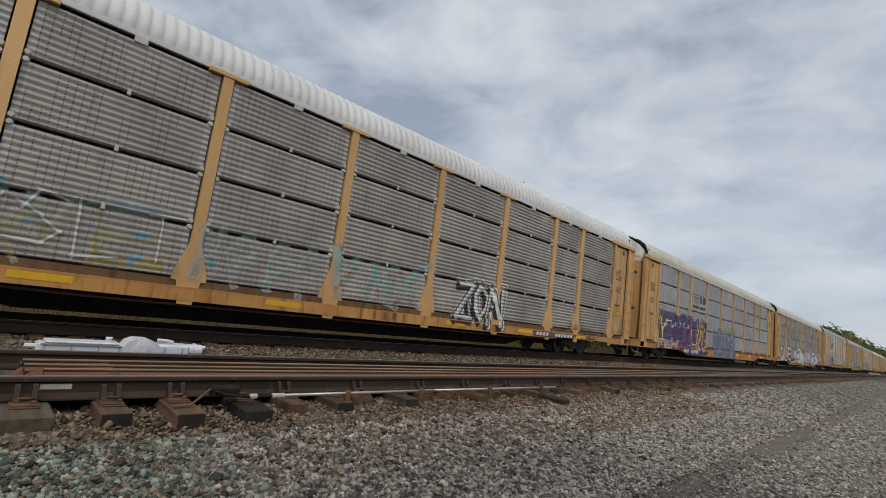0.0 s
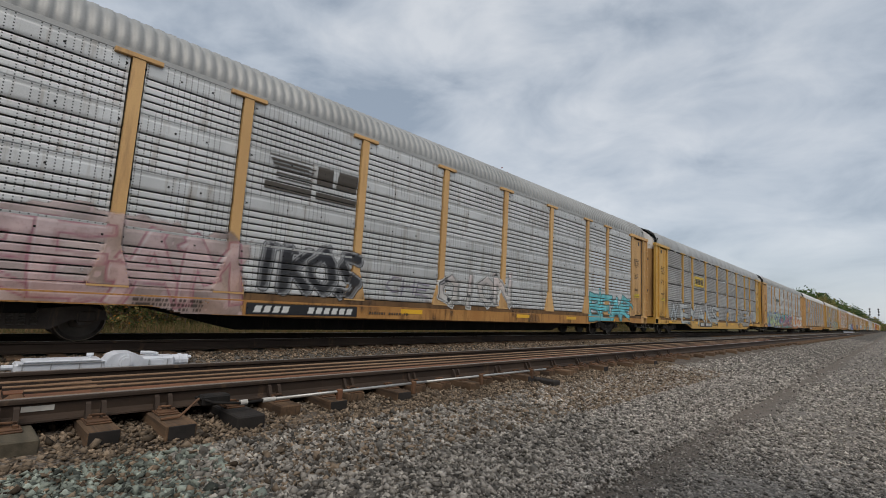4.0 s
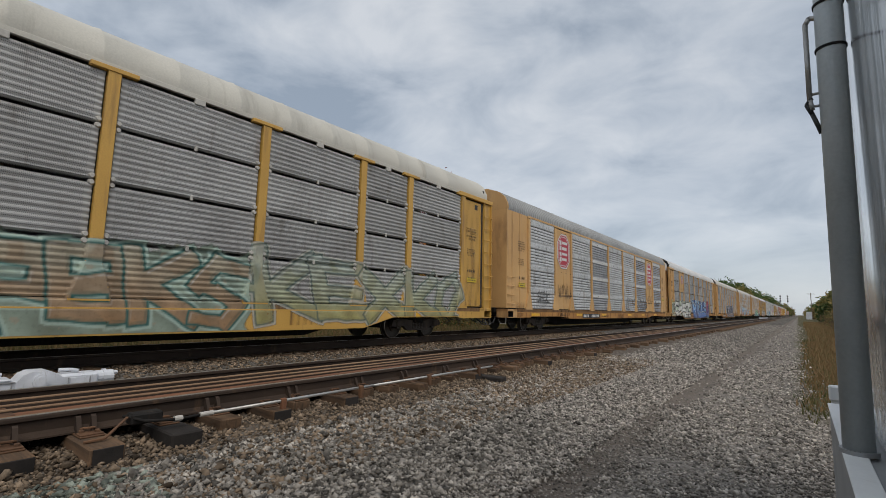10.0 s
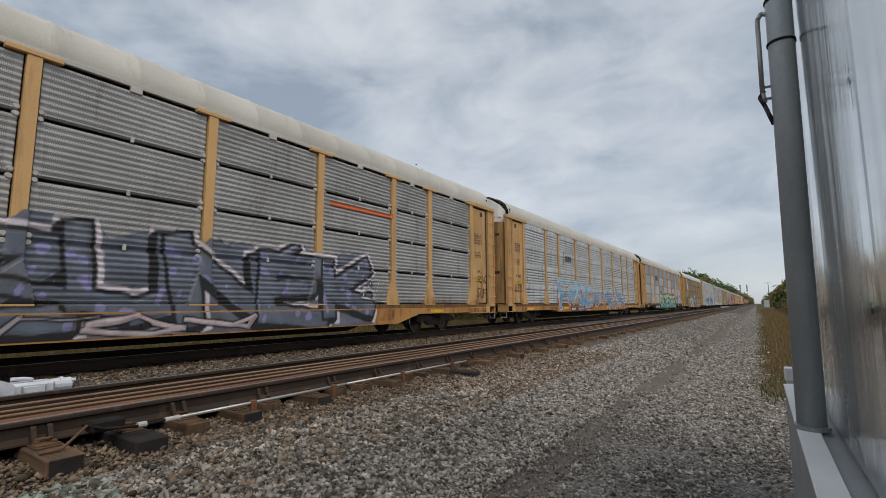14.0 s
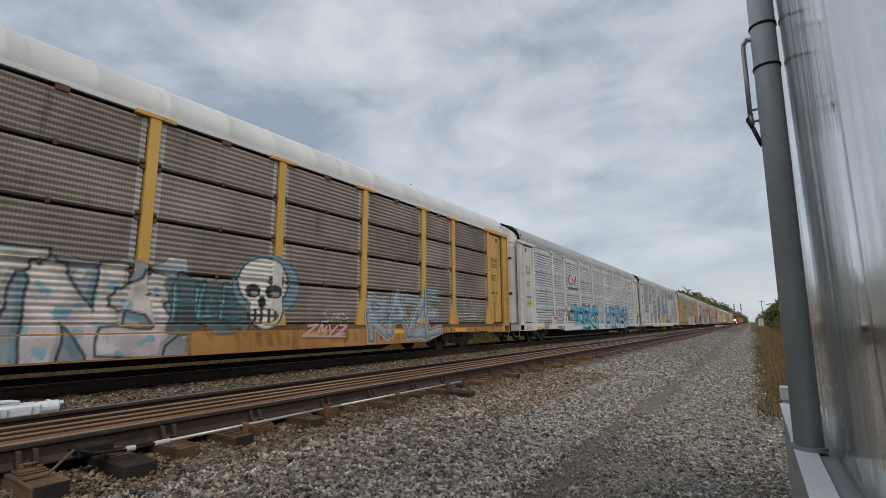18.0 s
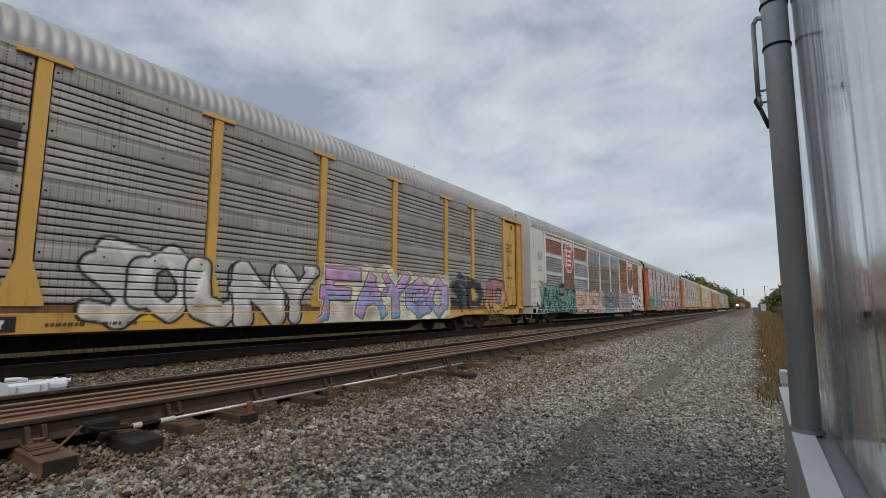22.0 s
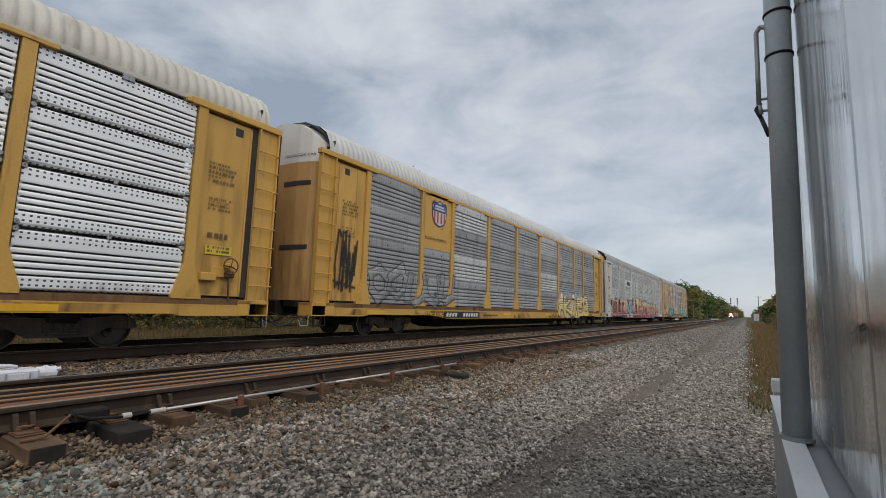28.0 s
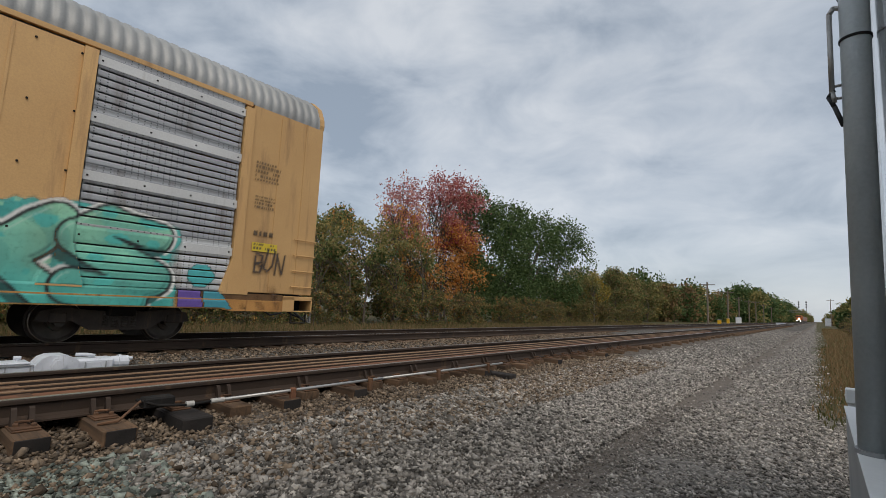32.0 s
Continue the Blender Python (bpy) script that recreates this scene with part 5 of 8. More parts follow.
            # solid black pieces stand for the shade in the slot and door gap
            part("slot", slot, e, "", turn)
            part("door_gap", gap, e, "black block as shade in the gap beside the end door", turn)
            part("end_door", lower, e, "bowed end door", turn)
            part("end_hood", hood, e, "white end hood", turn)
            part("hood_words", hood_words(back), e, "small dark stencilled words on the hood", turn)
            part("roof_edge_seal", ROOF_SEAL, e, "black rubber seal at the roof end", turn)
            for z in (2.35, 4.05):
                part("door_bar", DOOR_BAR, e, "black locking bar across the end door", turn @ pose(0, 0, z))
    for y in (3.6, 23.8):
        tr = part("truck", SIDE_FRAME, e, "black cast steel truck", pose(0, y, 0.04))
        for dy in (-0.21, -0.07, 0.07, 0.21):
            part("coil_spring", COIL_SPRING, tr, "", pose(1.06, dy, 0))
        part("side_frame", FAR_FRAME, tr)
        part("bolster", BOLSTER, tr)
        for dy in (-0.82, 0.82):
            w = part("wheelset", WHEELSET, tr, "", pose(0, dy, 0.322))
            WHEELS.append((w, k, y + dy, dy))
    for y in (2.4, 7.4, 11.2, 16.3, 19.6, 23.2):
        part("reflector", REFLECT, e, "yellow reflector strip", pose(0, y, 0.72))
    return {"ob": e, "style": style, "solid": set(solid), "upper": set(upper), "deep": deep, "drop": drop, "k": k}


# ---- paint on the cars ----
def face_x(car, y, z):
    """The outermost surface of a car's side."""
    y, z = np.asarray(y, float), np.asarray(z, float)
    x = SIDE + relief(car["style"], z)
    flat_zone = (y < EDGES[0]) | (y > EDGES[-1])
    for i, (a, b) in enumerate(zip(EDGES, EDGES[1:])):
        inside = (y > a) & (y < b)
        if i in car["solid"]:
            flat_zone |= inside
        elif i in car["upper"]:
            flat_zone |= inside & (z > Z0 + 2 * TIER)
    x = np.where(flat_zone, SIDE + 0.012, x)
    for p in EDGES:
        x = np.where(np.abs(y - p) < half_width(z) + 0.02, POST_X, x)
    return np.where(z < 0.80, SILL_X, np.where(z < 0.97, SILL_X - 0.02, x))


LIFTS = {"grime": 0.003, "graffiti": 0.007, "emblem": 0.011, "door_stencil": 0.011, "load_stencil": 0.011, "load_notice": 0.011, "number_board": 0.015, "notice_plate": 0.015, "graffiti_tag": 0.019}


def sprayed(car, name, label, y0, y1, z0, z1, colour, step=0.022, lift=0.008, whole=False):
    """Paint on a car's side, laid over its ribs; colour(Y, Z) gives red, green, blue and cover."""
    ys = np.arange(y0, y1 + step, step)
    zs = np.arange(round((z0 - Z0) / STEP), round((z1 - Z0) / STEP) + 1) * STEP + Z0
    Y, Z = np.meshgrid(ys, zs)
    car["layers"] = car.get("layers", 0) + 1
    X = face_x(car, Y, Z) + LIFTS.get(name, lift) + 0.0006 * (car["layers"] % 5)
    Z = Z + settle(car["style"], Z)
    c = colour(Y, Z)
    n, k = Y.shape
    i = np.arange(n * k).reshape(n, k)
    f = np.stack([i[:-1, :-1], i[:-1, 1:], i[1:, 1:], i[1:, :-1]], -1).reshape(-1, 4)
    cover = c[..., 3].ravel()
    if not whole and name not in ("door_stencil", "load_stencil", "load_notice", "notice_plate", "emblem"):
        f = f[cover[f].max(1) > 0.04]
    low = np.interp(Y.ravel(), [1.9, 2.1, 5.2, 6.3, 21.1, 22.2, 25.3, 25.5], [0.61, 0.65, 0.65, 0.38, 0.38, 0.65, 0.65, 0.61])
    low = np.maximum(low, car["drop"] + 0.01)
    f = f[(Z.ravel() > low)[f].all(1)]
    if car["style"] in ("louvred", "drilled"):
        f = f[~(X.ravel()[f[:, :2]] < SIDE - 0.03).all(1)]
    if not len(f):
        return
    used, inv = np.unique(f.ravel(), return_inverse=True)
    me = mesh_np(name, np.stack([X.ravel(), Y.ravel(), Z.ravel()], 1)[used], inv.reshape(-1, 4), SPRAY)
    at = me.color_attributes.new("paint", "FLOAT_COLOR", "POINT")
    at.data.foreach_set("color", c.reshape(-1, 4)[used].astype(np.float32).ravel())
    part(name, me, car["ob"], label)


GLYPHS = {
    "A": "0,0 .5,1 1,0/.2,.4 .8,.4", "B": "0,0 0,1 .8,.95 .8,.6 .1,.52 .9,.45 .9,.05 0,0", "C": "1,.9 .4,1 0,.6 0,.3 .4,0 1,.1", "D": "0,0 0,1 .7,.9 1,.5 .7,.1 0,0",
    "E": "1,1 0,1 0,0 1,0/0,.5 .8,.5", "F": "1,1 0,1 0,0/0,.5 .8,.5", "G": "1,.85 .5,1 0,.6 .1,.2 .5,0 1,.15 1,.5 .6,.5", "H": "0,0 0,1/1,0 1,1/0,.5 1,.5", "I": ".5,0 .5,1",
    "K": "0,0 0,1/1,1 .1,.5 1,0", "L": "0,1 0,0 1,0", "M": "0,0 .1,1 .5,.4 .9,1 1,0", "N": "0,0 0,1 1,0 1,1", "O": ".5,0 .05,.3 .05,.7 .5,1 .95,.7 .95,.3 .5,0", "P": "0,0 0,1 .9,.9 .9,.55 0,.45",
    "R": "0,0 0,1 .9,.9 .9,.6 0,.5 1,0", "S": "1,.9 .4,1 .05,.75 .5,.5 .95,.28 .6,0 0,.1", "T": "0,1 1,1/.5,1 .5,0", "U": "0,1 0,.2 .5,0 1,.2 1,1", "V": "0,1 .5,0 1,1", "W": "0,1 .25,0 .5,.7 .75,0 1,1",
    "J": "1,1 1,.2 .5,0 0,.2", "Q": ".5,0 .05,.3 .05,.7 .5,1 .95,.7 .95,.3 .5,0/.6,.35 1,-.05", "X": "0,0 1,1/0,1 1,0", "Y": "0,1 .5,.5 1,1/.5,.5 .5,0", "Z": "0,1 1,1 0,0 1,0", "1": ".1,.2 .3,.9 .6,.3 .9,.95", "2": ".1,.9 .5,.1 .9,.9 .6,.5", "3": ".2,0 .1,.6 .6,1 .9,.5 .5,.3", "4": ".1,.1 .4,.95 .5,.4 .95,.8 .9,.1",
}


def strokes(glyph):
    segs = []
    for line in GLYPHS[glyph].split("/"):
        pts = [tuple(float(v) for v in q.split(",")) for q in line.split()]
        segs += list(zip(pts, pts[1:]))
    return segs


def away(Y, Z, a, b):
    (ay, az), (by, bz) = a, b
    dy, dz = by - ay, bz - az
    t = np.clip(((Y - ay) * dy + (Z - az) * dz) / (dy * dy + dz * dz + 1e-9), 0, 1)
    return np.hypot(Y - ay - t * dy, Z - az - t * dz)


def blotch(Y, Z, seed, size):
    r = np.random.default_rng(seed)
    out = np.zeros_like(Y)
    for _ in range(7):
        a, p, q = r.uniform(0, 6.28), r.uniform(0, 6.28), r.uniform(0.6, 1.8)
        out += np.sin((Y * math.cos(a) + Z * math.sin(a)) * q * 6.28 / size + p)
    return out / 4.0


def over(base, col, mask):
    mask = np.clip(mask, 0, 1)[..., None]
    keep = base[..., 3:] * (1 - mask)
    a = mask + keep
    rgb = (np.array(col)[..., :3] * mask + base[..., :3] * keep) / np.maximum(a, 1e-4)
    return np.concatenate([rgb, a], -1)


def spread(Y, Z, a, b, square):
    """Distance from a stroke, with square or round ends."""
    (ay, az), (by, bz) = a, b
    dy, dz = by - ay, bz - az
    n = math.hypot(dy, dz) + 1e-9
    s = ((Y - ay) * dy + (Z - az) * dz) / n
    p = np.abs((Y - ay) * dz - (Z - az) * dy) / n
    o = np.maximum(np.maximum(-s, s - n), 0)
    return np.maximum(o, p) * square + np.hypot(o, p) * (1 - square)


def lettering(word, seed, y0, y1, z0, z1, top, bottom, line, halo=None, shade=None, weight=0.115, edge=0.045, cloud=None, fade=1.0, spots=None, jag=0.26):
    """Wildly bent letters with fill, outline, cast block, highlights, spikes and halo, jumbled by the seed."""
    r = np.random.default_rng(seed)
    n = len(word)
    w = (y1 - y0) / n
    h = z1 - z0
    square = 0.1 if weight > 0.183 else 0.85
    letters = []
    for i, g in enumerate(word):
        lean, size, rise = r.normal(0.05, 0.22) * jag * 2, r.uniform(0.85, 1.06), r.uniform(-0.05, 0.10)
        wide = w * r.uniform(0.98, 1.22)
        bend = r.normal(0, 0.10)
        segs, ends = [], []
        moved = {}
        for a, b in strokes(g):
            pts = []
            for u, v in (a, b):
                if (u, v) not in moved:
                    moved[(u, v)] = (u + r.normal(0, 0.10) * jag * 1.6, v + r.normal(0, 0.09) * jag * 1.6)
                u1, v1 = moved[(u, v)]
                u2 = u1 + lean * (v1 - 0.5) + bend * math.sin(3.14 * v1)
                v2 = v1 * size + rise
                pts.append((y0 + w * i + 0.5 * (w - wide) + wide * (0.12 + 0.76 * u2), z0 + h * (0.11 + 0.80 * v2)))
            segs.append((pts[0], pts[1], r.uniform(0.75, 1.35)))
            ends.append(pts[r.integers(0, 2)])
        # spikes and arrows that shoot out of the strokes
        for _ in range(r.integers(0, 3)):
            e = ends[r.integers(0, len(ends))]
            segs.append((e, (e[0] + r.normal(0, 0.30) * w, e[1] + r.normal(0, 0.16) * h), r.uniform(0.35, 0.6)))
        letters.append(segs)
    thick = min(weight, 0.20) * 0.82 * min(h, w * 1.12)
    edge = min(edge, thick * 0.62)

    def colour(Y, Z):
        c = np.zeros(Y.shape + (4,))
        wy = Y + blotch(Y, Z, seed + 5, 0.9) * 0.022
        wz = Z + blotch(Y, Z, seed + 6, 0.8) * 0.022
        mid, half = (z0 + z1) / 2 + 0.04, h * 0.54
        if cloud is not None:
            edgec = half + 0.17 * blotch(Y, Z * 0.3, seed + 9, 1.2) + 0.05 * blotch(Y, Z, seed + 19, 0.35)
            m = np.clip((edgec - np.maximum(Z - mid, (mid - Z) * 0.75)) / 0.05, 0, 1) * np.clip((Y - y0 + 0.15 + 0.1 * blotch(Y, Z, seed + 4, 0.7)) / 0.1, 0, 1) * np.clip((y1 + 0.15 - Y + 0.1 * blotch(Y, Z, seed + 8, 0.7)) / 0.1, 0, 1)
            tone = np.array(cloud) * (1 + 0.35 * blotch(Y, Z, seed + 13, 1.0)[..., None])
            c = over(c, np.clip(tone, 0.005, 0.9), m * 0.94)
            flecks = np.clip((blotch(Y, Z, seed + 17, 0.32) - 0.78) / 0.05, 0, 1) * m
            c = over(c, line if sum(line) > 0.6 else np.array(top), flecks * 0.8)

        def reach(Y, Z, segs):
            return np.min([spread(Y, Z, a, b, square) - thick * (k - 1) for a, b, k in segs], 0)
        dist = [reach(wy, wz, segs) for segs in letters]
        soft = 0.026
        if halo is not None:
            d = np.min(dist, 0)
            c = over(c, halo, (thick + edge * 2.1 - d) / soft)
        if shade is not None:
            for segs in letters:
                d = np.minimum(reach(wy + 0.09, wz + 0.10, segs), reach(wy + 0.045, wz + 0.05, segs))
                c = over(c, shade, (thick + edge - d) / soft)
        t = np.clip((Z - z0) / h + 0.08 * blotch(Y, Z, seed + 12, 0.8), 0, 1)[..., None]
        fill = np.array(bottom) * (1 - t) + np.array(top) * t
        fill = fill * (1 + 0.20 * blotch(Y, Z, seed + 2, 0.6)[..., None])
        # facets of a second tone cut across the letters
        cut = np.clip(np.sin(Y * 5.1 + Z * 3.3 + 2.2 * blotch(Y, Z, seed + 21, 1.6)) * 6 - 3.6, 0, 1)[..., None]
        fill = fill * (1 - 0.55 * cut) + (np.array(bottom) * 0.55 + 0.25 * np.array(top)) * 0.55 * cut
        if spots is not None:
            s = np.clip((blotch(Y, Z, seed + 3, 0.45) - 0.55) / 0.06, 0, 1)[..., None]
            fill = fill * (1 - s) + np.array(spots) * s
        fill = np.clip(fill, 0.005, 0.95)
        shine = np.clip(np.array(top) * 0.4 + 0.45, 0, 0.75)
        for segs, d in zip(letters, dist):
            c = over(c, line, (thick + edge - d) / soft)
            c = over(c, fill, (thick - d) / soft)
            d2 = reach(wy - 0.05, wz + 0.05, segs)
            gleam = np.clip((thick * 0.80 - d) / soft, 0, 1) * np.clip((d2 - thick * 0.92) / soft, 0, 1)
            c = over(c, shine, gleam * 0.6)
            d3 = reach(wy + 0.07, wz - 0.06, segs)
            dark = np.clip((thick * 0.9 - d) / soft, 0, 1) * np.clip((d3 - thick * 0.98) / soft, 0, 1)
            c = over(c, np.array(line) * 0.5 + np.array(bottom) * 0.3, dark * 0.6)
        # the sprayed edge thins out, and worn spots let the steel through
        c[..., 3] *= fade * np.clip(0.98 + 0.22 * blotch(Y, Z, seed + 7, 1.1), 0.8, 1.0)
        return c
    return colour


def scribble(seed, y0, y1, z0, z1, col, weight=0.022, loops=7, fade=0.9, word=""):
    """A quick hand-drawn tag: loose angular strokes side by side."""
    r = np.random.default_rng(seed)
    segs = []
    loops = len(word) or loops
    step = (y1 - y0) / loops
    lean = r.normal(0.15, 0.15)
    for i in range(loops):
        g = word[i] if word else "1234SCUVNZEW"[r.integers(0, 12)]
        a0, size = y0 + step * i, r.uniform(0.6, 1.0)
        base = z0 + (z1 - z0) * r.uniform(0, 1 - size)
        for a, b in strokes(g):
            segs.append([(a0 + step * (0.1 + 0.80 * (u + r.normal(0, 0.06)) + lean * v), base + (z1 - z0) * size * (v + r.normal(0, 0.05))) for u, v in (a, b)])
    if not word:
        segs.append([(y0, z0 + (z1 - z0) * r.uniform(0, 0.2)), (y1, z0 + (z1 - z0) * r.uniform(0, 0.25))])

    def colour(Y, Z):
        c = np.zeros(Y.shape + (4,))
        d = np.min([away(Y, Z, a, b) for a, b in segs], 0)
        return over(c, col, (weight + 0.006 - d) / 0.024 * fade)
    return colour


def bars(rows, y0, y1, z0, z1, ink, back=None, seed=0, cover=0.9):
    """Lettering too small or not to be read: rows of short bars, on a board where there is one."""
    r = np.random.default_rng(seed)
    marks = []
    hgt = (z1 - z0) / rows
    for k in range(rows):
        y = y0 + (y1 - y0) * 0.04
        while y < y1 - (y1 - y0) * 0.06:
            w = hgt * r.uniform(0.35, 0.7)
            if r.random() < 0.88:
                marks.append((y, min(y + w, y1), z0 + hgt * (k + 0.18), z0 + hgt * (k + 0.82)))
            y += w + hgt * 0.22

    def colour(Y, Z):
        c = np.zeros(Y.shape + (4,))
        if back is not None:
            c = over(c, back, np.ones(Y.shape))
        m = np.zeros(Y.shape)
        for a, b, e, g in marks:
            m = np.maximum(m, ((Y >= a) & (Y <= b) & (Z >= e) & (Z <= g)) * 1.0)
        return over(c, ink, m * cover)
    return colour


def plates(shapes):
    """Plain emblem: a list of (outline, colour), the later ones on top."""
    def colour(Y, Z):
        c = np.zeros(Y.shape + (4,))
        for pts, col in shapes:
            ins = np.zeros(Y.shape, bool)
            for (ay, az), (by, bz) in zip(pts, pts[1:] + pts[:1]):
                cross = ((az > Z) != (bz > Z)) & (Y < (by - ay) * (Z - az) / (bz - az + 1e-12) + ay)
                ins ^= cross
            c = over(c, col, ins * 1.0)
        return c
    return colour


def box_of(a, b, e, g):
    return [(a, e), (b, e), (b, g), (a, g)]


def octagon(y, z, w, h, cut=0.28):
    c, d = w * cut, w * cut
    return [(y - w / 2 + c, z - h / 2), (y + w / 2 - c, z - h / 2), (y + w / 2, z - h / 2 + d), (y + w / 2, z + h / 2 - d), (y + w / 2 - c, z + h / 2), (y - w / 2 + c, z + h / 2), (y - w / 2, z + h / 2 - d), (y - w / 2, z - h / 2 + d)]


def shield(y, z, w, h):
    return [(y - w * 0.5, z + h * 0.32), (y - w * 0.42, z + h * 0.45), (y - w * 0.2, z + h * 0.42), (y, z + h * 0.5), (y + w * 0.2, z + h * 0.42), (y + w * 0.42, z + h * 0.45), (y + w * 0.5, z + h * 0.32), (y + w * 0.47, z - h * 0.15), (y + w * 0.3, z - h * 0.4), (y, z - h * 0.5), (y - w * 0.3, z - h * 0.4), (y - w * 0.47, z - h * 0.15)]


def grime(seed, tone, much):
    """Rust and dirt that has run down the sill and the feet of the posts."""
    def colour(Y, Z):
        c = np.zeros(Y.shape + (4,))
        m = np.clip((blotch(Y, Z * 1.6, seed, 3.2) + 0.5 * blotch(Y * 3, Z, seed + 1, 0.9) - 0.55 + much) / 0.5, 0, 1)
        low = np.clip((1.25 - Z) / 0.35, 0, 1)
        run = np.clip((blotch(Y * 2.2, Z * 0.15, seed + 2, 0.5) + 0.1) / 0.6, 0, 1)
        shade = np.array(tone) * (1 + 0.4 * blotch(Y, Z, seed + 3, 0.6)[..., None])
        return over(c, np.clip(shade, 0.01, 0.6), 0.72 * m * low * (0.45 + 0.55 * run))
    return colour


BLK, WHT = (0.012, 0.012, 0.014), (0.62, 0.62, 0.60)
INK = (0.05, 0.04, 0.03)


def soiled(car, seed, y0, y1, tone):
    """Brown dirt washed down an end panel."""
    def colour(Y, Z):
        m = np.clip((blotch(Y * 2.2, Z * 0.25, seed, 0.8) + 0.5 * blotch(Y, Z * 0.5, seed + 1, 1.4) + 0.2) / 1.5, 0, 1) * np.clip((5.2 - Z) / 3.0, 0.25, 1)
        return over(np.zeros(Y.shape + (4,)), np.array(tone), 0.42 * m)
    sprayed(car, "grime", "brown dirt streaks on the end panel", y0, y1, 1.02, 4.68, colour, 0.04, 0.004, True)


def common_marks(car, board, seed, plate=None):
    """Stencils every car wears: number board, load data, door notices."""
    ink = INK
    if not car["solid"]:
        soiled(car, seed + 3, 0.62, 1.76, (0.24, 0.14, 0.07))
        soiled(car, seed + 6, 25.6, 26.8, (0.24, 0.14, 0.07))
    sprayed(car, "grime", "rust-brown dirt on the sill", 0.75, 26.6, 0.48, 1.25, grime(seed + 70, ((0.20, 0.095, 0.035), (0.12, 0.07, 0.04), (0.26, 0.13, 0.05))[seed // 10 % 3], 0.15 + 0.05 * (seed // 10 % 4)), 0.05, 0.004, True)
    z = (max(car["drop"] + 0.03, 0.48), 0.78)
    ya = board - 0.15
    zz, hh = z[0] + 0.22 * (z[1] - z[0]), 0.56 * (z[1] - z[0])
    marks = [(box_of(ya, ya + 2.6, z[0], z[1]), plate if plate is not None else BLK)]
    for i in (0, 1, 2, 3, 6, 7, 8, 9, 10, 11):
        a = ya + 0.15 + 0.196 * i
        marks.append(([(a, zz), (a + 0.135, zz), (a + 0.17, zz + hh), (a + 0.035, zz + hh)], WHT))
    sprayed(car, "number_board", "black board with white stencil bars", ya, ya + 2.6, z[0], z[1], plates(marks))
    sprayed(car, "load_stencil", "dark stencilled data lines", ya + 2.9, ya + 4.3, z[0] + 0.02, z[1] - 0.06, bars(1, ya + 2.9, ya + 4.3, z[0] + 0.05, z[1] - 0.08, ink, None, seed + 1))
    sprayed(car, "load_stencil", "dark stencilled data lines", 4.9, 6.1, z[0], z[1], bars(3, 4.9, 6.1, z[0], z[1], ink, None, seed + 2, 0.7))
    for y0, s in ((0.85, 3), (LENGTH - 1.65, 4)):
        sprayed(car, "door_stencil", "small dark stencil lines on the end panel", y0, y0 + 0.62, 3.3, 3.75, bars(5, y0, y0 + 0.62, 3.3, 3.75, ink, None, seed + s, 0.6))
        sprayed(car, "notice_plate", "yellow notice plate with dark lines", y0 + 0.1, y0 + 0.66, 1.85, 2.03, bars(2, y0 + 0.12, y0 + 0.64, 1.86, 2.02, ink, (0.62, 0.45, 0.03), seed + s + 2))
        sprayed(car, "door_stencil", "dark stencil bars on the end panel", y0 + 0.1, y0 + 0.6, 2.15, 2.30, bars(1, y0 + 0.1, y0 + 0.6, 2.15, 2.30, ink, None, seed + s + 4, 0.75))
        sprayed(car, "door_stencil", "framed stencil on the end panel", y0, y0 + 0.6, 2.7, 3.05, bars(4, y0 + 0.05, y0 + 0.55, 2.74, 3.01, ink, None, seed + s + 6, 0.6))
# ---- the train, car by car ----
Y1, Y2, WC, OC = YELLOW_OLD, YELLOW_NEW, WHITE_CAR, ORANGE_CAR
TEAL, MINT, PINK, PURPLE = (0.02, 0.28, 0.26), (0.22, 0.52, 0.42), (0.55, 0.20, 0.22), (0.13, 0.06, 0.19)
BLUE, SKYB, RED, CREAM = (0.02, 0.11, 0.34), (0.12, 0.38, 0.55), (0.38, 0.03, 0.035), (0.62, 0.48, 0.26)
GREY, LILAC, ORG, YEL, LIME = (0.22, 0.24, 0.28), (0.27, 0.18, 0.32), (0.55, 0.16, 0.03), (0.60, 0.42, 0.02), (0.38, 0.52, 0.16)
PALE = (0.50, 0.50, 0.47)


def piece(car, label, word, seed, y0, y1, z0, z1, top, bottom, line, **more):
    sprayed(car, "graffiti", label, y0 - 0.25, y1 + 0.25, z0 - 0.2, z1 + 0.25, lettering(word, seed, y0, y1, z0, z1, top, bottom, line, **more))


def tag(car, seed, y0, y1, z0, z1, col=BLK, **more):
    sprayed(car, "graffiti_tag", "quick one-line spray tag", y0 - 0.1, y1 + 0.1, z0 - 0.05, z1 + 0.05, scribble(seed, y0, y1, z0, z1, col, **more), 0.025, 0.012)


def emblem(car, label, y0, y1, z0, z1, shapes):
    sprayed(car, "emblem", label, y0, y1, z0, z1, plates(shapes), 0.025)


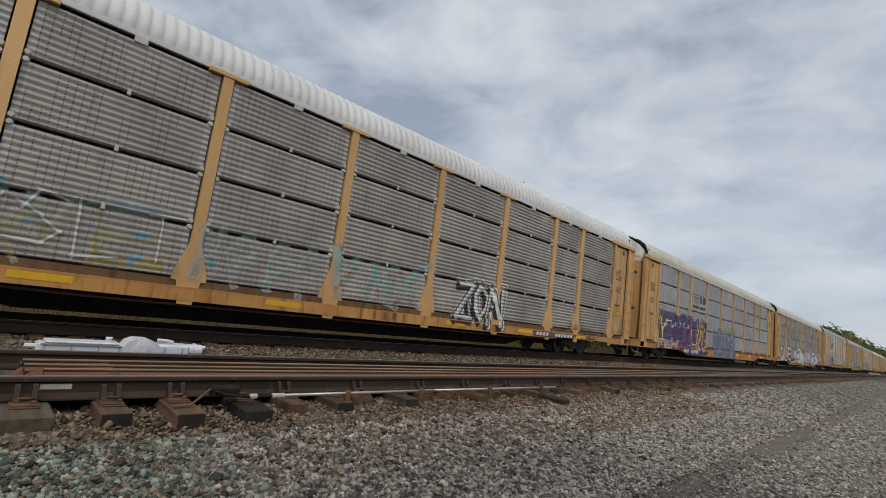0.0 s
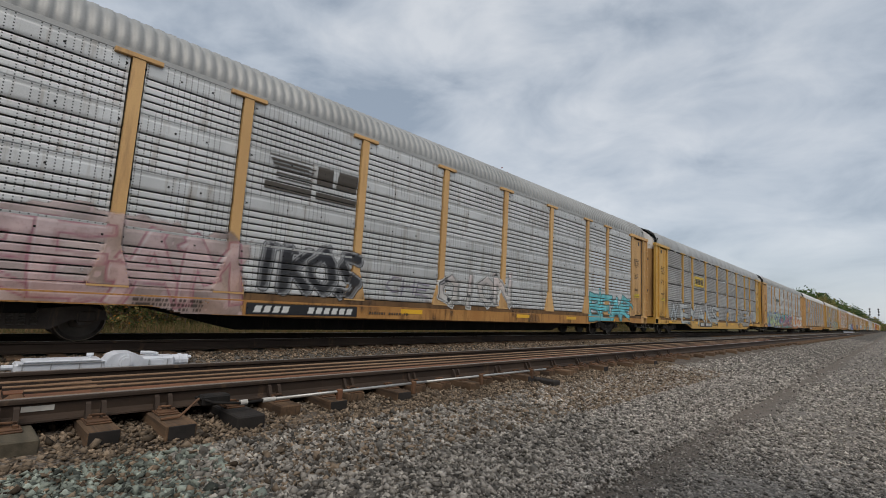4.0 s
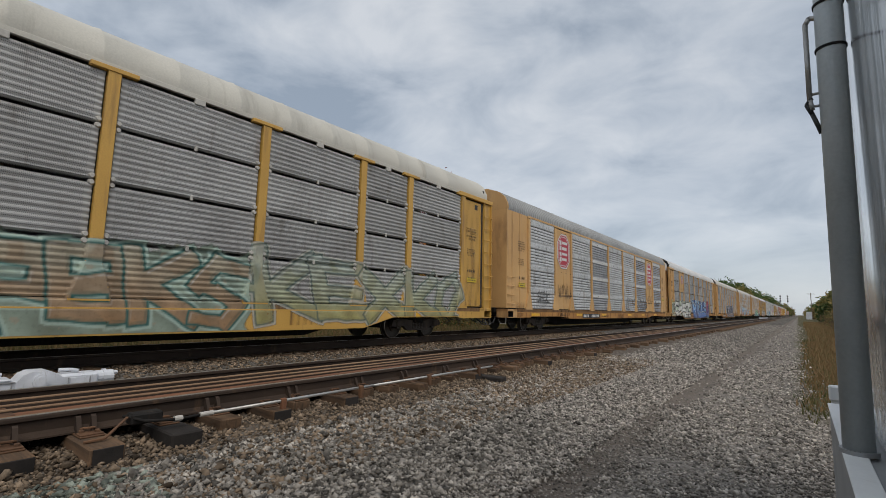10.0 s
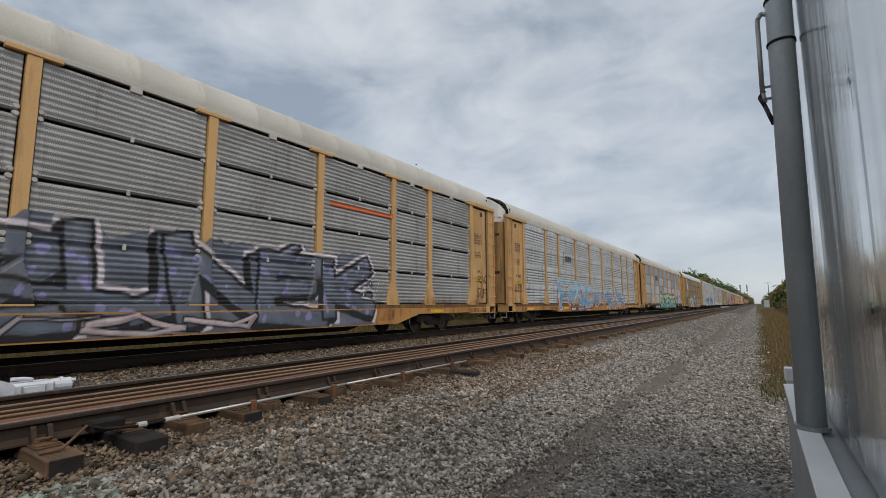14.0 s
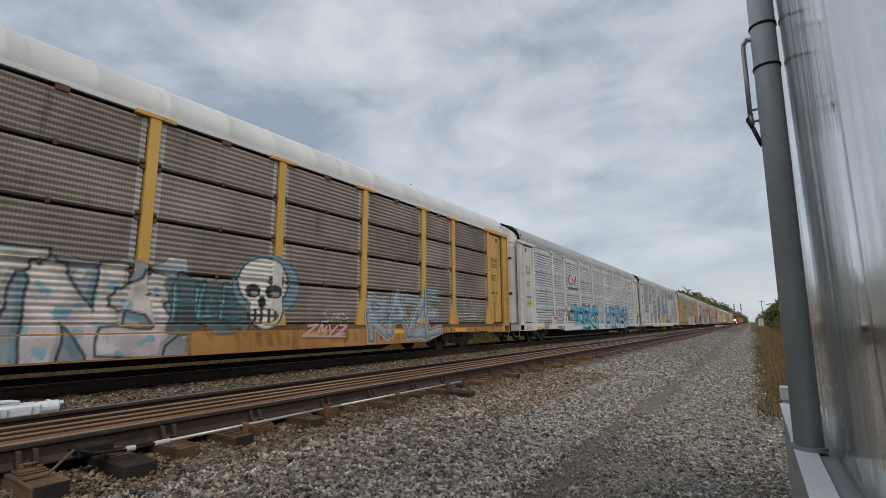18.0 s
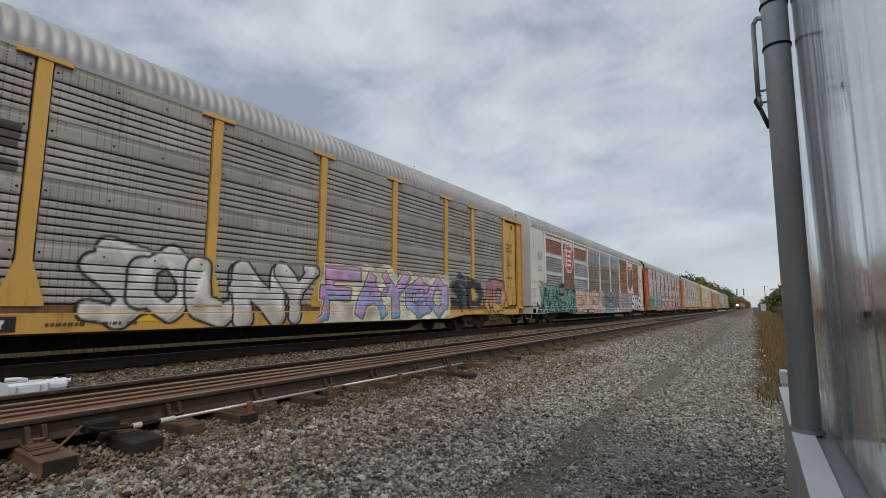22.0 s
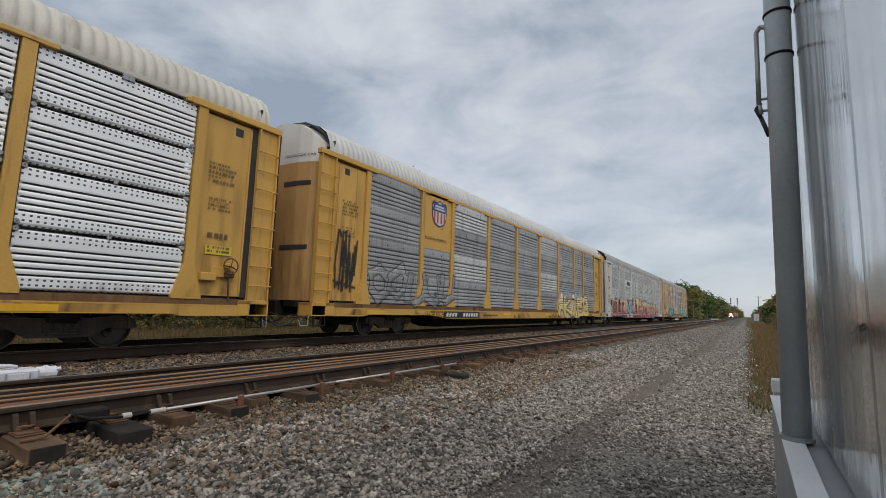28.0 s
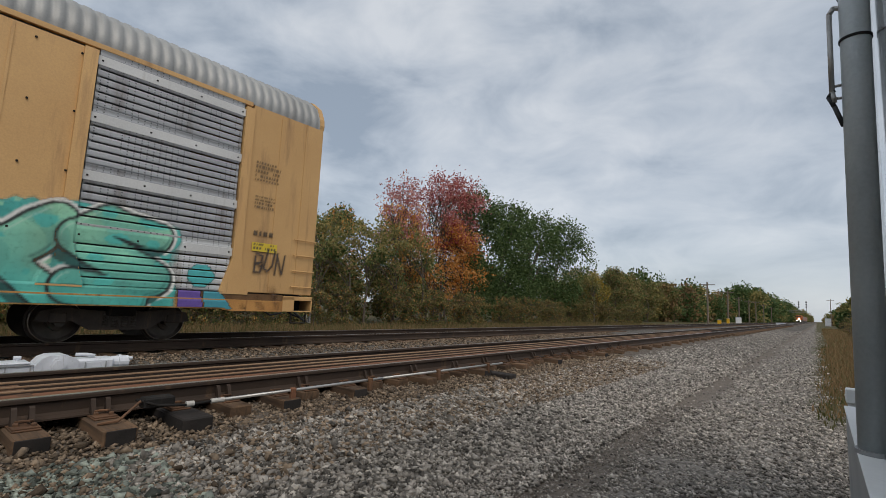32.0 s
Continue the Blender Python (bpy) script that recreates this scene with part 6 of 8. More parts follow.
def horse_mark(car, y, z, w, back=None):
    """Dark striped arrow emblem over one bar of lettering."""
    s = [] if back is None else [(box_of(y - 0.1, y + w + 0.1, z - 0.30, z + 0.75), back)]
    for i in range(6):
        s.append(([(y + 0.05 * i, z + 0.60 - 0.09 * i), (y + w * 0.42, z + 0.60 - 0.09 * i), (y + w * 0.50, z + 0.56 - 0.09 * i), (y + 0.05 * i + 0.05, z + 0.56 - 0.09 * i)], INK))
    s += [(box_of(y + w * 0.52, y + w * 0.70, z + 0.18, z + 0.58), INK), ([(y + w * 0.74, z + 0.18), (y + w * 0.98, z + 0.18), (y + w, z + 0.58), (y + w * 0.76, z + 0.58)], INK), (box_of(y, y + w * 0.46, z - 0.16, z + 0.02), INK), (box_of(y + w * 0.52, y + w, z - 0.16, z + 0.02), INK)]
    emblem(car, "dark striped railway emblem over lettering bars", y - 0.1, y + w + 0.1, z - 0.30, z + 0.75, s)


def shield_mark(car, y, z, w, h):
    st = [(shield(y, z, w, h), (0.02, 0.05, 0.20)), (shield(y, z, w * 0.9, h * 0.9), PALE)]
    for i in range(4):
        st.append((box_of(y - w * 0.38 + i * w * 0.22, y - w * 0.27 + i * w * 0.22, z - h * 0.36, z + h * 0.05), (0.45, 0.05, 0.04)))
    st += [(box_of(y - w * 0.42, y + w * 0.42, z + h * 0.06, z + h * 0.36), (0.02, 0.05, 0.22)), (box_of(y - w * 0.3, y + w * 0.3, z + h * 0.23, z + h * 0.30), PALE), (box_of(y - w * 0.33, y + w * 0.33, z + h * 0.12, z + h * 0.19), PALE)]
    emblem(car, "blue, white and red striped shield emblem", y - w * 0.55, y + w * 0.55, z - h * 0.55, z + h * 0.55, st)


def octagon_mark(car, y, z, w, h):
    s = [(octagon(y, z, w, h), WHT), (octagon(y, z, w * 0.92, h * 0.92), (0.40, 0.03, 0.05)), (octagon(y, z, w * 0.84, h * 0.85), WHT), (octagon(y, z, w * 0.80, h * 0.82), (0.42, 0.03, 0.05))]
    for i in range(4):
        s.append((box_of(y - w * 0.33, y - w * 0.17, z + h * (0.18 - 0.16 * i), z + h * (0.30 - 0.16 * i)), WHT))
        s.append((box_of(y - w * 0.13, y + w * (0.30 - 0.06 * (i % 2)), z + h * (0.20 - 0.16 * i), z + h * (0.28 - 0.16 * i)), WHT))
    emblem(car, "red eight-sided emblem with white border and bars", y - w * 0.55, y + w * 0.55, z - h * 0.55, z + h * 0.55, s)


def bracket_mark(car, y, z, w):
    s = [(box_of(y, y + 0.05, z, z + w * 0.42), INK), (box_of(y, y + 0.14, z, z + 0.05), INK), (box_of(y, y + 0.14, z + w * 0.37, z + w * 0.42), INK), (box_of(y + w - 0.05, y + w, z, z + w * 0.42), INK), (box_of(y + w - 0.14, y + w, z, z + 0.05), INK), (box_of(y + w - 0.14, y + w, z + w * 0.37, z + w * 0.42), INK)]
    for i in range(3):
        s.append((box_of(y + w * (0.2 + 0.21 * i), y + w * (0.37 + 0.21 * i), z + w * 0.12, z + w * 0.32), INK))
    emblem(car, "dark bracketed railway emblem", y - 0.05, y + w + 0.05, z - 0.05, z + w * 0.5, s)


def written(car, words, y, z, size, ink=None):
    """Stencilled words on a car's side, starting at y, with their foot at z."""
    me = text_mesh(words, size, BLACK_PAINT)
    n = len(me.vertices)
    at = np.zeros(3 * n)
    me.vertices.foreach_get("co", at)
    at = at.reshape(-1, 3)
    Y, Z = y + at[:, 0], z + at[:, 1]
    me.vertices.foreach_set("co", np.stack([np.full(n, face_x(car, Y, Z).max() + 0.016), Y, Z], 1).ravel())
    part("stencil", me, car["ob"], "dark stencilled words")


def slogan(car, y0, y1, z, size):
    written(car, "BUILDING AMERICA", y0, z, size)


def skull(car, y, z0, z1):
    """A painted skull: round crown, dark sockets, nose and a row of teeth."""
    h = z1 - z0

    def colour(Y, Z):
        c = np.zeros(Y.shape + (4,))
        u, v = (Y - y) / (h * 0.42), (Z - z0) / h
        def oval(a, b, p, q):
            return 1 - np.hypot((u - a) / p, (v - b) / q)
        crown = np.maximum(oval(0, 0.66, 0.98, 0.35), oval(0.1, 0.30, 0.62, 0.30))
        c = over(c, (0.16, 0.24, 0.27), (np.maximum(oval(0.15, 0.62, 1.25, 0.42), crown) + 0.10) * 12)
        c = over(c, BLK, (crown + 0.07) * 16)
        bone = np.array((0.62, 0.60, 0.54)) * (1 - 0.30 * np.clip(u, 0, 1))[..., None] * (1 + 0.10 * blotch(Y, Z, 5, 0.4))[..., None]
        c = over(c, np.clip(bone, 0, 0.9), crown * 16)
        for a, p in ((-0.42, 0.30), (0.36, 0.33)):
            c = over(c, (0.02, 0.02, 0.022), oval(a, 0.53, p, 0.105) * 10)
            c = over(c, (0.26, 0.26, 0.24), oval(a + 0.05, 0.50, p * 0.45, 0.04) * 8)
        c = over(c, BLK, oval(-0.06, 0.38, 0.16, 0.09) * 8)
        mouth = np.clip(oval(0.0, 0.19, 0.60, 0.115) * 10, 0, 1)
        c = over(c, (0.02, 0.02, 0.02), mouth)
        tooth = np.clip(np.sin(u * 26) * 3 + 1.2, 0, 1) * np.clip((np.abs(v - 0.19) - 0.012) * 80, 0, 1) * np.clip(oval(0.0, 0.19, 0.56, 0.10) * 8, 0, 1)
        c = over(c, (0.60, 0.58, 0.50), tooth)
        c = over(c, (0.10, 0.10, 0.10), np.clip((0.03 - np.abs(u + 0.75 - 0.25 * v)) * 40, 0, 1) * np.clip(oval(-0.6, 0.4, 0.5, 0.2) * 6, 0, 1))
        return c
    sprayed(car, "graffiti", "large pale painted skull with dark sockets and teeth", y - h * 0.6, y + h * 0.62, z0 - 0.08, z1 + 0.1, colour)


def stripe(car, y0, y1, z, col=(0.50, 0.06, 0.02)):
    emblem(car, "red warning stripe", y0, y1, z - 0.05, z + 0.15, [(box_of(y0, y1, z, z + 0.12), col)])


def build_train():
    D = {}
    std = "corrugated"
    # 0
    c = autorack(0, "covered car carrier with grey corrugated sides, yellow posts and pastel graffiti", Y1, PANEL_DUSTY, std, ROOF_WHITE, True, deep=False)
    common_marks(c, 20.2, 10, (0.10, 0.07, 0.05))
    piece(c, "faded pastel graffiti letters", "XN1E", 11, 4.6, 8.9, 0.95, 2.05, (0.34, 0.40, 0.42), (0.48, 0.36, 0.05), PALE, fade=0.5, edge=0.02, spots=SKYB)
    tag(c, 16, 5.2, 9.2, 1.0, 2.05, PALE, word="NVSLT", weight=0.03)
    piece(c, "faded white and turquoise graffiti", "1333", 12, 9.3, 12.0, 0.75, 2.1, (0.36, 0.46, 0.46), (0.40, 0.36, 0.28), PALE, fade=0.5, edge=0.03, spots=(0.10, 0.42, 0.42))
    piece(c, "faded mint and coral graffiti", "24X", 13, 12.0, 14.9, 0.85, 2.05, (0.22, 0.50, 0.46), (0.40, 0.40, 0.36), PALE, fade=0.55, edge=0.03, spots=(0.45, 0.18, 0.12))
    piece(c, "white block graffiti with black outline", "ZON", 14, 16.3, 18.35, 0.72, 2.0, (0.66, 0.66, 0.62), (0.60, 0.60, 0.56), BLK, halo=WHT, edge=0.05, shade=BLK)
    tag(c, 15, 19.3, 20.8, 0.95, 2.2, PALE, word="OI", weight=0.02)
    # 1
    c = autorack(1, "covered car carrier with perforated grey sides and purple graffiti", Y1, PANEL_PERF, "fine", ROOF_CREAM, True)
    common_marks(c, 5.65, 20, (0.05, 0.03, 0.08))
    dusk = (0.055, 0.045, 0.13)
    piece(c, "dark purple and crimson graffiti cloud", "ELAM", 21, 2.1, 9.3, 0.60, 2.35, (0.06, 0.04, 0.10), (0.16, 0.02, 0.035), dusk, halo=(0.10, 0.08, 0.26), cloud=dusk, spots=(0.13, 0.10, 0.30), weight=0.14)
    piece(c, "crimson and white spiked graffiti letters", "LA", 26, 6.9, 9.1, 0.62, 2.35, (0.30, 0.03, 0.04), (0.34, 0.03, 0.03), (0.68, 0.68, 0.66), halo=(0.05, 0.04, 0.09), weight=0.13, edge=0.05, jag=0.5)
    piece(c, "white outlined graffiti letters low on the panel", "TEM", 27, 1.7, 4.9, 0.62, 1.15, (0.30, 0.05, 0.04), (0.34, 0.10, 0.04), (0.66, 0.66, 0.64), weight=0.12, edge=0.045, jag=0.6)
    tag(c, 23, 2.15, 3.1, 1.0, 2.35, (0.70, 0.66, 0.30), word="Y", weight=0.06)
    tag(c, 24, 2.7, 4.3, 1.75, 2.1, (0.68, 0.68, 0.66), word="TV", weight=0.04)
    tag(c, 28, 4.9, 6.0, 1.75, 2.1, (0.66, 0.66, 0.64), word="M", weight=0.035)
    tag(c, 25, 7.7, 9.3, 0.75, 2.75, (0.66, 0.64, 0.06), weight=0.03, loops=3)
    tag(c, 29, 1.7, 2.6, 0.75, 2.8, (0.62, 0.60, 0.08), weight=0.03, loops=2)
    piece(c, "blue, pink and green graffiti", "3EKA2", 22, 11.0, 15.6, 0.48, 2.05, (0.33, 0.20, 0.30), (0.03, 0.14, 0.32), (0.14, 0.10, 0.22), cloud=(0.16, 0.24, 0.27), spots=MINT, fade=0.85, jag=0.5)
    tag(c, 30, 12.9, 15.4, 2.0, 2.45, (0.40, 0.44, 0.10), word="ACKER", weight=0.03)
    horse_mark(c, 6.95, 3.25, 2.25, (0.36, 0.37, 0.37))
    # 2
    c = autorack(2, "covered car carrier with grey corrugated sides and white graffiti", Y1, PANEL_SLATE, std, ROOF_CREAM, False)
    common_marks(c, 6.9, 30)
    piece(c, "white and black graffiti letters", "ZULIE", 31, 2.0, 6.9, 0.62, 1.95, (0.66, 0.66, 0.63), (0.58, 0.57, 0.53), BLK, shade=(0.03, 0.025, 0.025), weight=0.14, edge=0.05)
    tag(c, 32, 7.2, 8.9, 0.95, 1.35, WHT, word="HEEZY")
    piece(c, "black and white graffiti letters with red shadow", "MEEB", 36, 8.8, 11.2, 0.45, 1.85, (0.64, 0.64, 0.60), (0.50, 0.50, 0.48), BLK, shade=(0.20, 0.05, 0.04), weight=0.15)
    piece(c, "white and mint graffiti with a black block shadow", "EKW", 33, 10.9, 14.1, 0.42, 2.0, (0.62, 0.66, 0.60), (0.46, 0.62, 0.54), BLK, edge=0.065, shade=(0.012, 0.012, 0.012), cloud=(0.24, 0.10, 0.09), spots=(0.30, 0.58, 0.50), weight=0.18)
    piece(c, "white arrow letter with black shadow", "AK", 37, 14.0, 15.5, 0.42, 1.8, (0.62, 0.64, 0.60), (0.60, 0.60, 0.56), BLK, edge=0.06, shade=BLK, weight=0.14)
    piece(c, "pale lilac and grey block graffiti", "ZEROS", 34, 15.4, 19.7, 0.80, 1.78, (0.52, 0.50, 0.58), (0.38, 0.38, 0.44), (0.05, 0.05, 0.07), edge=0.025, cloud=(0.46, 0.45, 0.44), weight=0.17, jag=0.1)
    tag(c, 38, 14.9, 18.6, 0.45, 0.75, (0.16, 0.10, 0.24), word="SUKE", weight=0.03)
    piece(c, "white and teal graffiti letters", "RUNE", 35, 20.0, 24.5, 0.42, 1.95, (0.64, 0.66, 0.64), (0.55, 0.60, 0.56), BLK, edge=0.06, shade=BLK, weight=0.16)
    tag(c, 39, 18.3, 19.9, 1.62, 1.95, BLK, word="SWAT", weight=0.02)
    stripe(c, 18.3, 20.8, 3.50, (0.55, 0.13, 0.04))
    # 3
    c = autorack(3, "covered car carrier with pale louvred steel sides and pink graffiti", Y1, PANEL_LIGHT, "louvred", ROOF_GREY, True)
    common_marks(c, 7.0, 40)
    piece(c, "large faded pink outlined graffiti", "DREAM", 41, 1.6, 6.7, 0.62, 2.0, (0.54, 0.40, 0.40), (0.52, 0.35, 0.33), (0.32, 0.11, 0.15), cloud=(0.44, 0.34, 0.32), fade=0.75, weight=0.12, edge=0.03, jag=0.15)
    piece(c, "black bubble graffiti with pale outlines", "IKOS", 42, 6.9, 9.5, 0.98, 2.0, (0.015, 0.015, 0.02), (0.02, 0.02, 0.022), (0.45, 0.46, 0.47), halo=BLK, weight=0.20, edge=0.018)
    piece(c, "black and pink bubble graffiti", "OION", 43, 12.3, 15.6, 0.95, 1.95, (0.56, 0.48, 0.46), PALE, BLK, halo=WHT, spots=BLK, weight=0.12, edge=0.03)
    piece(c, "turquoise graffiti letters", "BEAR", 44, 21.2, 25.3, 0.62, 1.85, (0.16, 0.55, 0.58), (0.10, 0.42, 0.48), (0.04, 0.16, 0.18))
    horse_mark(c, 7.0, 3.25, 2.25)
    tag(c, 45, 10.3, 11.8, 1.15, 1.6, (0.30, 0.26, 0.34), word="CHE")
    # 4
    c = autorack(4, "yellow covered car carrier with grey corrugated sides", Y2, PANEL_DARK, std, ROOF_GREY, False)
    common_marks(c, 8.0, 50)
    emblem(c, "yellow plate with lettering bars", 7.0, 9.0, 3.05, 3.7, [(box_of(7.0, 9.0, 3.05, 3.7), (0.60, 0.42, 0.03)), (box_of(7.2, 7.7, 3.2, 3.55), INK), (box_of(7.8, 8.3, 3.2, 3.55), INK), (box_of(8.4, 8.85, 3.2, 3.55), INK)])
    piece(c, "white and blue-grey graffiti with black outlines", "1E2ANS", 51, 2.4, 12.5, 0.6, 2.0, (0.55, 0.56, 0.56), (0.35, 0.42, 0.45), BLK, fade=0.9)
    piece(c, "pale graffiti letters", "31RE4", 52, 14.0, 24.0, 0.6, 1.9, (0.45, 0.46, 0.46), (0.33, 0.36, 0.38), (0.06, 0.06, 0.07), fade=0.75)
    # 5
    c = autorack(5, "covered car carrier with pale louvred sides and magenta graffiti", Y1, PANEL_LIGHT, "louvred", ROOF_GREY, True)
    common_marks(c, 6.7, 60)
    emblem(c, "dark green lettering bars of a railway name", 6.6, 9.3, 3.2, 3.9, [(box_of(6.75 + 0.3 * i, 6.97 + 0.3 * i, 3.38, 3.62 + (0.16 if i == 0 else 0)), (0.02, 0.06, 0.05)) for i in range(8)])
    piece(c, "blue, lime and maroon graffiti", "1WASX", 61, 1.9, 9.2, 0.6, 2.05, (0.36, 0.50, 0.40), (0.42, 0.52, 0.14), (0.05, 0.05, 0.10), cloud=(0.06, 0.14, 0.36), spots=(0.30, 0.08, 0.08), halo=(0.50, 0.52, 0.30))
    piece(c, "magenta and teal graffiti with white outlines", "ALENCE", 62, 9.9, 17.5, 0.75, 2.05, (0.27, 0.055, 0.16), (0.12, 0.025, 0.08), (0.66, 0.66, 0.66), halo=(0.012, 0.012, 0.014), shade=(0.012, 0.012, 0.014), cloud=(0.03, 0.30, 0.27), spots=(0.58, 0.30, 0.06), weight=0.145, edge=0.035)
    piece(c, "white graffiti on an orange cloud", "SUKES", 63, 18.3, 25.7, 0.66, 1.95, (0.64, 0.63, 0.60), (0.56, 0.55, 0.53), (0.04, 0.04, 0.04), cloud=(0.55, 0.20, 0.04), weight=0.15, edge=0.045)
    # 6
    c = autorack(6, "faded yellow covered car carrier with grey corrugated sides", Y1, PANEL_DARK, std, ROOF_WHITE, False, upper=(1,))
    common_marks(c, 5.9, 70)
    shield_mark(c, 5.65, 4.05, 0.9, 0.95)
    slogan(c, 4.8, 6.4, 3.10, 0.145)
    tag(c, 71, 12.55, 13.5, 1.55, 1.88, BLK, word="DEMOL")
    tag(c, 72, 13.6, 14.95, 1.32, 1.80, BLK, word="SIMER", weight=0.028)
    tag(c, 73, 12.5, 13.7, 1.10, 1.42, BLK, word="VINERI")
    tag(c, 74, 13.9, 14.95, 1.06, 1.36, BLK, word="MOTEL")
    # 7
    c = autorack(7, "yellow covered car carrier with grey corrugated sides and black scribbles", Y2, PANEL_DARK, std, ROOF_CREAM, False)
    common_marks(c, 8.1, 80)
    emblem(c, "yellow lettering plate with three dark bars", 7.2, 9.2, 2.85, 3.75, [(box_of(7.3, 7.85, 3.10, 3.62), YEL), (box_of(7.95, 8.5, 3.10, 3.62), YEL), (box_of(8.6, 9.15, 3.10, 3.62), YEL), (box_of(7.3, 9.15, 2.92, 3.04), YEL), (box_of(7.5, 7.85, 3.25, 3.47), GREY), (box_of(8.1, 8.4, 3.28, 3.36), GREY)])
    piece(c, "black-outlined silver graffiti", "DSER", 81, 2.0, 6.3, 0.85, 2.0, (0.33, 0.33, 0.34), (0.30, 0.30, 0.31), BLK, edge=0.06, weight=0.06, fade=0.95, jag=0.6)
    piece(c, "black spiked graffiti with ice-blue edges", "AK4NX", 82, 6.3, 12.9, 0.80, 2.05, (0.24, 0.28, 0.30), (0.22, 0.24, 0.26), BLK, edge=0.07, weight=0.07, jag=0.6)
    piece(c, "brown and green block graffiti with dark outlines", "APBKS", 83, 12.6, 17.8, 0.44, 1.85, (0.30, 0.27, 0.20), (0.30, 0.17, 0.08), (0.02, 0.10, 0.09), halo=(0.34, 0.44, 0.38), cloud=(0.24, 0.30, 0.24), weight=0.155, edge=0.045)
    piece(c, "pale green and white graffiti letters", "KEXKO", 84, 18.1, 25.7, 0.50, 2.0, (0.42, 0.47, 0.42), (0.36, 0.36, 0.14), (0.10, 0.15, 0.13), fade=0.7, halo=(0.48, 0.48, 0.42), weight=0.13, jag=0.5)
    # 8
    c = autorack(8, "yellow covered car carrier with flush ends and red emblems", Y1, PANEL_MID, "louvred", ROOF_GREY, True, box=True, solid=(1, 7), eave=Y1, bands=(3, 6, 8), mixed=lambda i, t: PANEL_LIGHT if i in (0, 2, 4, 5) else None)
    common_marks(c, 7.95, 90)
    octagon_mark(c, 5.55, 3.78, 1.5, 1.7)
    octagon_mark(c, 21.85, 3.78, 1.5, 1.7)
    for s, a, b, z0, z1 in ((91, 2.6, 3.9, 1.25, 1.75), (92, 4.9, 6.4, 1.5, 2.2), (93, 15.7, 16.7, 1.0, 1.9), (95, 21.0, 22.5, 1.5, 2.1), (96, 23.2, 24.8, 1.4, 1.8), (97, 17.0, 17.8, 1.4, 1.8)):
        tag(c, s, a, b, z0, z1, BLK, loops=4)
    piece(c, "black outlined graffiti letters", "SOOO", 94, 18.4, 20.8, 1.0, 1.95, (0.36, 0.37, 0.38), (0.34, 0.35, 0.36), BLK, weight=0.10, edge=0.035, fade=0.85)
    # 9
    c = autorack(9, "covered car carrier with grey corrugated sides and blue graffiti", Y1, PANEL_DARK, std, ROOF_WHITE, True, upper=(1,))
    common_marks(c, 6.9, 100)
    shield_mark(c, 5.72, 4.1, 0.82, 0.92)
    slogan(c, 4.85, 6.45, 3.17, 0.145)
    silver = (0.62, 0.62, 0.59)
    piece(c, "pale green spray cloud with a black claw", "1C", 103, 0.75, 2.4, 0.66, 1.95, (0.34, 0.35, 0.31), (0.30, 0.36, 0.26), (0.012, 0.012, 0.014), edge=0.06, cloud=(0.46, 0.47, 0.33), weight=0.15, jag=0.5)
    piece(c, "silver block graffiti with heavy black shadow and green cloud", "CHEZ", 101, 2.1, 9.3, 0.62, 1.92, silver, (0.58, 0.58, 0.54), (0.012, 0.014, 0.014), edge=0.06, shade=(0.012, 0.014, 0.014), cloud=(0.48, 0.54, 0.43), weight=0.18, jag=0.2)
    piece(c, "bright blue block graffiti with white and black edges", "WILLE", 102, 10.9, 20.2, 0.52, 2.15, (0.30, 0.55, 0.80), (0.015, 0.09, 0.38), BLK, edge=0.07, halo=(0.62, 0.64, 0.66), shade=(0.012, 0.03, 0.09), cloud=(0.015, 0.06, 0.22), spots=(0.55, 0.60, 0.64), weight=0.165, jag=0.16)
    piece(c, "red, green and blue graffiti end letter", "S", 109, 19.7, 21.6, 0.5, 2.15, (0.36, 0.05, 0.05), (0.05, 0.14, 0.34), BLK, halo=(0.04, 0.20, 0.13), edge=0.06, weight=0.2)
    for w, sd, za, zb in (("KB", 104, 1.72, 2.05), ("ONE", 106, 1.42, 1.70), ("RULES", 107, 1.05, 1.38)):
        tag(c, sd, 21.6, 22.3 + 0.1 * len(w), za, zb, (0.02, 0.06, 0.24), weight=0.028, word=w)
    tag(c, 105, 22.95, 24.3, 1.15, 1.6, (0.03, 0.03, 0.04), word="YESER", weight=0.02)
    # 10
    c = autorack(10, "covered car carrier with grey corrugated sides and slate-blue graffiti", Y1, PANEL_DARK, std, ROOF_CREAM, False)
    common_marks(c, 6.5, 110)
    piece(c, "slate-grey block graffiti with black and white outlines", "ZUNEK", 111, 11.3, 19.9, 0.48, 2.15, (0.155, 0.17, 0.21), (0.11, 0.13, 0.165), (0.012, 0.012, 0.014), halo=(0.62, 0.56, 0.59), shade=(0.012, 0.012, 0.014), cloud=(0.13, 0.145, 0.18), spots=(0.24, 0.23, 0.42), weight=0.165, edge=0.075, jag=0.3)
    piece(c, "pink and white spray blots", "1O2", 112, 11.2, 16.8, 0.40, 0.75, (0.58, 0.44, 0.46), (0.56, 0.48, 0.48), BLK, weight=0.16, jag=0.6)
    tag(c, 113, 19.6, 20.6, 1.0, 1.7, (0.5, 0.5, 0.5), loops=3, weight=0.025)
    stripe(c, 18.4, 20.8, 3.52, (0.55, 0.13, 0.04))
    for y0, w, sd in ((26.0, "RAO", 114), (25.9, "SUF", 115)):
        tag(c, sd, y0, y0 + 0.8, 1.2 if w == "SUF" else 1.75, 1.6 if w == "SUF" else 2.1, BLK, word=w, weight=0.02)
    # 11
    c = autorack(11, "covered car carrier with pale louvred sides and blue graffiti", Y1, PANEL_LIGHT, "louvred", ROOF_CREAM, False)
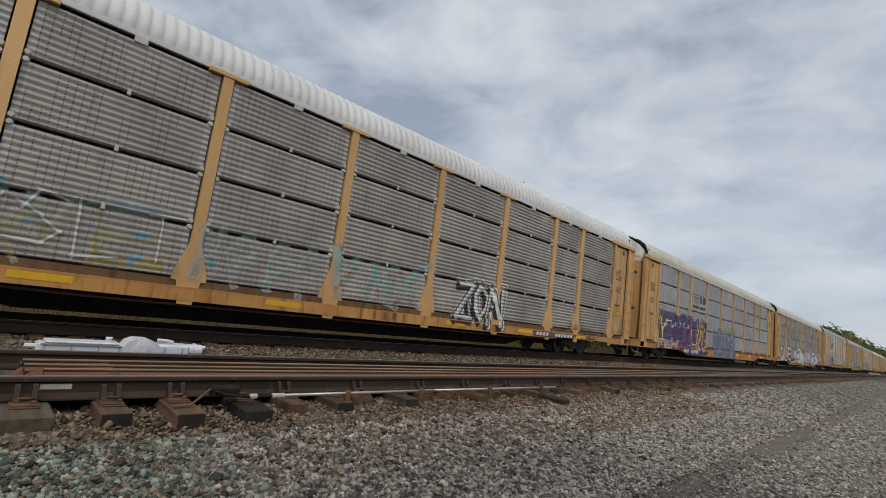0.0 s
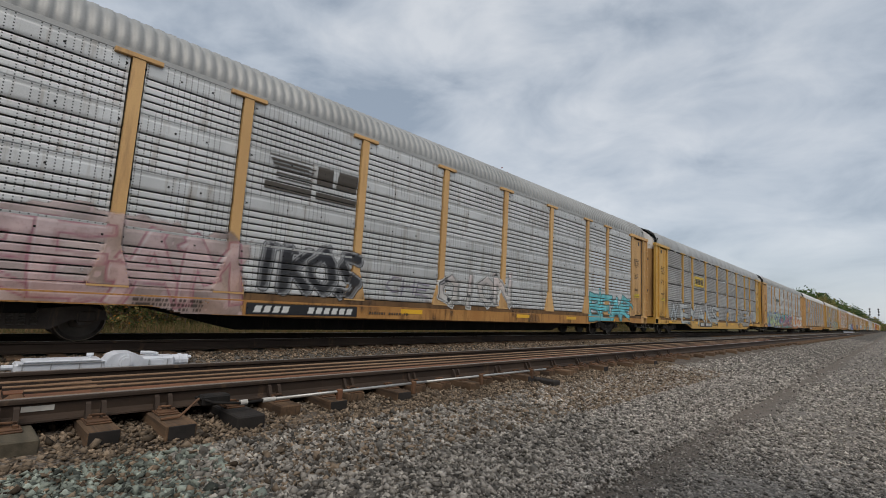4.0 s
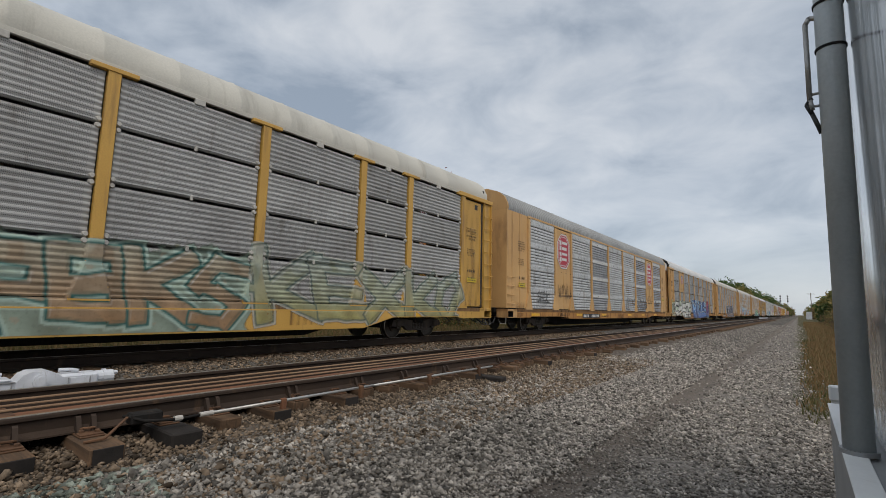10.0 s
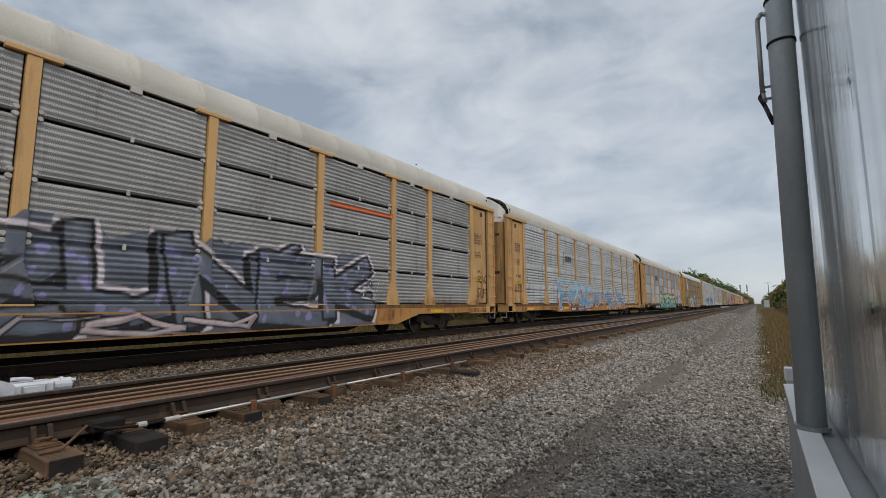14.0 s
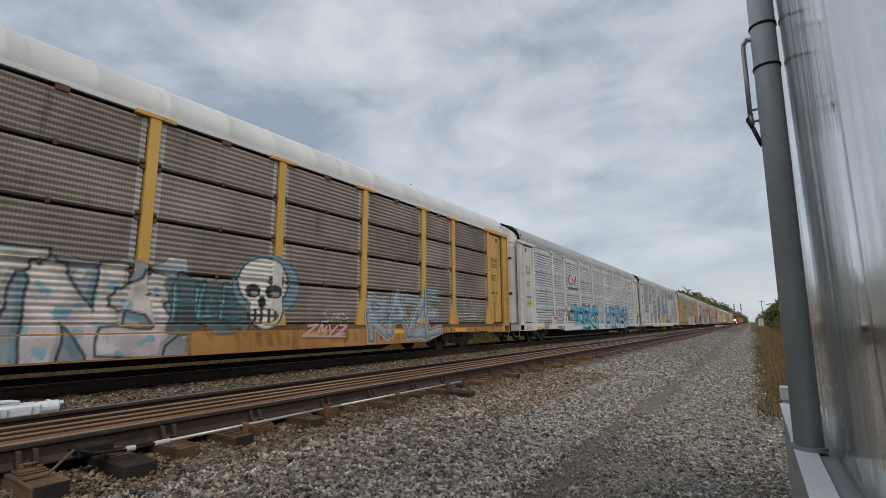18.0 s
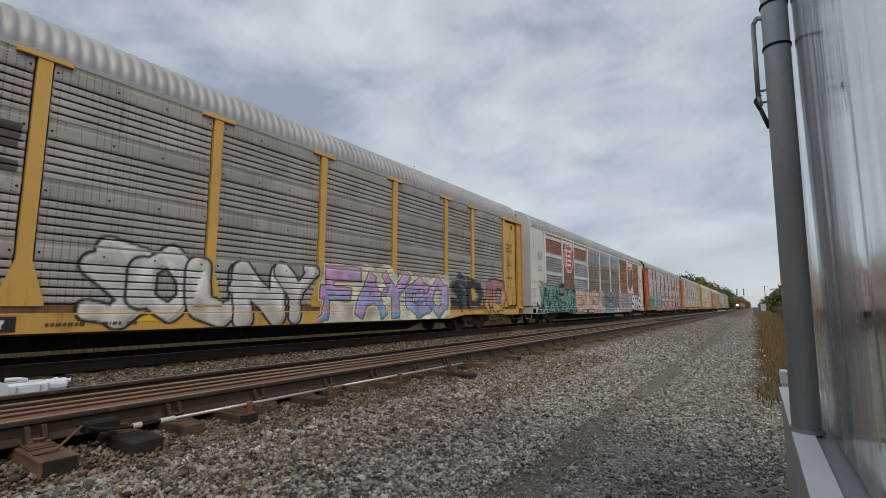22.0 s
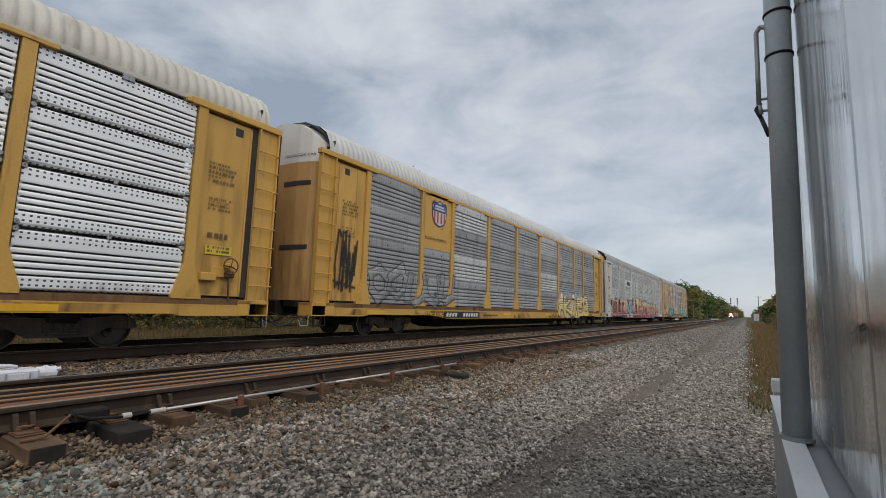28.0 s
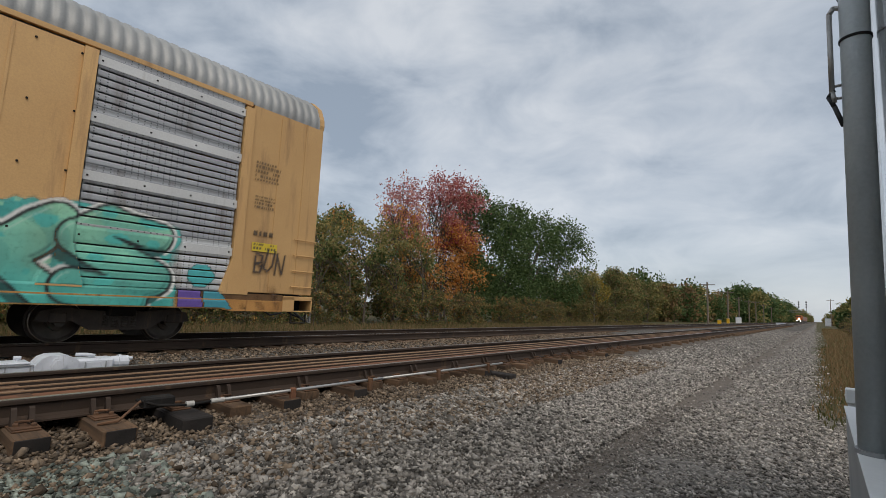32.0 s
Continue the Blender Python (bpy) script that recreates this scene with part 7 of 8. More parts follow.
    common_marks(c, 8.3, 120)
    bracket_mark(c, 7.3, 3.15, 1.7)
    piece(c, "sky-blue graffiti with red shadow", "F1OO", 121, 6.4, 12.6, 0.6, 2.25, (0.36, 0.55, 0.66), (0.06, 0.24, 0.46), WHT, shade=(0.46, 0.14, 0.12), weight=0.14)
    piece(c, "blue and white graffiti letters", "12ROR", 122, 13.0, 21.4, 0.6, 2.0, (0.14, 0.36, 0.52), (0.10, 0.20, 0.36), WHT, shade=(0.42, 0.16, 0.14))
    tag(c, 123, 0.75, 1.6, 1.5, 1.9, BLK, loops=3)
    # 12
    c = autorack(12, "covered car carrier with pale sheet sides and lime graffiti", Y1, PANEL_LIGHT, "fine", ROOF_CREAM, True, sill=DARK_STEEL, mixed=lambda i, t: PANEL_MID if t == 3 or (t == 2 and i % 2 == 0) or (i * 3 + t * 5) % 7 == 0 else None)
    common_marks(c, 6.6, 130)
    bracket_mark(c, 7.0, 3.2, 2.0)
    piece(c, "lime and mint bubble graffiti with black outline", "BATSE", 131, 9.8, 15.4, 0.5, 2.0, (0.50, 0.60, 0.30), (0.10, 0.46, 0.44), BLK, edge=0.075, halo=(0.30, 0.20, 0.42), shade=(0.015, 0.015, 0.02), cloud=(0.16, 0.30, 0.34), weight=0.165, jag=0.14)
    piece(c, "mint bubble graffiti with black outline", "DORSE", 132, 15.6, 20.5, 0.5, 1.95, (0.54, 0.62, 0.28), (0.10, 0.44, 0.44), BLK, edge=0.08, halo=(0.30, 0.20, 0.40), shade=(0.015, 0.015, 0.02), cloud=(0.14, 0.30, 0.36), weight=0.16, jag=0.14)
    tag(c, 136, 18.3, 20.2, 2.0, 2.35, (0.42, 0.12, 0.34), word="EAC", weight=0.035)
    tag(c, 137, 20.9, 22.7, 1.55, 1.8, (0.48, 0.14, 0.30), word="FLUKE", weight=0.03)
    piece(c, "light blue graffiti with dark blue outline", "PUSK", 133, 22.95, 25.5, 0.78, 2.05, (0.42, 0.60, 0.70), (0.34, 0.54, 0.66), (0.04, 0.14, 0.34), weight=0.15, edge=0.03, halo=(0.16, 0.36, 0.54), jag=0.15)
    for w, sd, za in (("SR", 138, 2.6), ("IES", 139, 2.25)):
        tag(c, sd, 26.0, 26.6, za, za + 0.3, (0.45, 0.05, 0.03), word=w, weight=0.025)
    tag(c, 134, 10.1, 11.2, 2.15, 2.55, BLK, word="ROSE")
    # 13
    c = autorack(13, "covered car carrier with grimy brown corrugated sides", Y2, PANEL_BROWN, std, ROOF_WHITE, False, upper=(1,), sill=YELLOW_SILL, clips=PLATE)
    common_marks(c, 3.6, 140, (0.10, 0.06, 0.04))
    emblem(c, "white shield emblem with a dark blue top", 4.85, 6.3, 3.2, 4.75, [(shield(5.55, 4.0, 1.2, 1.35), (0.02, 0.05, 0.16)), (shield(5.55, 3.96, 1.10, 1.24), WHT), (box_of(5.02, 6.08, 4.08, 4.45), (0.02, 0.05, 0.16)), (box_of(5.2, 5.9, 4.30, 4.38), WHT), (box_of(5.15, 5.95, 4.15, 4.23), WHT)])
    tag(c, 146, 0.75, 1.75, 1.2, 1.9, BLK, word="CHEZ", weight=0.022)
    tag(c, 147, 0.9, 1.7, 2.2, 2.7, BLK, word="SUF", weight=0.022)
    piece(c, "black outline graffiti on brown panels", "RUE", 141, 2.0, 6.0, 1.0, 1.9, (0.16, 0.14, 0.12), (0.16, 0.14, 0.12), (0.04, 0.035, 0.03), weight=0.07, fade=0.7)
    tag(c, 142, 6.9, 8.6, 1.0, 1.9, PALE, weight=0.03, word="RIZE")
    piece(c, "cream, lilac and grey block graffiti", "ETNS", 143, 8.6, 13.0, 0.42, 1.98, (0.56, 0.52, 0.44), (0.50, 0.44, 0.46), (0.03, 0.04, 0.05), spots=(0.22, 0.38, 0.44), cloud=(0.30, 0.32, 0.34), shade=(0.16, 0.24, 0.28), weight=0.18, jag=0.35)
    piece(c, "teal brickwork and small grey letters", "HLE", 148, 12.9, 14.3, 0.95, 1.75, (0.08, 0.26, 0.28), (0.06, 0.20, 0.22), (0.02, 0.05, 0.06), weight=0.11, cloud=(0.09, 0.12, 0.13))
    skull(c, 14.83, 0.85, 2.42)
    tag(c, 149, 15.9, 17.3, 0.62, 0.95, (0.50, 0.30, 0.30), loops=4, weight=0.04)
    tag(c, 150, 16.5, 17.5, 1.0, 1.3, WHT, word="SMS", weight=0.02)
    piece(c, "blue-grey block graffiti with pale outlines", "RAZE", 144, 18.2, 21.9, 0.46, 1.92, (0.34, 0.40, 0.44), (0.30, 0.35, 0.40), (0.10, 0.12, 0.13), halo=(0.42, 0.46, 0.48), weight=0.15, fade=0.9)
    tag(c, 145, 23.0, 25.2, 1.4, 1.9, PALE, word="NENO", weight=0.025)
    tag(c, 151, 23.1, 25.0, 1.0, 1.35, PALE, word="BEBO", weight=0.025)
    # 14
    c = autorack(14, "white covered car carrier with pale louvred sides and turquoise graffiti", WC, PANEL_LIGHT, "louvred", ROOF_GREY, True)
    common_marks(c, 7.0, 150, (0.55, 0.53, 0.50))
    written(c, "SPECIAL NO. 24", 2.85, 0.78, 0.085, INK)
    written(c, "BRAKE BEAM REQUIRED", 2.62, 0.66, 0.085, INK)
    R1 = (0.45, 0.035, 0.03)
    emblem(c, "red railway emblem of a plain ring and a slanted bar", 7.2, 9.1, 3.2, 3.95, [(octagon(7.68, 3.56, 0.9, 0.60), R1), (octagon(7.72, 3.56, 0.66, 0.38), (0.56, 0.55, 0.54)), ([(8.26, 3.26), (8.50, 3.26), (8.86, 3.86), (8.62, 3.86)], R1)])
    emblem(c, "dark bar of lettering", 7.1, 9.2, 2.92, 3.15, [(box_of(7.2 + 0.19 * i, 7.33 + 0.19 * i, 2.97, 3.10), INK) for i in range(10)])
    tag(c, 151, 4.4, 4.85, 1.05, 1.9, (0.42, 0.03, 0.04), word="L", weight=0.035)
    tag(c, 152, 4.9, 6.3, 1.1, 1.8, (0.26, 0.05, 0.06), word="CUZ", weight=0.02)
    tag(c, 157, 6.3, 6.8, 1.05, 1.85, (0.42, 0.03, 0.04), word="P", weight=0.035)
    tag(c, 155, 6.9, 7.7, 1.1, 1.7, (0.04, 0.12, 0.05), loops=3, weight=0.035)
    piece(c, "turquoise and blue block graffiti with black outline", "TEEKS", 153, 7.75, 13.4, 0.55, 2.0, (0.05, 0.26, 0.50), (0.10, 0.52, 0.60), (0.012, 0.014, 0.02), edge=0.05, halo=(0.34, 0.56, 0.44), shade=(0.02, 0.05, 0.08), weight=0.155, spots=(0.30, 0.60, 0.58), jag=0.34)
    piece(c, "ice-blue graffiti with a thick black outline", "HOMEH", 154, 15.4, 22.5, 0.55, 2.05, (0.06, 0.24, 0.48), (0.40, 0.52, 0.62), BLK, edge=0.07, shade=(0.02, 0.03, 0.06), weight=0.14, halo=(0.10, 0.34, 0.56), jag=0.34)
    # 15
    c = autorack(15, "clean white-framed covered car carrier with patches of old graffiti", WC, PANEL_LIGHT, "louvred", ROOF_GREY, True, hood_paint=YELLOW_NEW, mixed=lambda i, t: None if (i * 2 + t * 3) % 5 == 0 else PANEL_MID)
    common_marks(c, 7.2, 160, (0.60, 0.59, 0.57))
    emblem(c, "small red and yellow anniversary plate", 7.3, 8.9, 3.1, 3.95, [(octagon(8.1, 3.62, 0.9, 0.6), (0.46, 0.06, 0.03)), (box_of(7.7, 8.5, 3.5, 3.72), (0.55, 0.40, 0.30)), (box_of(7.55, 8.65, 3.3, 3.40), YEL), (box_of(7.5, 8.75, 3.14, 3.24), (0.42, 0.08, 0.05))])
    emblem(c, "remnant of black letters", 10.0, 12.1, 2.8, 3.05, [(box_of(10.1 + 0.26 * i, 10.27 + 0.26 * i, 2.84, 2.94 + 0.05 * (i % 2)), BLK) for i in range(7)])
    emblem(c, "turquoise paint remnant", 10.7, 12.6, 2.0, 2.35, [([(10.8, 2.1), (11.0, 2.2), (11.2, 2.1), (11.4, 2.3), (12.5, 2.2), (12.5, 2.06), (11.4, 2.05)], (0.10, 0.45, 0.50))])
    emblem(c, "black disc with a white centre", 9.6, 10.8, 1.02, 1.95, [(octagon(10.1, 1.48, 1.2, 0.9), BLK), (octagon(9.75, 1.5, 0.36, 0.32), WHT), (box_of(10.62, 10.68, 1.2, 1.75), WHT)])
    emblem(c, "yellow square of paint", 10.9, 12.5, 1.02, 1.9, [(box_of(10.95, 12.45, 1.06, 1.86), (0.66, 0.40, 0.02))])
    emblem(c, "turquoise and pink paint squares", 12.8, 15.4, 1.98, 2.9, [(box_of(12.9, 14.0, 2.03, 2.83), (0.10, 0.42, 0.50)), (box_of(14.05, 14.2, 2.03, 2.83), BLK), (box_of(14.2, 15.3, 2.03, 2.83), (0.50, 0.16, 0.28)), ([(14.6, 2.1), (14.9, 2.5), (15.2, 2.1)], (0.20, 0.04, 0.10))])
    emblem(c, "remnant of pink letters", 15.6, 18.2, 2.95, 3.35, [([(15.7, 3.12), (17.2, 3.02), (17.2, 3.22), (15.7, 3.32)], BLK), ([(15.7, 3.14), (16.5, 3.09), (16.5, 3.26), (15.7, 3.30)], (0.55, 0.16, 0.34)), ([(16.65, 3.07), (17.0, 3.05), (17.0, 3.2), (16.65, 3.24)], (0.06, 0.36, 0.42)), (octagon(17.55, 3.12, 0.5, 0.2), (0.50, 0.14, 0.30))])
    piece(c, "cream and black block graffiti", "PEKA", 161, 15.4, 17.9, 1.0, 1.9, (0.55, 0.54, 0.48), (0.50, 0.44, 0.34), BLK, weight=0.12, edge=0.06, shade=BLK, jag=0.4)
    emblem(c, "white plate with blue block shapes", 18.05, 20.85, 2.85, 3.95, [(box_of(18.13, 20.78, 2.92, 3.86), WHT)] + [(octagon(18.95, 3.42, 0.46, 0.5), (0.03, 0.09, 0.36)), (octagon(18.98, 3.42, 0.26, 0.26), WHT), ([(19.2, 3.17), (19.45, 3.67), (19.7, 3.17)], (0.03, 0.09, 0.36)), (box_of(19.62, 20.02, 3.57, 3.67), (0.03, 0.09, 0.36)), (box_of(19.77, 19.88, 3.17, 3.6), (0.03, 0.09, 0.36)), ([(20.02, 3.67), (20.14, 3.67), (20.46, 3.17), (20.34, 3.17)], (0.03, 0.09, 0.36)), ([(20.34, 3.67), (20.46, 3.67), (20.14, 3.17), (20.02, 3.17)], (0.03, 0.09, 0.36))])
    emblem(c, "dark teal paint remnant", 20.95, 22.75, 3.95, 4.85, [(box_of(21.05, 22.65, 4.0, 4.75), (0.03, 0.12, 0.13)), ([(21.5, 3.85), (21.9, 4.45), (22.0, 3.85)], (0.08, 0.38, 0.38)), ([(22.1, 4.4), (22.4, 3.9), (22.5, 4.4)], (0.08, 0.38, 0.38))])
    emblem(c, "blue paint streak", 21.3, 22.7, 1.9, 2.3, [([(21.4, 2.1), (22.0, 2.2), (22.6, 2.05), (22.0, 2.0)], (0.06, 0.20, 0.40))])
    # 16
    c = autorack(16, "covered car carrier with grimy brown louvred sides", Y2, PANEL_DUSTY, "louvred", ROOF_GREY, True)
    common_marks(c, 6.9, 170)
    horse_mark(c, 7.0, 3.1, 2.2)
    tag(c, 171, 7.4, 9.0, 1.15, 1.85, PALE, word="RIOT")
    piece(c, "silver bubble graffiti with black outline", "SOUNY", 172, 10.1, 14.9, 0.58, 1.9, (0.60, 0.58, 0.55), (0.52, 0.49, 0.45), (0.012, 0.012, 0.014), weight=0.20, edge=0.05, jag=0.12)
    piece(c, "pink, blue and yellow graffiti", "FAYGO", 173, 15.3, 21.0, 0.6, 1.95, (0.62, 0.30, 0.50), (0.14, 0.36, 0.62), (0.05, 0.04, 0.06), spots=(0.60, 0.22, 0.46), halo=(0.68, 0.62, 0.34), cloud=(0.62, 0.60, 0.50), weight=0.15, edge=0.035)
    piece(c, "black smeared graffiti", "SD", 174, 21.4, 23.5, 0.80, 1.95, (0.03, 0.03, 0.035), BLK, (0.16, 0.15, 0.14), weight=0.18, edge=0.025)
    piece(c, "magenta and yellow graffiti on the end bay", "1D", 175, 23.7, 25.5, 0.7, 2.1, (0.34, 0.05, 0.20), (0.50, 0.36, 0.05), (0.05, 0.02, 0.04), weight=0.18)
    # 17
    brown = lambda i, t: PANEL_RED if (i == 0 and t == 3) or (i == 2 and t == 3) or i in (6, 8) else PANEL_MID if i in (0, 2) else PANEL_BROWN if i in (3, 4, 5) and t < 3 else None
    c = autorack(17, "white and brown covered car carrier patched with many colours", WC, PANEL_MID, "louvred", ROOF_GREY, True, box=True, solid=(1, 7), mixed=brown, eave=WC, bands=(0, 2))
    common_marks(c, 8.0, 180)
    emblem(c, "brown painted block with a ragged top", 4.62, 6.5, 1.9, 4.75, [([(4.66, 1.95), (6.46, 1.95), (6.46, 4.3), (6.2, 4.5), (5.9, 4.35), (5.6, 4.55), (5.3, 4.4), (5.0, 4.6), (4.66, 4.55)], (0.16, 0.075, 0.048))])
    octagon_mark(c, 5.66, 3.80, 1.55, 1.72)
    emblem(c, "brown paint patch and a worn red emblem", 20.9, 22.8, 2.2, 4.7, [([(20.95, 4.3), (20.95, 2.9), (21.8, 2.3), (22.75, 2.9), (22.75, 4.2)], (0.16, 0.075, 0.048)), ([(21.3, 4.45), (22.6, 4.4), (22.2, 3.75), (21.6, 3.75)], (0.42, 0.04, 0.05)), (box_of(21.6, 22.3, 4.15, 4.25), WHT)])
    green = (0.08, 0.42, 0.34)
    piece(c, "teal and black block graffiti with maroon edges", "AUAETS", 181, 1.3, 6.6, 0.92, 2.05, (0.012, 0.018, 0.02), (0.014, 0.03, 0.03), green, halo=(0.26, 0.04, 0.05), cloud=(0.10, 0.36, 0.30), spots=(0.10, 0.50, 0.42), weight=0.15, edge=0.05, jag=0.4)
    piece(c, "teal and black shadow band along the sill", "VAVAV", 188, 0.7, 6.9, 0.53, 0.95, (0.07, 0.40, 0.33), (0.05, 0.34, 0.28), (0.012, 0.014, 0.014), cloud=(0.012, 0.02, 0.02), weight=0.14, jag=0.5)
    piece(c, "apricot graffiti with dark outlines", "ENISK", 182, 6.9, 13.0, 0.62, 1.92, (0.66, 0.46, 0.30), (0.58, 0.34, 0.26), (0.05, 0.035, 0.035), cloud=(0.48, 0.36, 0.34), weight=0.15, edge=0.035, jag=0.2)
    piece(c, "maroon and turquoise graffiti", "LENX", 183, 13.3, 17.7, 0.6, 1.98, (0.15, 0.06, 0.09), (0.14, 0.05, 0.07), (0.20, 0.50, 0.52), halo=(0.22, 0.05, 0.07), shade=(0.10, 0.36, 0.42), weight=0.13, edge=0.03)
    piece(c, "grey outline graffiti", "CSKE", 184, 17.9, 22.3, 0.6, 1.95, (0.36, 0.36, 0.35), (0.32, 0.31, 0.30), BLK, cloud=(0.34, 0.32, 0.30), edge=0.035)
    piece(c, "white graffiti with a thick black outline and lilac cloud", "SNAK", 185, 22.4, 25.75, 0.80, 2.02, (0.70, 0.70, 0.66), (0.66, 0.66, 0.60), (0.012, 0.012, 0.014), edge=0.06, weight=0.165, cloud=(0.30, 0.20, 0.36), shade=(0.012, 0.012, 0.014), jag=0.15)
    piece(c, "pink and grey drips under the graffiti", "OQOQ", 189, 22.9, 26.2, 0.55, 0.85, (0.50, 0.46, 0.42), (0.50, 0.16, 0.28), BLK, cloud=(0.46, 0.40, 0.38), weight=0.12)
    tag(c, 186, 26.45, 26.85, 2.52, 2.76, BLK, word="BI", weight=0.025)
    tag(c, 187, 26.2, 26.95, 3.30, 3.60, (0.05, 0.05, 0.05), word="SNAL", weight=0.02)
    tag(c, 190, 25.85, 26.5, 1.25, 1.55, (0.20, 0.08, 0.28), word="KRAVY", weight=0.018)
    # 18
    c = autorack(18, "orange covered car carrier with pale louvred sides and pink graffiti", OC, PANEL_LIGHT, "louvred", ROOF_GREY, True)
    common_marks(c, 6.7, 190)
    tag(c, 196, 0.85, 1.5, 2.0, 2.3, WHT, word="BER", weight=0.02)
    piece(c, "green block graffiti with dark outlines", "SETS", 191, 1.95, 4.75, 0.85, 2.0, (0.07, 0.34, 0.14), (0.10, 0.44, 0.26), (0.012, 0.06, 0.04), weight=0.17, cloud=(0.08, 0.34, 0.20), jag=0.4)
    tag(c, 197, 4.9, 6.3, 1.15, 1.8, (0.20, 0.30, 0.34), loops=4, weight=0.02)
    piece(c, "blue and teal paint cloud", "142", 195, 6.8, 9.2, 0.68, 1.9, (0.14, 0.46, 0.58), (0.10, 0.34, 0.46), (0.03, 0.12, 0.18), cloud=(0.18, 0.44, 0.52))
    piece(c, "salmon-pink block graffiti with black shadow", "SEVEN", 192, 9.2, 15.4, 0.62, 2.1, (0.68, 0.50, 0.44), (0.60, 0.22, 0.26), BLK, edge=0.065, halo=(0.03, 0.20, 0.26), shade=BLK, cloud=(0.06, 0.34, 0.42), weight=0.16)
    piece(c, "salmon-pink block graffiti with black shadow", "ARSNIC", 193, 15.6, 22.6, 0.62, 2.05, (0.68, 0.44, 0.33), (0.56, 0.20, 0.24), (0.012, 0.012, 0.014), edge=0.07, shade=(0.012, 0.012, 0.014), cloud=(0.05, 0.30, 0.38), spots=(0.62, 0.34, 0.34), weight=0.165, jag=0.28)
    emblem(c, "orange block shapes over a black underline", 17.9, 20.9, 3.0, 3.75, [([(18.3 + 0.5 * i, 3.35), (18.62 + 0.5 * i, 3.35), (18.78 + 0.5 * i, 3.6), (18.42 + 0.5 * i, 3.6)], (0.60, 0.14, 0.04)) for i in range(4)] + [([(18.2, 3.2), (20.6, 3.2), (20.7, 3.3), (18.25, 3.3)], BLK)])
    for w, sd, za in (("LEAF", 194, 2.15), ("TESTA", 198, 1.75), ("YOK", 199, 1.40)):
        tag(c, sd, 23.4, 23.7 + 0.3 * len(w), za, za + 0.32, BLK, word=w, weight=0.022)
    piece(c, "teal drips on the end bay", "124", 200, 23.0, 25.3, 0.65, 1.2, (0.06, 0.38, 0.42), (0.05, 0.28, 0.34), (0.02, 0.12, 0.16), weight=0.1, fade=0.8)
    # 19
    c = autorack(19, "tan covered car carrier with clean pale louvred sides", Y1, PANEL_LIGHT, "louvred", ROOF_GREY, True)
    common_marks(c, 8.4, 200)
    tag(c, 201, 0.75, 1.85, 3.3, 4.2, (0.06, 0.05, 0.04), loops=4)
    # 20
    c = autorack(20, "bright yellow covered car carrier with new shining corrugated sides", Y2, PANEL_WHITE, "drilled", ROOF_CREAM, True, clips=PANEL_MID)
    common_marks(c, 8.2, 210)
    # 21
    c = autorack(21, "bright yellow covered car carrier with grey louvred sides and shield", Y2, PANEL_MID, "louvred", ROOF_WHITE, True, upper=(1,), eave=Y2, mixed=lambda i, t: PANEL_LIGHT if i in (2, 5) and t % 2 else None)
    common_marks(c, 6.15, 220)
    shield_mark(c, 5.6, 4.2, 0.95, 0.95)
    slogan(c, 4.75, 6.4, 3.22, 0.15)
    tag(c, 221, 0.7, 1.5, 1.3, 2.9, BLK, loops=5, weight=0.035)
    piece(c, "black outline bubble graffiti", "OOUUU", 222, 2.1, 6.7, 0.95, 2.1, (0.33, 0.34, 0.35), (0.30, 0.31, 0.32), BLK, weight=0.13, edge=0.03, fade=0.85)
    piece(c, "yellow, cream and red spiked graffiti", "AKTEB", 223, 18.0, 24.0, 0.62, 1.9, (0.68, 0.58, 0.40), (0.66, 0.56, 0.06), (0.09, 0.05, 0.05), shade=(0.12, 0.05, 0.05), cloud=(0.56, 0.44, 0.34), spots=(0.58, 0.62, 0.20), halo=(0.40, 0.06, 0.05), weight=0.15, edge=0.03, jag=0.5)
    piece(c, "pale blue spray blots", "OO", 224, 18.6, 22.4, 1.75, 2.25, (0.40, 0.50, 0.64), (0.36, 0.46, 0.62), (0.40, 0.50, 0.64), weight=0.2, fade=0.6)
    # 22
    c = autorack(22, "white covered car carrier with pale louvred sides and sunset-coloured graffiti", WC, PANEL_LIGHT, "louvred", ROOF_GREY, True, hood_paint=YELLOW_OLD)
    common_marks(c, 7.2, 230, (0.10, 0.03, 0.03))
    emblem(c, "white plate with a dark arrow of stripes", 6.9, 9.6, 2.95, 3.95, [(box_of(6.95, 9.2, 3.0, 3.9), WHT)] + [([(7.4 + 0.12 * i, 3.78 - 0.10 * i), (8.7 + 0.1 * i, 3.72 - 0.08 * i), (8.6 + 0.1 * i, 3.66 - 0.08 * i), (7.5 + 0.12 * i, 3.70 - 0.10 * i)], BLK) for i in range(4)] + [(box_of(7.2 + 0.27 * i, 7.38 + 0.27 * i, 3.1, 3.22), INK) for i in range(7)])
    sand, wine = (0.70, 0.58, 0.34), (0.34, 0.035, 0.05)
    tag(c, 237, 0.85, 1.7, 1.6, 1.9, BLK, loops=3, weight=0.02)
    piece(c, "cream to crimson block graffiti with sky-blue ends", "LITAN", 231, 1.9, 8.6, 0.6, 2.0, sand, wine, (0.012, 0.012, 0.014), cloud=(0.20, 0.05, 0.06), shade=(0.03, 0.01, 0.012), weight=0.19, jag=0.2)
    piece(c, "sky-blue bubble shape with black outline", "O", 235, 8.3, 9.6, 0.9, 2.15, (0.16, 0.46, 0.62), (0.14, 0.40, 0.58), (0.012, 0.012, 0.014), weight=0.30)
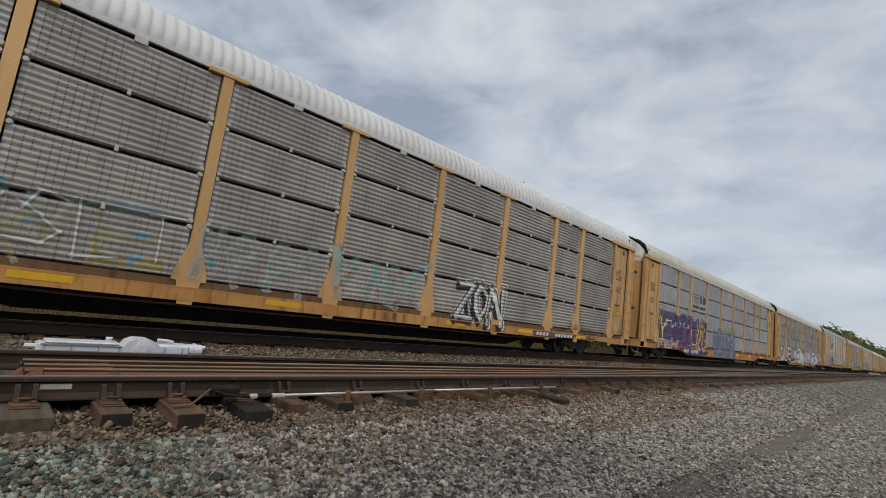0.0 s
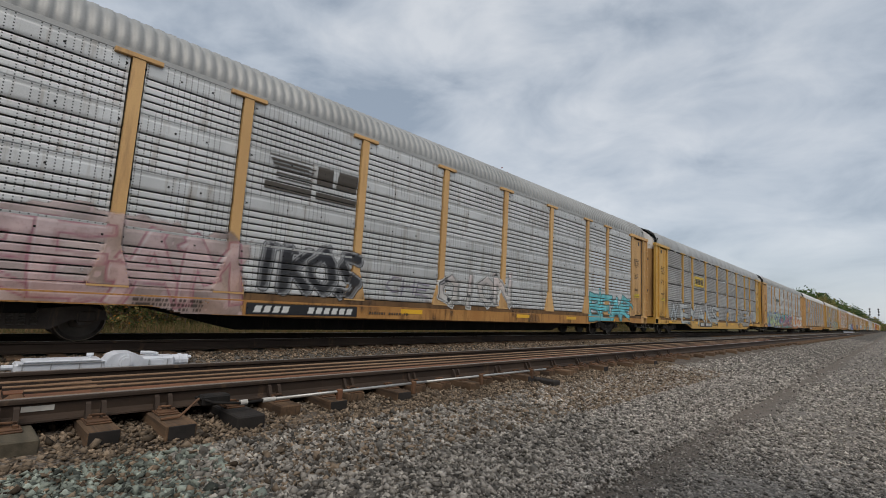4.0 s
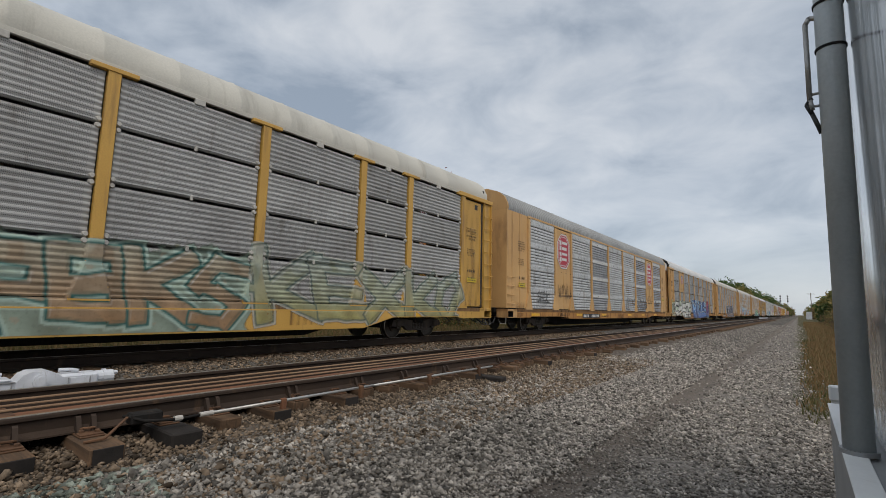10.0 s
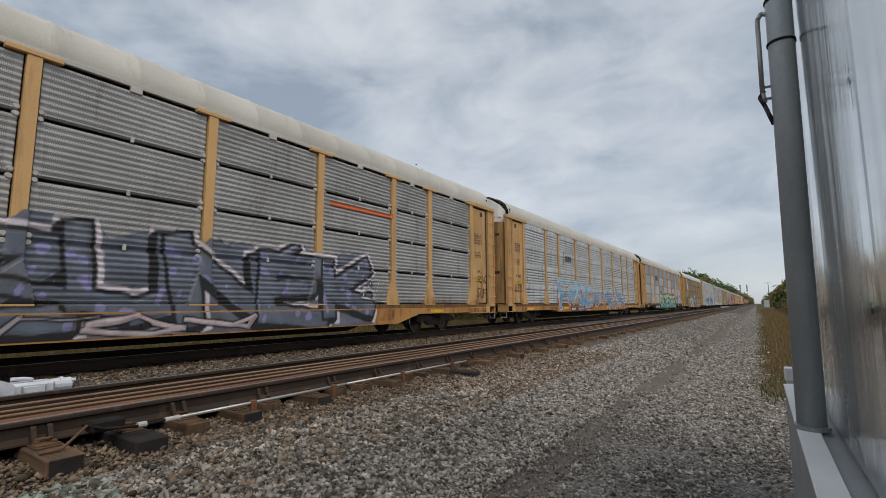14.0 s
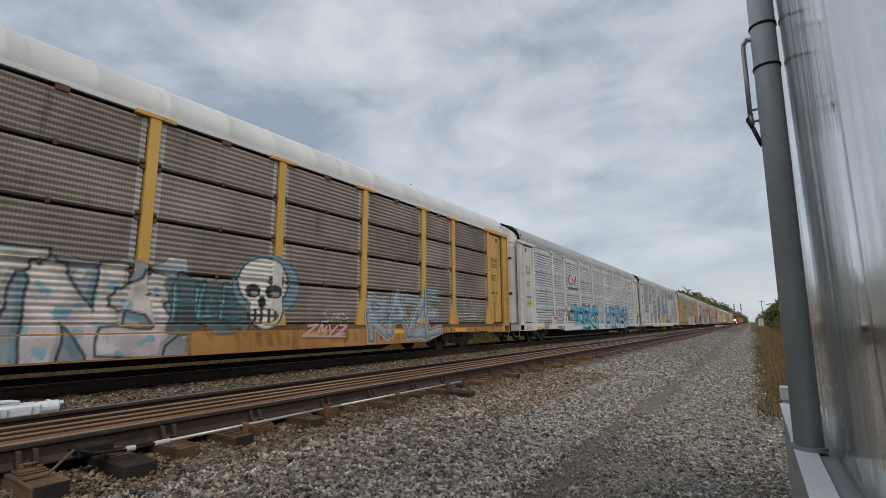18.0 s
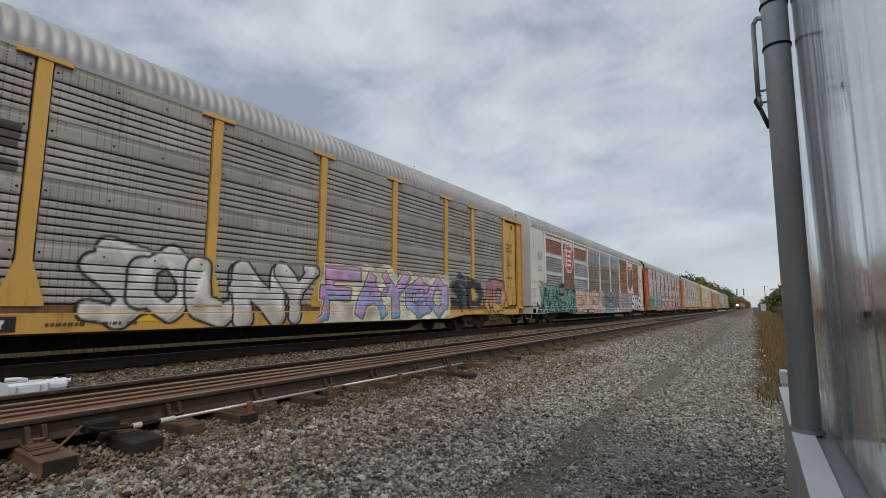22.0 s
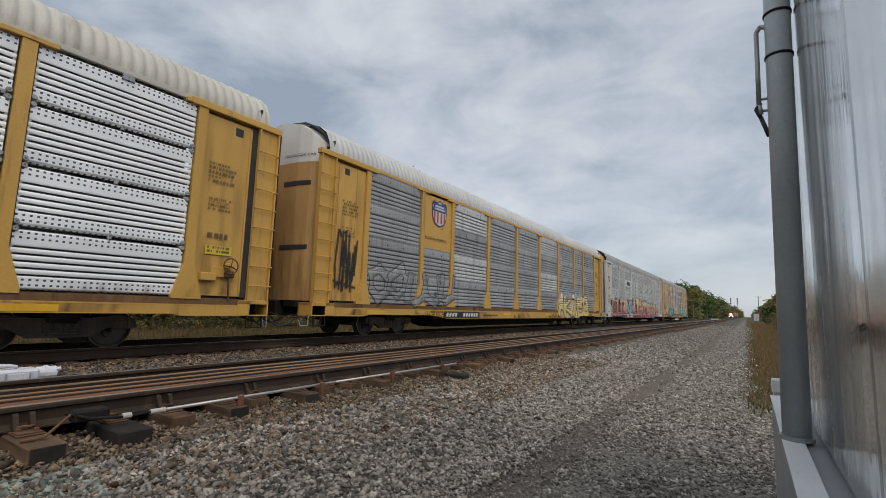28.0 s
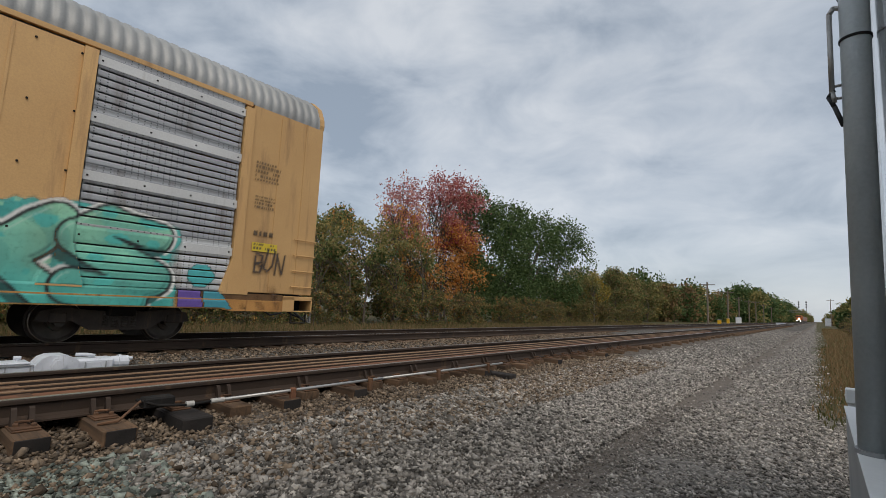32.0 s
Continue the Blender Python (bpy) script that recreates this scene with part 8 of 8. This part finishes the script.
    piece(c, "cream to crimson block graffiti with black outline", "ATMT", 232, 9.5, 16.9, 0.56, 2.2, sand, wine, (0.012, 0.012, 0.014), edge=0.055, shade=(0.10, 0.015, 0.02), cloud=(0.22, 0.025, 0.035), weight=0.215, jag=0.2)
    piece(c, "cream to crimson bubble graffiti with sky-blue cloud", "BOOS", 233, 17.5, 24.3, 0.6, 2.0, (0.70, 0.52, 0.26), (0.38, 0.05, 0.10), (0.012, 0.012, 0.014), cloud=(0.14, 0.44, 0.60), shade=(0.04, 0.01, 0.02), weight=0.20, jag=0.1)
    tag(c, 234, 26.0, 26.8, 1.3, 2.6, (0.20, 0.14, 0.14), loops=3)
    # 23
    c = autorack(23, "yellow last car carrier with grey louvred sides and mint graffiti", Y1, PANEL_MID, "louvred", ROOF_GREY, True, box=True, solid=(1, 7), eave=Y1, bands=(8, 6, 5), mixed=lambda i, t: PANEL_LIGHT if i in (0, 2, 3, 4) or (t == 0 and i > 5) else None)
    common_marks(c, 7.9, 240)
    bracket_mark(c, 4.95, 3.45, 1.55)
    jade = (0.06, 0.42, 0.36)
    piece(c, "mint-green graffiti with black outlines and white edge", "CUEPHA", 241, 5.1, 10.0, 0.56, 2.02, jade, (0.05, 0.34, 0.30), (0.012, 0.014, 0.014), halo=(0.68, 0.68, 0.66), shade=(0.012, 0.014, 0.014), weight=0.185, spots=(0.09, 0.46, 0.40), jag=0.25)
    piece(c, "faded pink paint shadow on the sill", "OO", 246, 2.6, 5.0, 0.55, 1.2, (0.52, 0.30, 0.26), (0.50, 0.30, 0.24), (0.52, 0.32, 0.28), weight=0.3, fade=0.6)
    for w, sd, za in (("JOY", 247, 1.25), ("DUN", 248, 0.85), ("PAY", 249, 0.62)):
        tag(c, sd, 4.35, 5.0, za, za + 0.3, BLK, word=w, weight=0.024)
    tag(c, 250, 0.75, 1.85, 1.5, 2.1, BLK, word="REN", weight=0.035)
    tag(c, 242, 10.4, 12.0, 1.0, 1.5, (0.40, 0.24, 0.18), loops=4)
    tag(c, 243, 15.1, 19.3, 0.95, 2.2, (0.05, 0.05, 0.05), word="GUZRBU", weight=0.02)
    piece(c, "mint-green graffiti with black outlines and white edge", "NXS", 244, 19.8, 24.3, 0.62, 2.12, (0.26, 0.54, 0.36), (0.05, 0.38, 0.34), (0.012, 0.014, 0.014), halo=(0.68, 0.68, 0.64), shade=(0.02, 0.10, 0.09), weight=0.215, spots=(0.08, 0.44, 0.38), edge=0.045, cloud=(0.06, 0.38, 0.34), jag=0.25)
    tag(c, 245, 25.9, 26.6, 1.40, 1.85, (0.035, 0.03, 0.03), word="BUN", weight=0.025)
    emblem(c, "violet and teal paint patches on the sill", 24.3, 25.8, 0.53, 1.5, [([(24.5, 0.53), (25.0, 0.53), (24.9, 0.95), (24.5, 0.95)], (0.12, 0.07, 0.30)), ([(25.0, 0.53), (25.6, 0.53), (25.3, 0.95), (24.95, 0.95)], (0.05, 0.26, 0.32)), (octagon(24.9, 1.25, 0.5, 0.4), (0.06, 0.36, 0.36))])


build_train()
# ---- trees, brush and the far end of the line ----
def leaves(centres, spread, count, size, seed):
    """Small leaf cards scattered round clump centres, as arrays of corners and faces."""
    r = np.random.default_rng(seed)
    c = centres[r.integers(0, len(centres), count)] + r.normal(0, 1, (count, 3)) * spread
    u = r.normal(0, 1, (count, 3))
    u /= np.linalg.norm(u, axis=1)[:, None]
    w = np.cross(u, r.normal(0, 1, (count, 3)))
    w /= np.linalg.norm(w, axis=1)[:, None]
    s = size * r.uniform(0.6, 1.3, count)[:, None]
    v = np.stack([c - u * s, c + w * s * 0.55, c + u * s, c - w * s * 0.55], 1)
    return v.reshape(-1, 3), np.arange(4 * count).reshape(-1, 4)


def crown_centres(r, h, base, wide, n):
    """Clumps in an uneven crown: fuller in the middle, ragged at the rim."""
    t = r.random(n)
    z = base + (h - base) * t
    rad = wide * np.sqrt(np.clip(np.sin(np.pi * np.clip(0.12 + 0.80 * t, 0, 1)), 0.05, 1)) * np.sqrt(r.random(n)) * r.uniform(0.75, 1.15, n)
    a = r.uniform(0, 6.283, n)
    return np.stack([rad * np.cos(a), rad * np.sin(a), z], 1)


def make_tree(label, seed, h, wide, base, leaf_mats, count, size=0.16, bare=0.0, stems=1):
    r = np.random.default_rng(seed)
    count, size = int(count * 1.4), size * 0.76
    e = thing("tree", label, "tree")
    cen = crown_centres(r, h, base, wide, 90)
    trunk = Shape()
    for k in range(stems):
        ox, oy = (0, 0) if stems == 1 else (r.normal(0, wide * 0.3), r.normal(0, wide * 0.3))
        pts = [Vector((ox, oy, -0.3))]
        for i in range(1, 6):
            pts.append(Vector((ox + r.normal(0, 0.12) * i * 0.6, oy + r.normal(0, 0.12) * i * 0.6, h * 0.80 * i / 5)))
        r0 = 0.016 * h / math.sqrt(stems)
        for i, (a, b) in enumerate(zip(pts, pts[1:])):
            trunk.rod(a, b, r0 * (1 - i * 0.17), 7, r0 * (1 - (i + 1) * 0.17))
        for q in cen[r.integers(0, len(cen), int(22 / stems) + int(18 * bare))]:
            at = pts[min(4, max(1, int(q[2] / h * 5 * 0.8)))]
            mid = (Vector(q) + at) / 2 + Vector((0, 0, 0.15 * wide))
            trunk.rod(at, mid, r0 * 0.35, 5, r0 * 0.2)
            trunk.rod(mid, Vector(q), r0 * 0.2, 5, 0.008)
            if bare:
                for _ in range(3):
                    trunk.rod(mid, Vector(q) + Vector(r.normal(0, 0.5, 3)), r0 * 0.12, 4, 0.004)
    part("trunk", trunk.mesh("trunk", BARK), e)
    for k, (mat, share, zlo, zhi) in enumerate(leaf_mats):
        sel = cen[(cen[:, 2] >= h * zlo) & (cen[:, 2] <= h * zhi)]
        v, f = leaves(sel, 0.040 * h * (1 - 0.4 * bare), int(count * share), size, seed + k)
        v[:, 2] = np.maximum(v[:, 2], 0.05)
        part("crown", mesh_np("crown", v, f, mat), e)
    return e


def put_tree(e, x, y, rz=0.0, z=None):
    e.matrix_basis = pose(x, y, float(ground_z(x)) if z is None else z, 0, 0, rz)


def woods():
    oak = make_tree("tall dark-green leafy tree behind the tracks", 301, 12.8, 4.2, 1.0, [(LEAF_GREEN, 1.0, 0, 1)], 9000, 0.20)
    put_tree(oak, -27.5, 38.6)
    put_tree(copy_thing(oak, Matrix()), -27.2, 44.0, 70)
    oak2 = make_tree("dark-green spreading tree with an open crown", 302, 13.0, 5.0, 2.0, [(LEAF_GREEN, 1.0, 0, 1)], 8000, 0.20)
    put_tree(oak2, -28.0, 52.0, 20)
    put_tree(copy_thing(oak2, Matrix()), -27.0, 57.5, 140)
    red = make_tree("slender maple with crimson leaves on top and orange below", 303, 13.9, 2.7, 1.6, [(LEAF_RED, 0.34, 0.50, 1), (LEAF_PINK, 0.25, 0.6, 1), (LEAF_ORANGE, 0.65, 0.05, 0.66)], 5000, 0.15, 0.6, 4)
    put_tree(red, -27.0, 32.8)
    put_tree(copy_thing(red, Matrix()), -26.2, 35.0, 120)
    bare = make_tree("thin half-bare tree with pink and orange leaves", 304, 12.0, 2.4, 2.5, [(LEAF_ORANGE, 0.75, 0.1, 0.8), (LEAF_PINK, 0.45, 0.55, 1)], 2300, 0.16, 1.0, 3)
    put_tree(bare, -27.0, 27.6)
    put_tree(copy_thing(bare, Matrix()), -28.5, 29.8, 200)
    olive = make_tree("bushy olive-green tree turning brown", 305, 7.6, 2.9, 0.6, [(LEAF_OLIVE, 0.8, 0, 1), (LEAF_GREEN, 0.25, 0, 0.7), (LEAF_BROWN, 0.15, 0, 0.6)], 4300, 0.16, 0.2, 2)
    spots = [(-26.5, 23.5), (-27.5, 20.0), (-25.5, 26.3), (-28, 15.5), (-26.5, 11.5), (-29, 7), (-28, 5.2), (-28, -4), (-26, 63), (-28.5, 66)]
    put_tree(olive, *spots[0])
    for i, (x, y) in enumerate(spots[1:]):
        put_tree(copy_thing(olive, Matrix()), x, y, 57 * i)
    tall = make_tree("tall half-green roadside tree seen between cars", 306, 9.0, 3.0, 1.2, [(LEAF_GREEN, 0.5, 0, 1), (LEAF_OLIVE, 0.4, 0, 1), (LEAF_ORANGE, 0.15, 0.3, 1)], 6500, 0.18, 0.2)
    for i, (x, y) in enumerate([(-30, 17.5), (-31, 10), (-30, 8.0), (-31, -4), (-30, -6), (-29, 13.5), (-31, 24)]):
        put_tree(tall if i == 0 else copy_thing(tall, Matrix()), x, y, 77 * i)
    lone = make_tree("tall dark-green tree standing behind the verge", 312, 13.2, 3.3, 0.8, [(LEAF_GREEN, 1.0, 0, 1), (LEAF_OLIVE, 0.12, 0, 0.5)], 9500, 0.20)
    put_tree(lone, -30.0, 7.6)
    put_tree(copy_thing(lone, Matrix.Diagonal((0.85, 0.85, 0.80, 1))), -31.0, 4.6, 120)
    shrub = make_tree("low russet and green brush at the edge of the trees", 307, 2.6, 1.9, 0.05, [(LEAF_BROWN, 0.38, 0, 1), (LEAF_OLIVE, 0.40, 0, 1), (LEAF_GREEN, 0.3, 0, 1), (LEAF_ORANGE, 0.05, 0, 1)], 4200, 0.085, 0.3, 4)
    r = np.random.default_rng(55)
    first = True
    for y in np.arange(-6, 75, 3.3):
        x = -23.6 + r.normal(0, 0.9)
        t = shrub if first else copy_thing(shrub, Matrix())
        first = False
        put_tree(t, x, y + r.normal(0, 0.6), r.uniform(0, 360))
    yellow = make_tree("small golden-yellow autumn tree", 308, 7.5, 2.6, 1.0, [(LEAF_YELLOW, 0.9, 0, 1), (LEAF_OLIVE, 0.3, 0, 1)], 4500, 0.18)
    put_tree(yellow, -27.5, 70.5)
    gold = make_tree("tall half-bare tree with apricot and golden leaves", 310, 11.2, 2.8, 2.2, [(LEAF_APRICOT, 1.0, 0.2, 1), (LEAF_GREEN, 0.25, 0, 0.4)], 2600, 0.14, 1.0, 2)
    put_tree(gold, -27.0, 1.5)
    low = make_tree("low orange bush behind the verge", 311, 5.0, 3.0, 0.2, [(LEAF_ORANGE, 0.6, 0, 1), (LEAF_YELLOW, 0.5, 0, 1)], 4000, 0.15, 0.2, 3)
    put_tree(low, -25.5, 0.2)
    mixed = make_tree("mixed olive and russet tree along the line", 309, 8.8, 3.4, 0.8, [(LEAF_OLIVE, 0.55, 0, 1), (LEAF_GREEN, 0.3, 0, 1), (LEAF_BROWN, 0.25, 0, 1)], 6000, 0.2, 0.2, 2)
    for i, (x, y) in enumerate([(-28, 84), (-27, 80), (-29, 92), (-31, 99), (-30, 108), (-28, 118)]):
        put_tree(mixed if i == 0 else copy_thing(mixed, Matrix()), x, y, 81 * i)
    # the far belt of trees, beyond counting
    for name, label, x0, x1, y0, y1, n, h0, h1, mats in (
        ("far_woods", "distant belt of dark-green and autumn trees left of the line", -37, -27, 112, 240, 60, 8, 12, (LEAF_GREEN, LEAF_OLIVE, LEAF_BROWN)),
        ("far_woods", "tall dark-green belt of trees far down the line", -31, -18, 230, 700, 90, 12, 16, (LEAF_GREEN, LEAF_GREEN, LEAF_OLIVE)),
        ("far_woods", "farthest trees where the tracks vanish", -30, -14, 650, 1700, 80, 11, 16, (LEAF_OLIVE, LEAF_GREEN, LEAF_BROWN)),
        ("far_woods", "farthest trees right of the lane", 7, 30, 400, 1700, 70, 8, 13, (LEAF_OLIVE, LEAF_GREEN, LEAF_BROWN)),
        ("far_woods", "distant trees right of the gravel lane", 4.5, 16, 105, 420, 60, 4, 8, (LEAF_OLIVE, LEAF_GREEN, LEAF_BROWN)),
        ("far_woods", "distant woods closing the view behind the tracks", -90, -40, -60, 300, 110, 6, 11, (LEAF_OLIVE, LEAF_BROWN, LEAF_GREEN))):
        e = thing(name, label, "woods", kind="stuff")
        for k, mat in enumerate(mats):
            vs, fs, tot = [], [], 0
            m = n // 2 if k == 0 else n // 4
            for i in range(m):
                h = r.uniform(h0, h1)
                cen = crown_centres(r, h, 0.4, h * 0.33, 30) + [r.uniform(x0, x1), y0 + (y1 - y0) * r.random() ** 1.4, -0.8]
                v, f = leaves(cen, 0.065 * h, 620 if y0 < 230 else 800, 0.42 if y0 < 230 else 0.55, int(r.integers(1, 99999)))
                vs.append(v), fs.append(f + tot)
                tot += len(v)
            part("foliage", mesh_np("foliage", np.concatenate(vs), np.concatenate(fs), mat), e)


woods()


def grass(name, label, x0, x1, y0, y1, count, h, mat, bias=1.0):
    r = np.random.default_rng(count)
    x = r.uniform(x0, x1, count)
    y = y0 + (y1 - y0) * r.random(count) ** bias
    x = x + 0.10 * np.sin(1.9 * y) + 0.06 * np.sin(5.3 * y) + r.exponential(0.12, count)
    y = y + r.exponential(0.7, count)
    z = ground_z(x)
    hh = h * r.uniform(0.4, 1.3, count)
    a = r.uniform(0, 6.283, count)
    w = 0.012 + 0.004 * np.hypot(x, y) / 10
    lean = r.normal(0, 0.35, (count, 2)) * hh[:, None]
    p0 = np.stack([x - w * np.cos(a), y - w * np.sin(a), z - 0.02], 1)
    p1 = np.stack([x + w * np.cos(a), y + w * np.sin(a), z - 0.02], 1)
    p2 = np.stack([x + lean[:, 0], y + lean[:, 1], z + hh], 1)
    v = np.stack([p0, p1, p2], 1).reshape(-1, 3)
    thing(name, label, "grass", kind="stuff", me=mesh_np(name, v, np.arange(3 * count).reshape(-1, 3), mat))


grass("dry_grass", "dry brown grass on the verge behind the far track", -24, -13.2, -8, 70, 42000, 0.34, GRASS)
grass("dry_grass", "green weeds on the verge behind the far track", -24, -14, -8, 70, 16000, 0.40, GRASS_GREEN)
grass("weeds", "tall dry weeds beside the gravel lane", 0.25, 5.5, 12.5, 110, 30000, 0.24, GRASS, 1.6)
grass("weeds", "short dry weeds at the lane's edge", -0.02, 2.0, 8.6, 30, 8000, 0.12, GRASS, 1.4)
grass("weeds", "green weeds at the lane's edge", -0.10, 2.0, 7.8, 34, 4200, 0.09, GRASS_GREEN, 1.5)


def brush_right():
    shrub = make_tree("low dry brush beside the gravel lane", 330, 1.5, 0.9, 0.02, [(LEAF_BROWN, 0.6, 0, 1), (LEAF_OLIVE, 0.4, 0, 1)], 1500, 0.06, 0.3, 4)
    r = np.random.default_rng(8)
    for i in range(16):
        put_tree(shrub if i == 0 else copy_thing(shrub, Matrix()), 2.4 + r.uniform(0, 3.4), 16 + i * 5 + r.normal(0, 1), r.uniform(0, 360))


brush_right()


def utility_pole(x, y, h, arms=1):
    e = thing("utility_pole", "weathered wooden line pole beside the track", "pole", pose(x, y, float(ground_z(x))), "line poles")
    part("shaft", Shape().rod((0, 0, -0.3), (0, 0, h), 0.16, 10, 0.11).mesh("shaft", POLE_WOOD), e)
    for k in range(arms):
        part("cross_arm", Shape().box(-1.1, 1.1, -0.06, 0.06, h - 0.5 - k, h - 0.38 - k).mesh("cross_arm", POLE_WOOD), e)


for _x, _y, _h in ((-14.2, 87, 7.2), (-14.2, 109, 7.0), (-14.5, 128, 6.5), (-14.5, 148, 6.5), (-14.5, 165, 6.8), (-14.5, 190, 6.6), (-15, 230, 6.6), (3.2, 215, 9.5)):
    utility_pole(_x, _y, _h, 1)


def signal_bridge():
    """Cantilever signal structure far down the line, with two tall masts of lamps."""
    y = 420.0
    e = thing("signal_bridge", "distant grey cantilever signal bridge with two tall signal masts", "signal", pose(0, y, -0.4))
    part("column", Shape().box(-21.4, -20.9, -0.3, 0.3, 0, 8.6).mesh("column", HOPPER), e)
    beam = Shape()
    for z in (7.3, 8.6):
        beam.box(-21.3, -6.8, -0.25, 0.25, z - 0.12, z + 0.12)
    for x in np.arange(-20.8, -7.2, 1.2):
        beam.rod((x, 0, 7.3), (x + 1.2, 0, 8.6), 0.06, 5)
    part("truss", beam.mesh("truss", HOPPER), e)
    for x in (-11.3, -7.0):
        m = part("signal_head", Shape().box(x - 0.10, x + 0.10, -0.1, 0.1, 8.4, 15.0).mesh("signal_head", LOCO_DARK), e, "black signal mast")
        for z in (11.2, 13.0, 14.7):
            part("signal_lamp", Shape().box(x - 0.45, x + 0.45, -0.3, -0.1, z - 0.55, z + 0.55, 0.1).mesh("signal_lamp", LOCO_DARK), m)


signal_bridge()


def waiting_train():
    """A standing locomotive with lit lamps and a string of cars, far down the far track."""
    y = 384.0
    e = thing("locomotive", "distant orange locomotive with lit headlight and ditch lights", "locomotive", pose(B_MID, y, RAIL_Z))
    part("underframe", Shape().box(-1.5, 1.5, 0, 20, 0.9, 1.5).box(-1.3, 1.3, 1, 19, 0.0, 0.9).mesh("underframe", LOCO_DARK), e)
    part("nose", Shape().box(-1.1, 1.1, 0.6, 2.6, 1.5, 3.2, 0.1).mesh("nose", LOCO_ORANGE), e)
    part("cab", Shape().box(-1.5, 1.5, 2.6, 5.4, 1.5, 4.5, 0.1).mesh("cab", LOCO_ORANGE), e)
    part("hood", Shape().box(-0.9, 0.9, 5.4, 19.5, 1.5, 4.4, 0.08).mesh("hood", LOCO_ORANGE), e)
    part("windscreen", Shape().box(-1.2, 1.2, 2.56, 2.6, 3.4, 4.1).mesh("windscreen", LOCO_DARK), e)
    part("headlight", Shape().rod((0, 0.60, 2.35), (0, 0.50, 2.35), 0.42, 16).mesh("headlight", LAMP), e, "lit headlight")
    for x in (-0.9, 0.9):
        part("ditch_light", Shape().rod((x, 0.0, 1.0), (x, -0.1, 1.0), 0.16, 12).mesh("ditch_light", LAMP), e, "lit ditch light")
    for i in range(9):
        c = thing("hopper_car", "distant grey and brown freight car standing behind the locomotive", "railway car", pose(B_MID, y + 21.5 + i * 17.5, RAIL_Z), "cars of the standing train")
        part("body", Shape().sweep([(0, 1.2), (16, 1.2), (16, 4.2), (0, 4.2)], "x", -1.5, 1.5).mesh("body", HOPPER if i % 2 else LOCO_ORANGE), c)
        part("undercarriage", Shape().box(-1.2, 1.2, 1, 15, 0.02, 1.2).mesh("undercarriage", LOCO_DARK), c)


waiting_train()


def trackside_boxes():
    for x, y, w, h in ((-13.6, 94, 0.5, 1.0), (-13.6, 104, 0.4, 1.3), (-8.1, 150, 1.6, 0.5), (-8.1, 158, 1.6, 0.45), (-13.5, 118, 1.0, 1.6), (2.2, 205, 1.6, 2.6)):
        e = thing("trackside_box", "pale equipment box standing beside the track", "equipment box", pose(x, y, float(ground_z(x)) - 0.02))
        part("case", Shape().box(-w / 2, w / 2, -0.4, 0.4, 0, h, 0.04).mesh("case", WHITE_ENAMEL if x > -13 else REFLECTOR if w < 0.6 else CONCRETE), e)
        part("cap", Shape().box(-w / 2 - 0.05, w / 2 + 0.05, -0.45, 0.45, h, h + 0.06).mesh("cap", FACE_GREY), e)


trackside_boxes()


# ---- what moves ----
def motions():
    cars = [o for o in scene.objects if o.name.startswith("autorack_car")]
    times = [0.0, 4.0, 8.0, 12.0, 16.0, 20.0, 24.0, 28.0, 32.0]
    for ob in cars:
        y0 = ob.matrix_basis.translation.y
        walk(ob, [(t, pose(B_MID, y0 - (travel(t) - travel(0)), RAIL_Z)) for t in times])
    # wheels roll while their car is near
    for w, k, y, dy in WHEELS:
        def place(t):
            return PITCH * k + y - travel(t)
        stamps = [i / FPS for i in range(0, 32 * FPS + 1) if -14 < place(i / FPS) < 34]
        if not stamps:
            continue
        # the wheel looks the same every third of a turn, so whole thirds are left out from row to row
        turn = lambda t: math.degrees(travel(t) / 0.36) - 120.0 * round(t * FPS)
        held = sorted({0.0, *stamps, 32.0})
        lo, hi = stamps[0], stamps[-1]
        walk(w, [(t, pose(0, dy, 0.322, turn(min(max(t, lo), hi)) % 360)) for t in held])


motions()
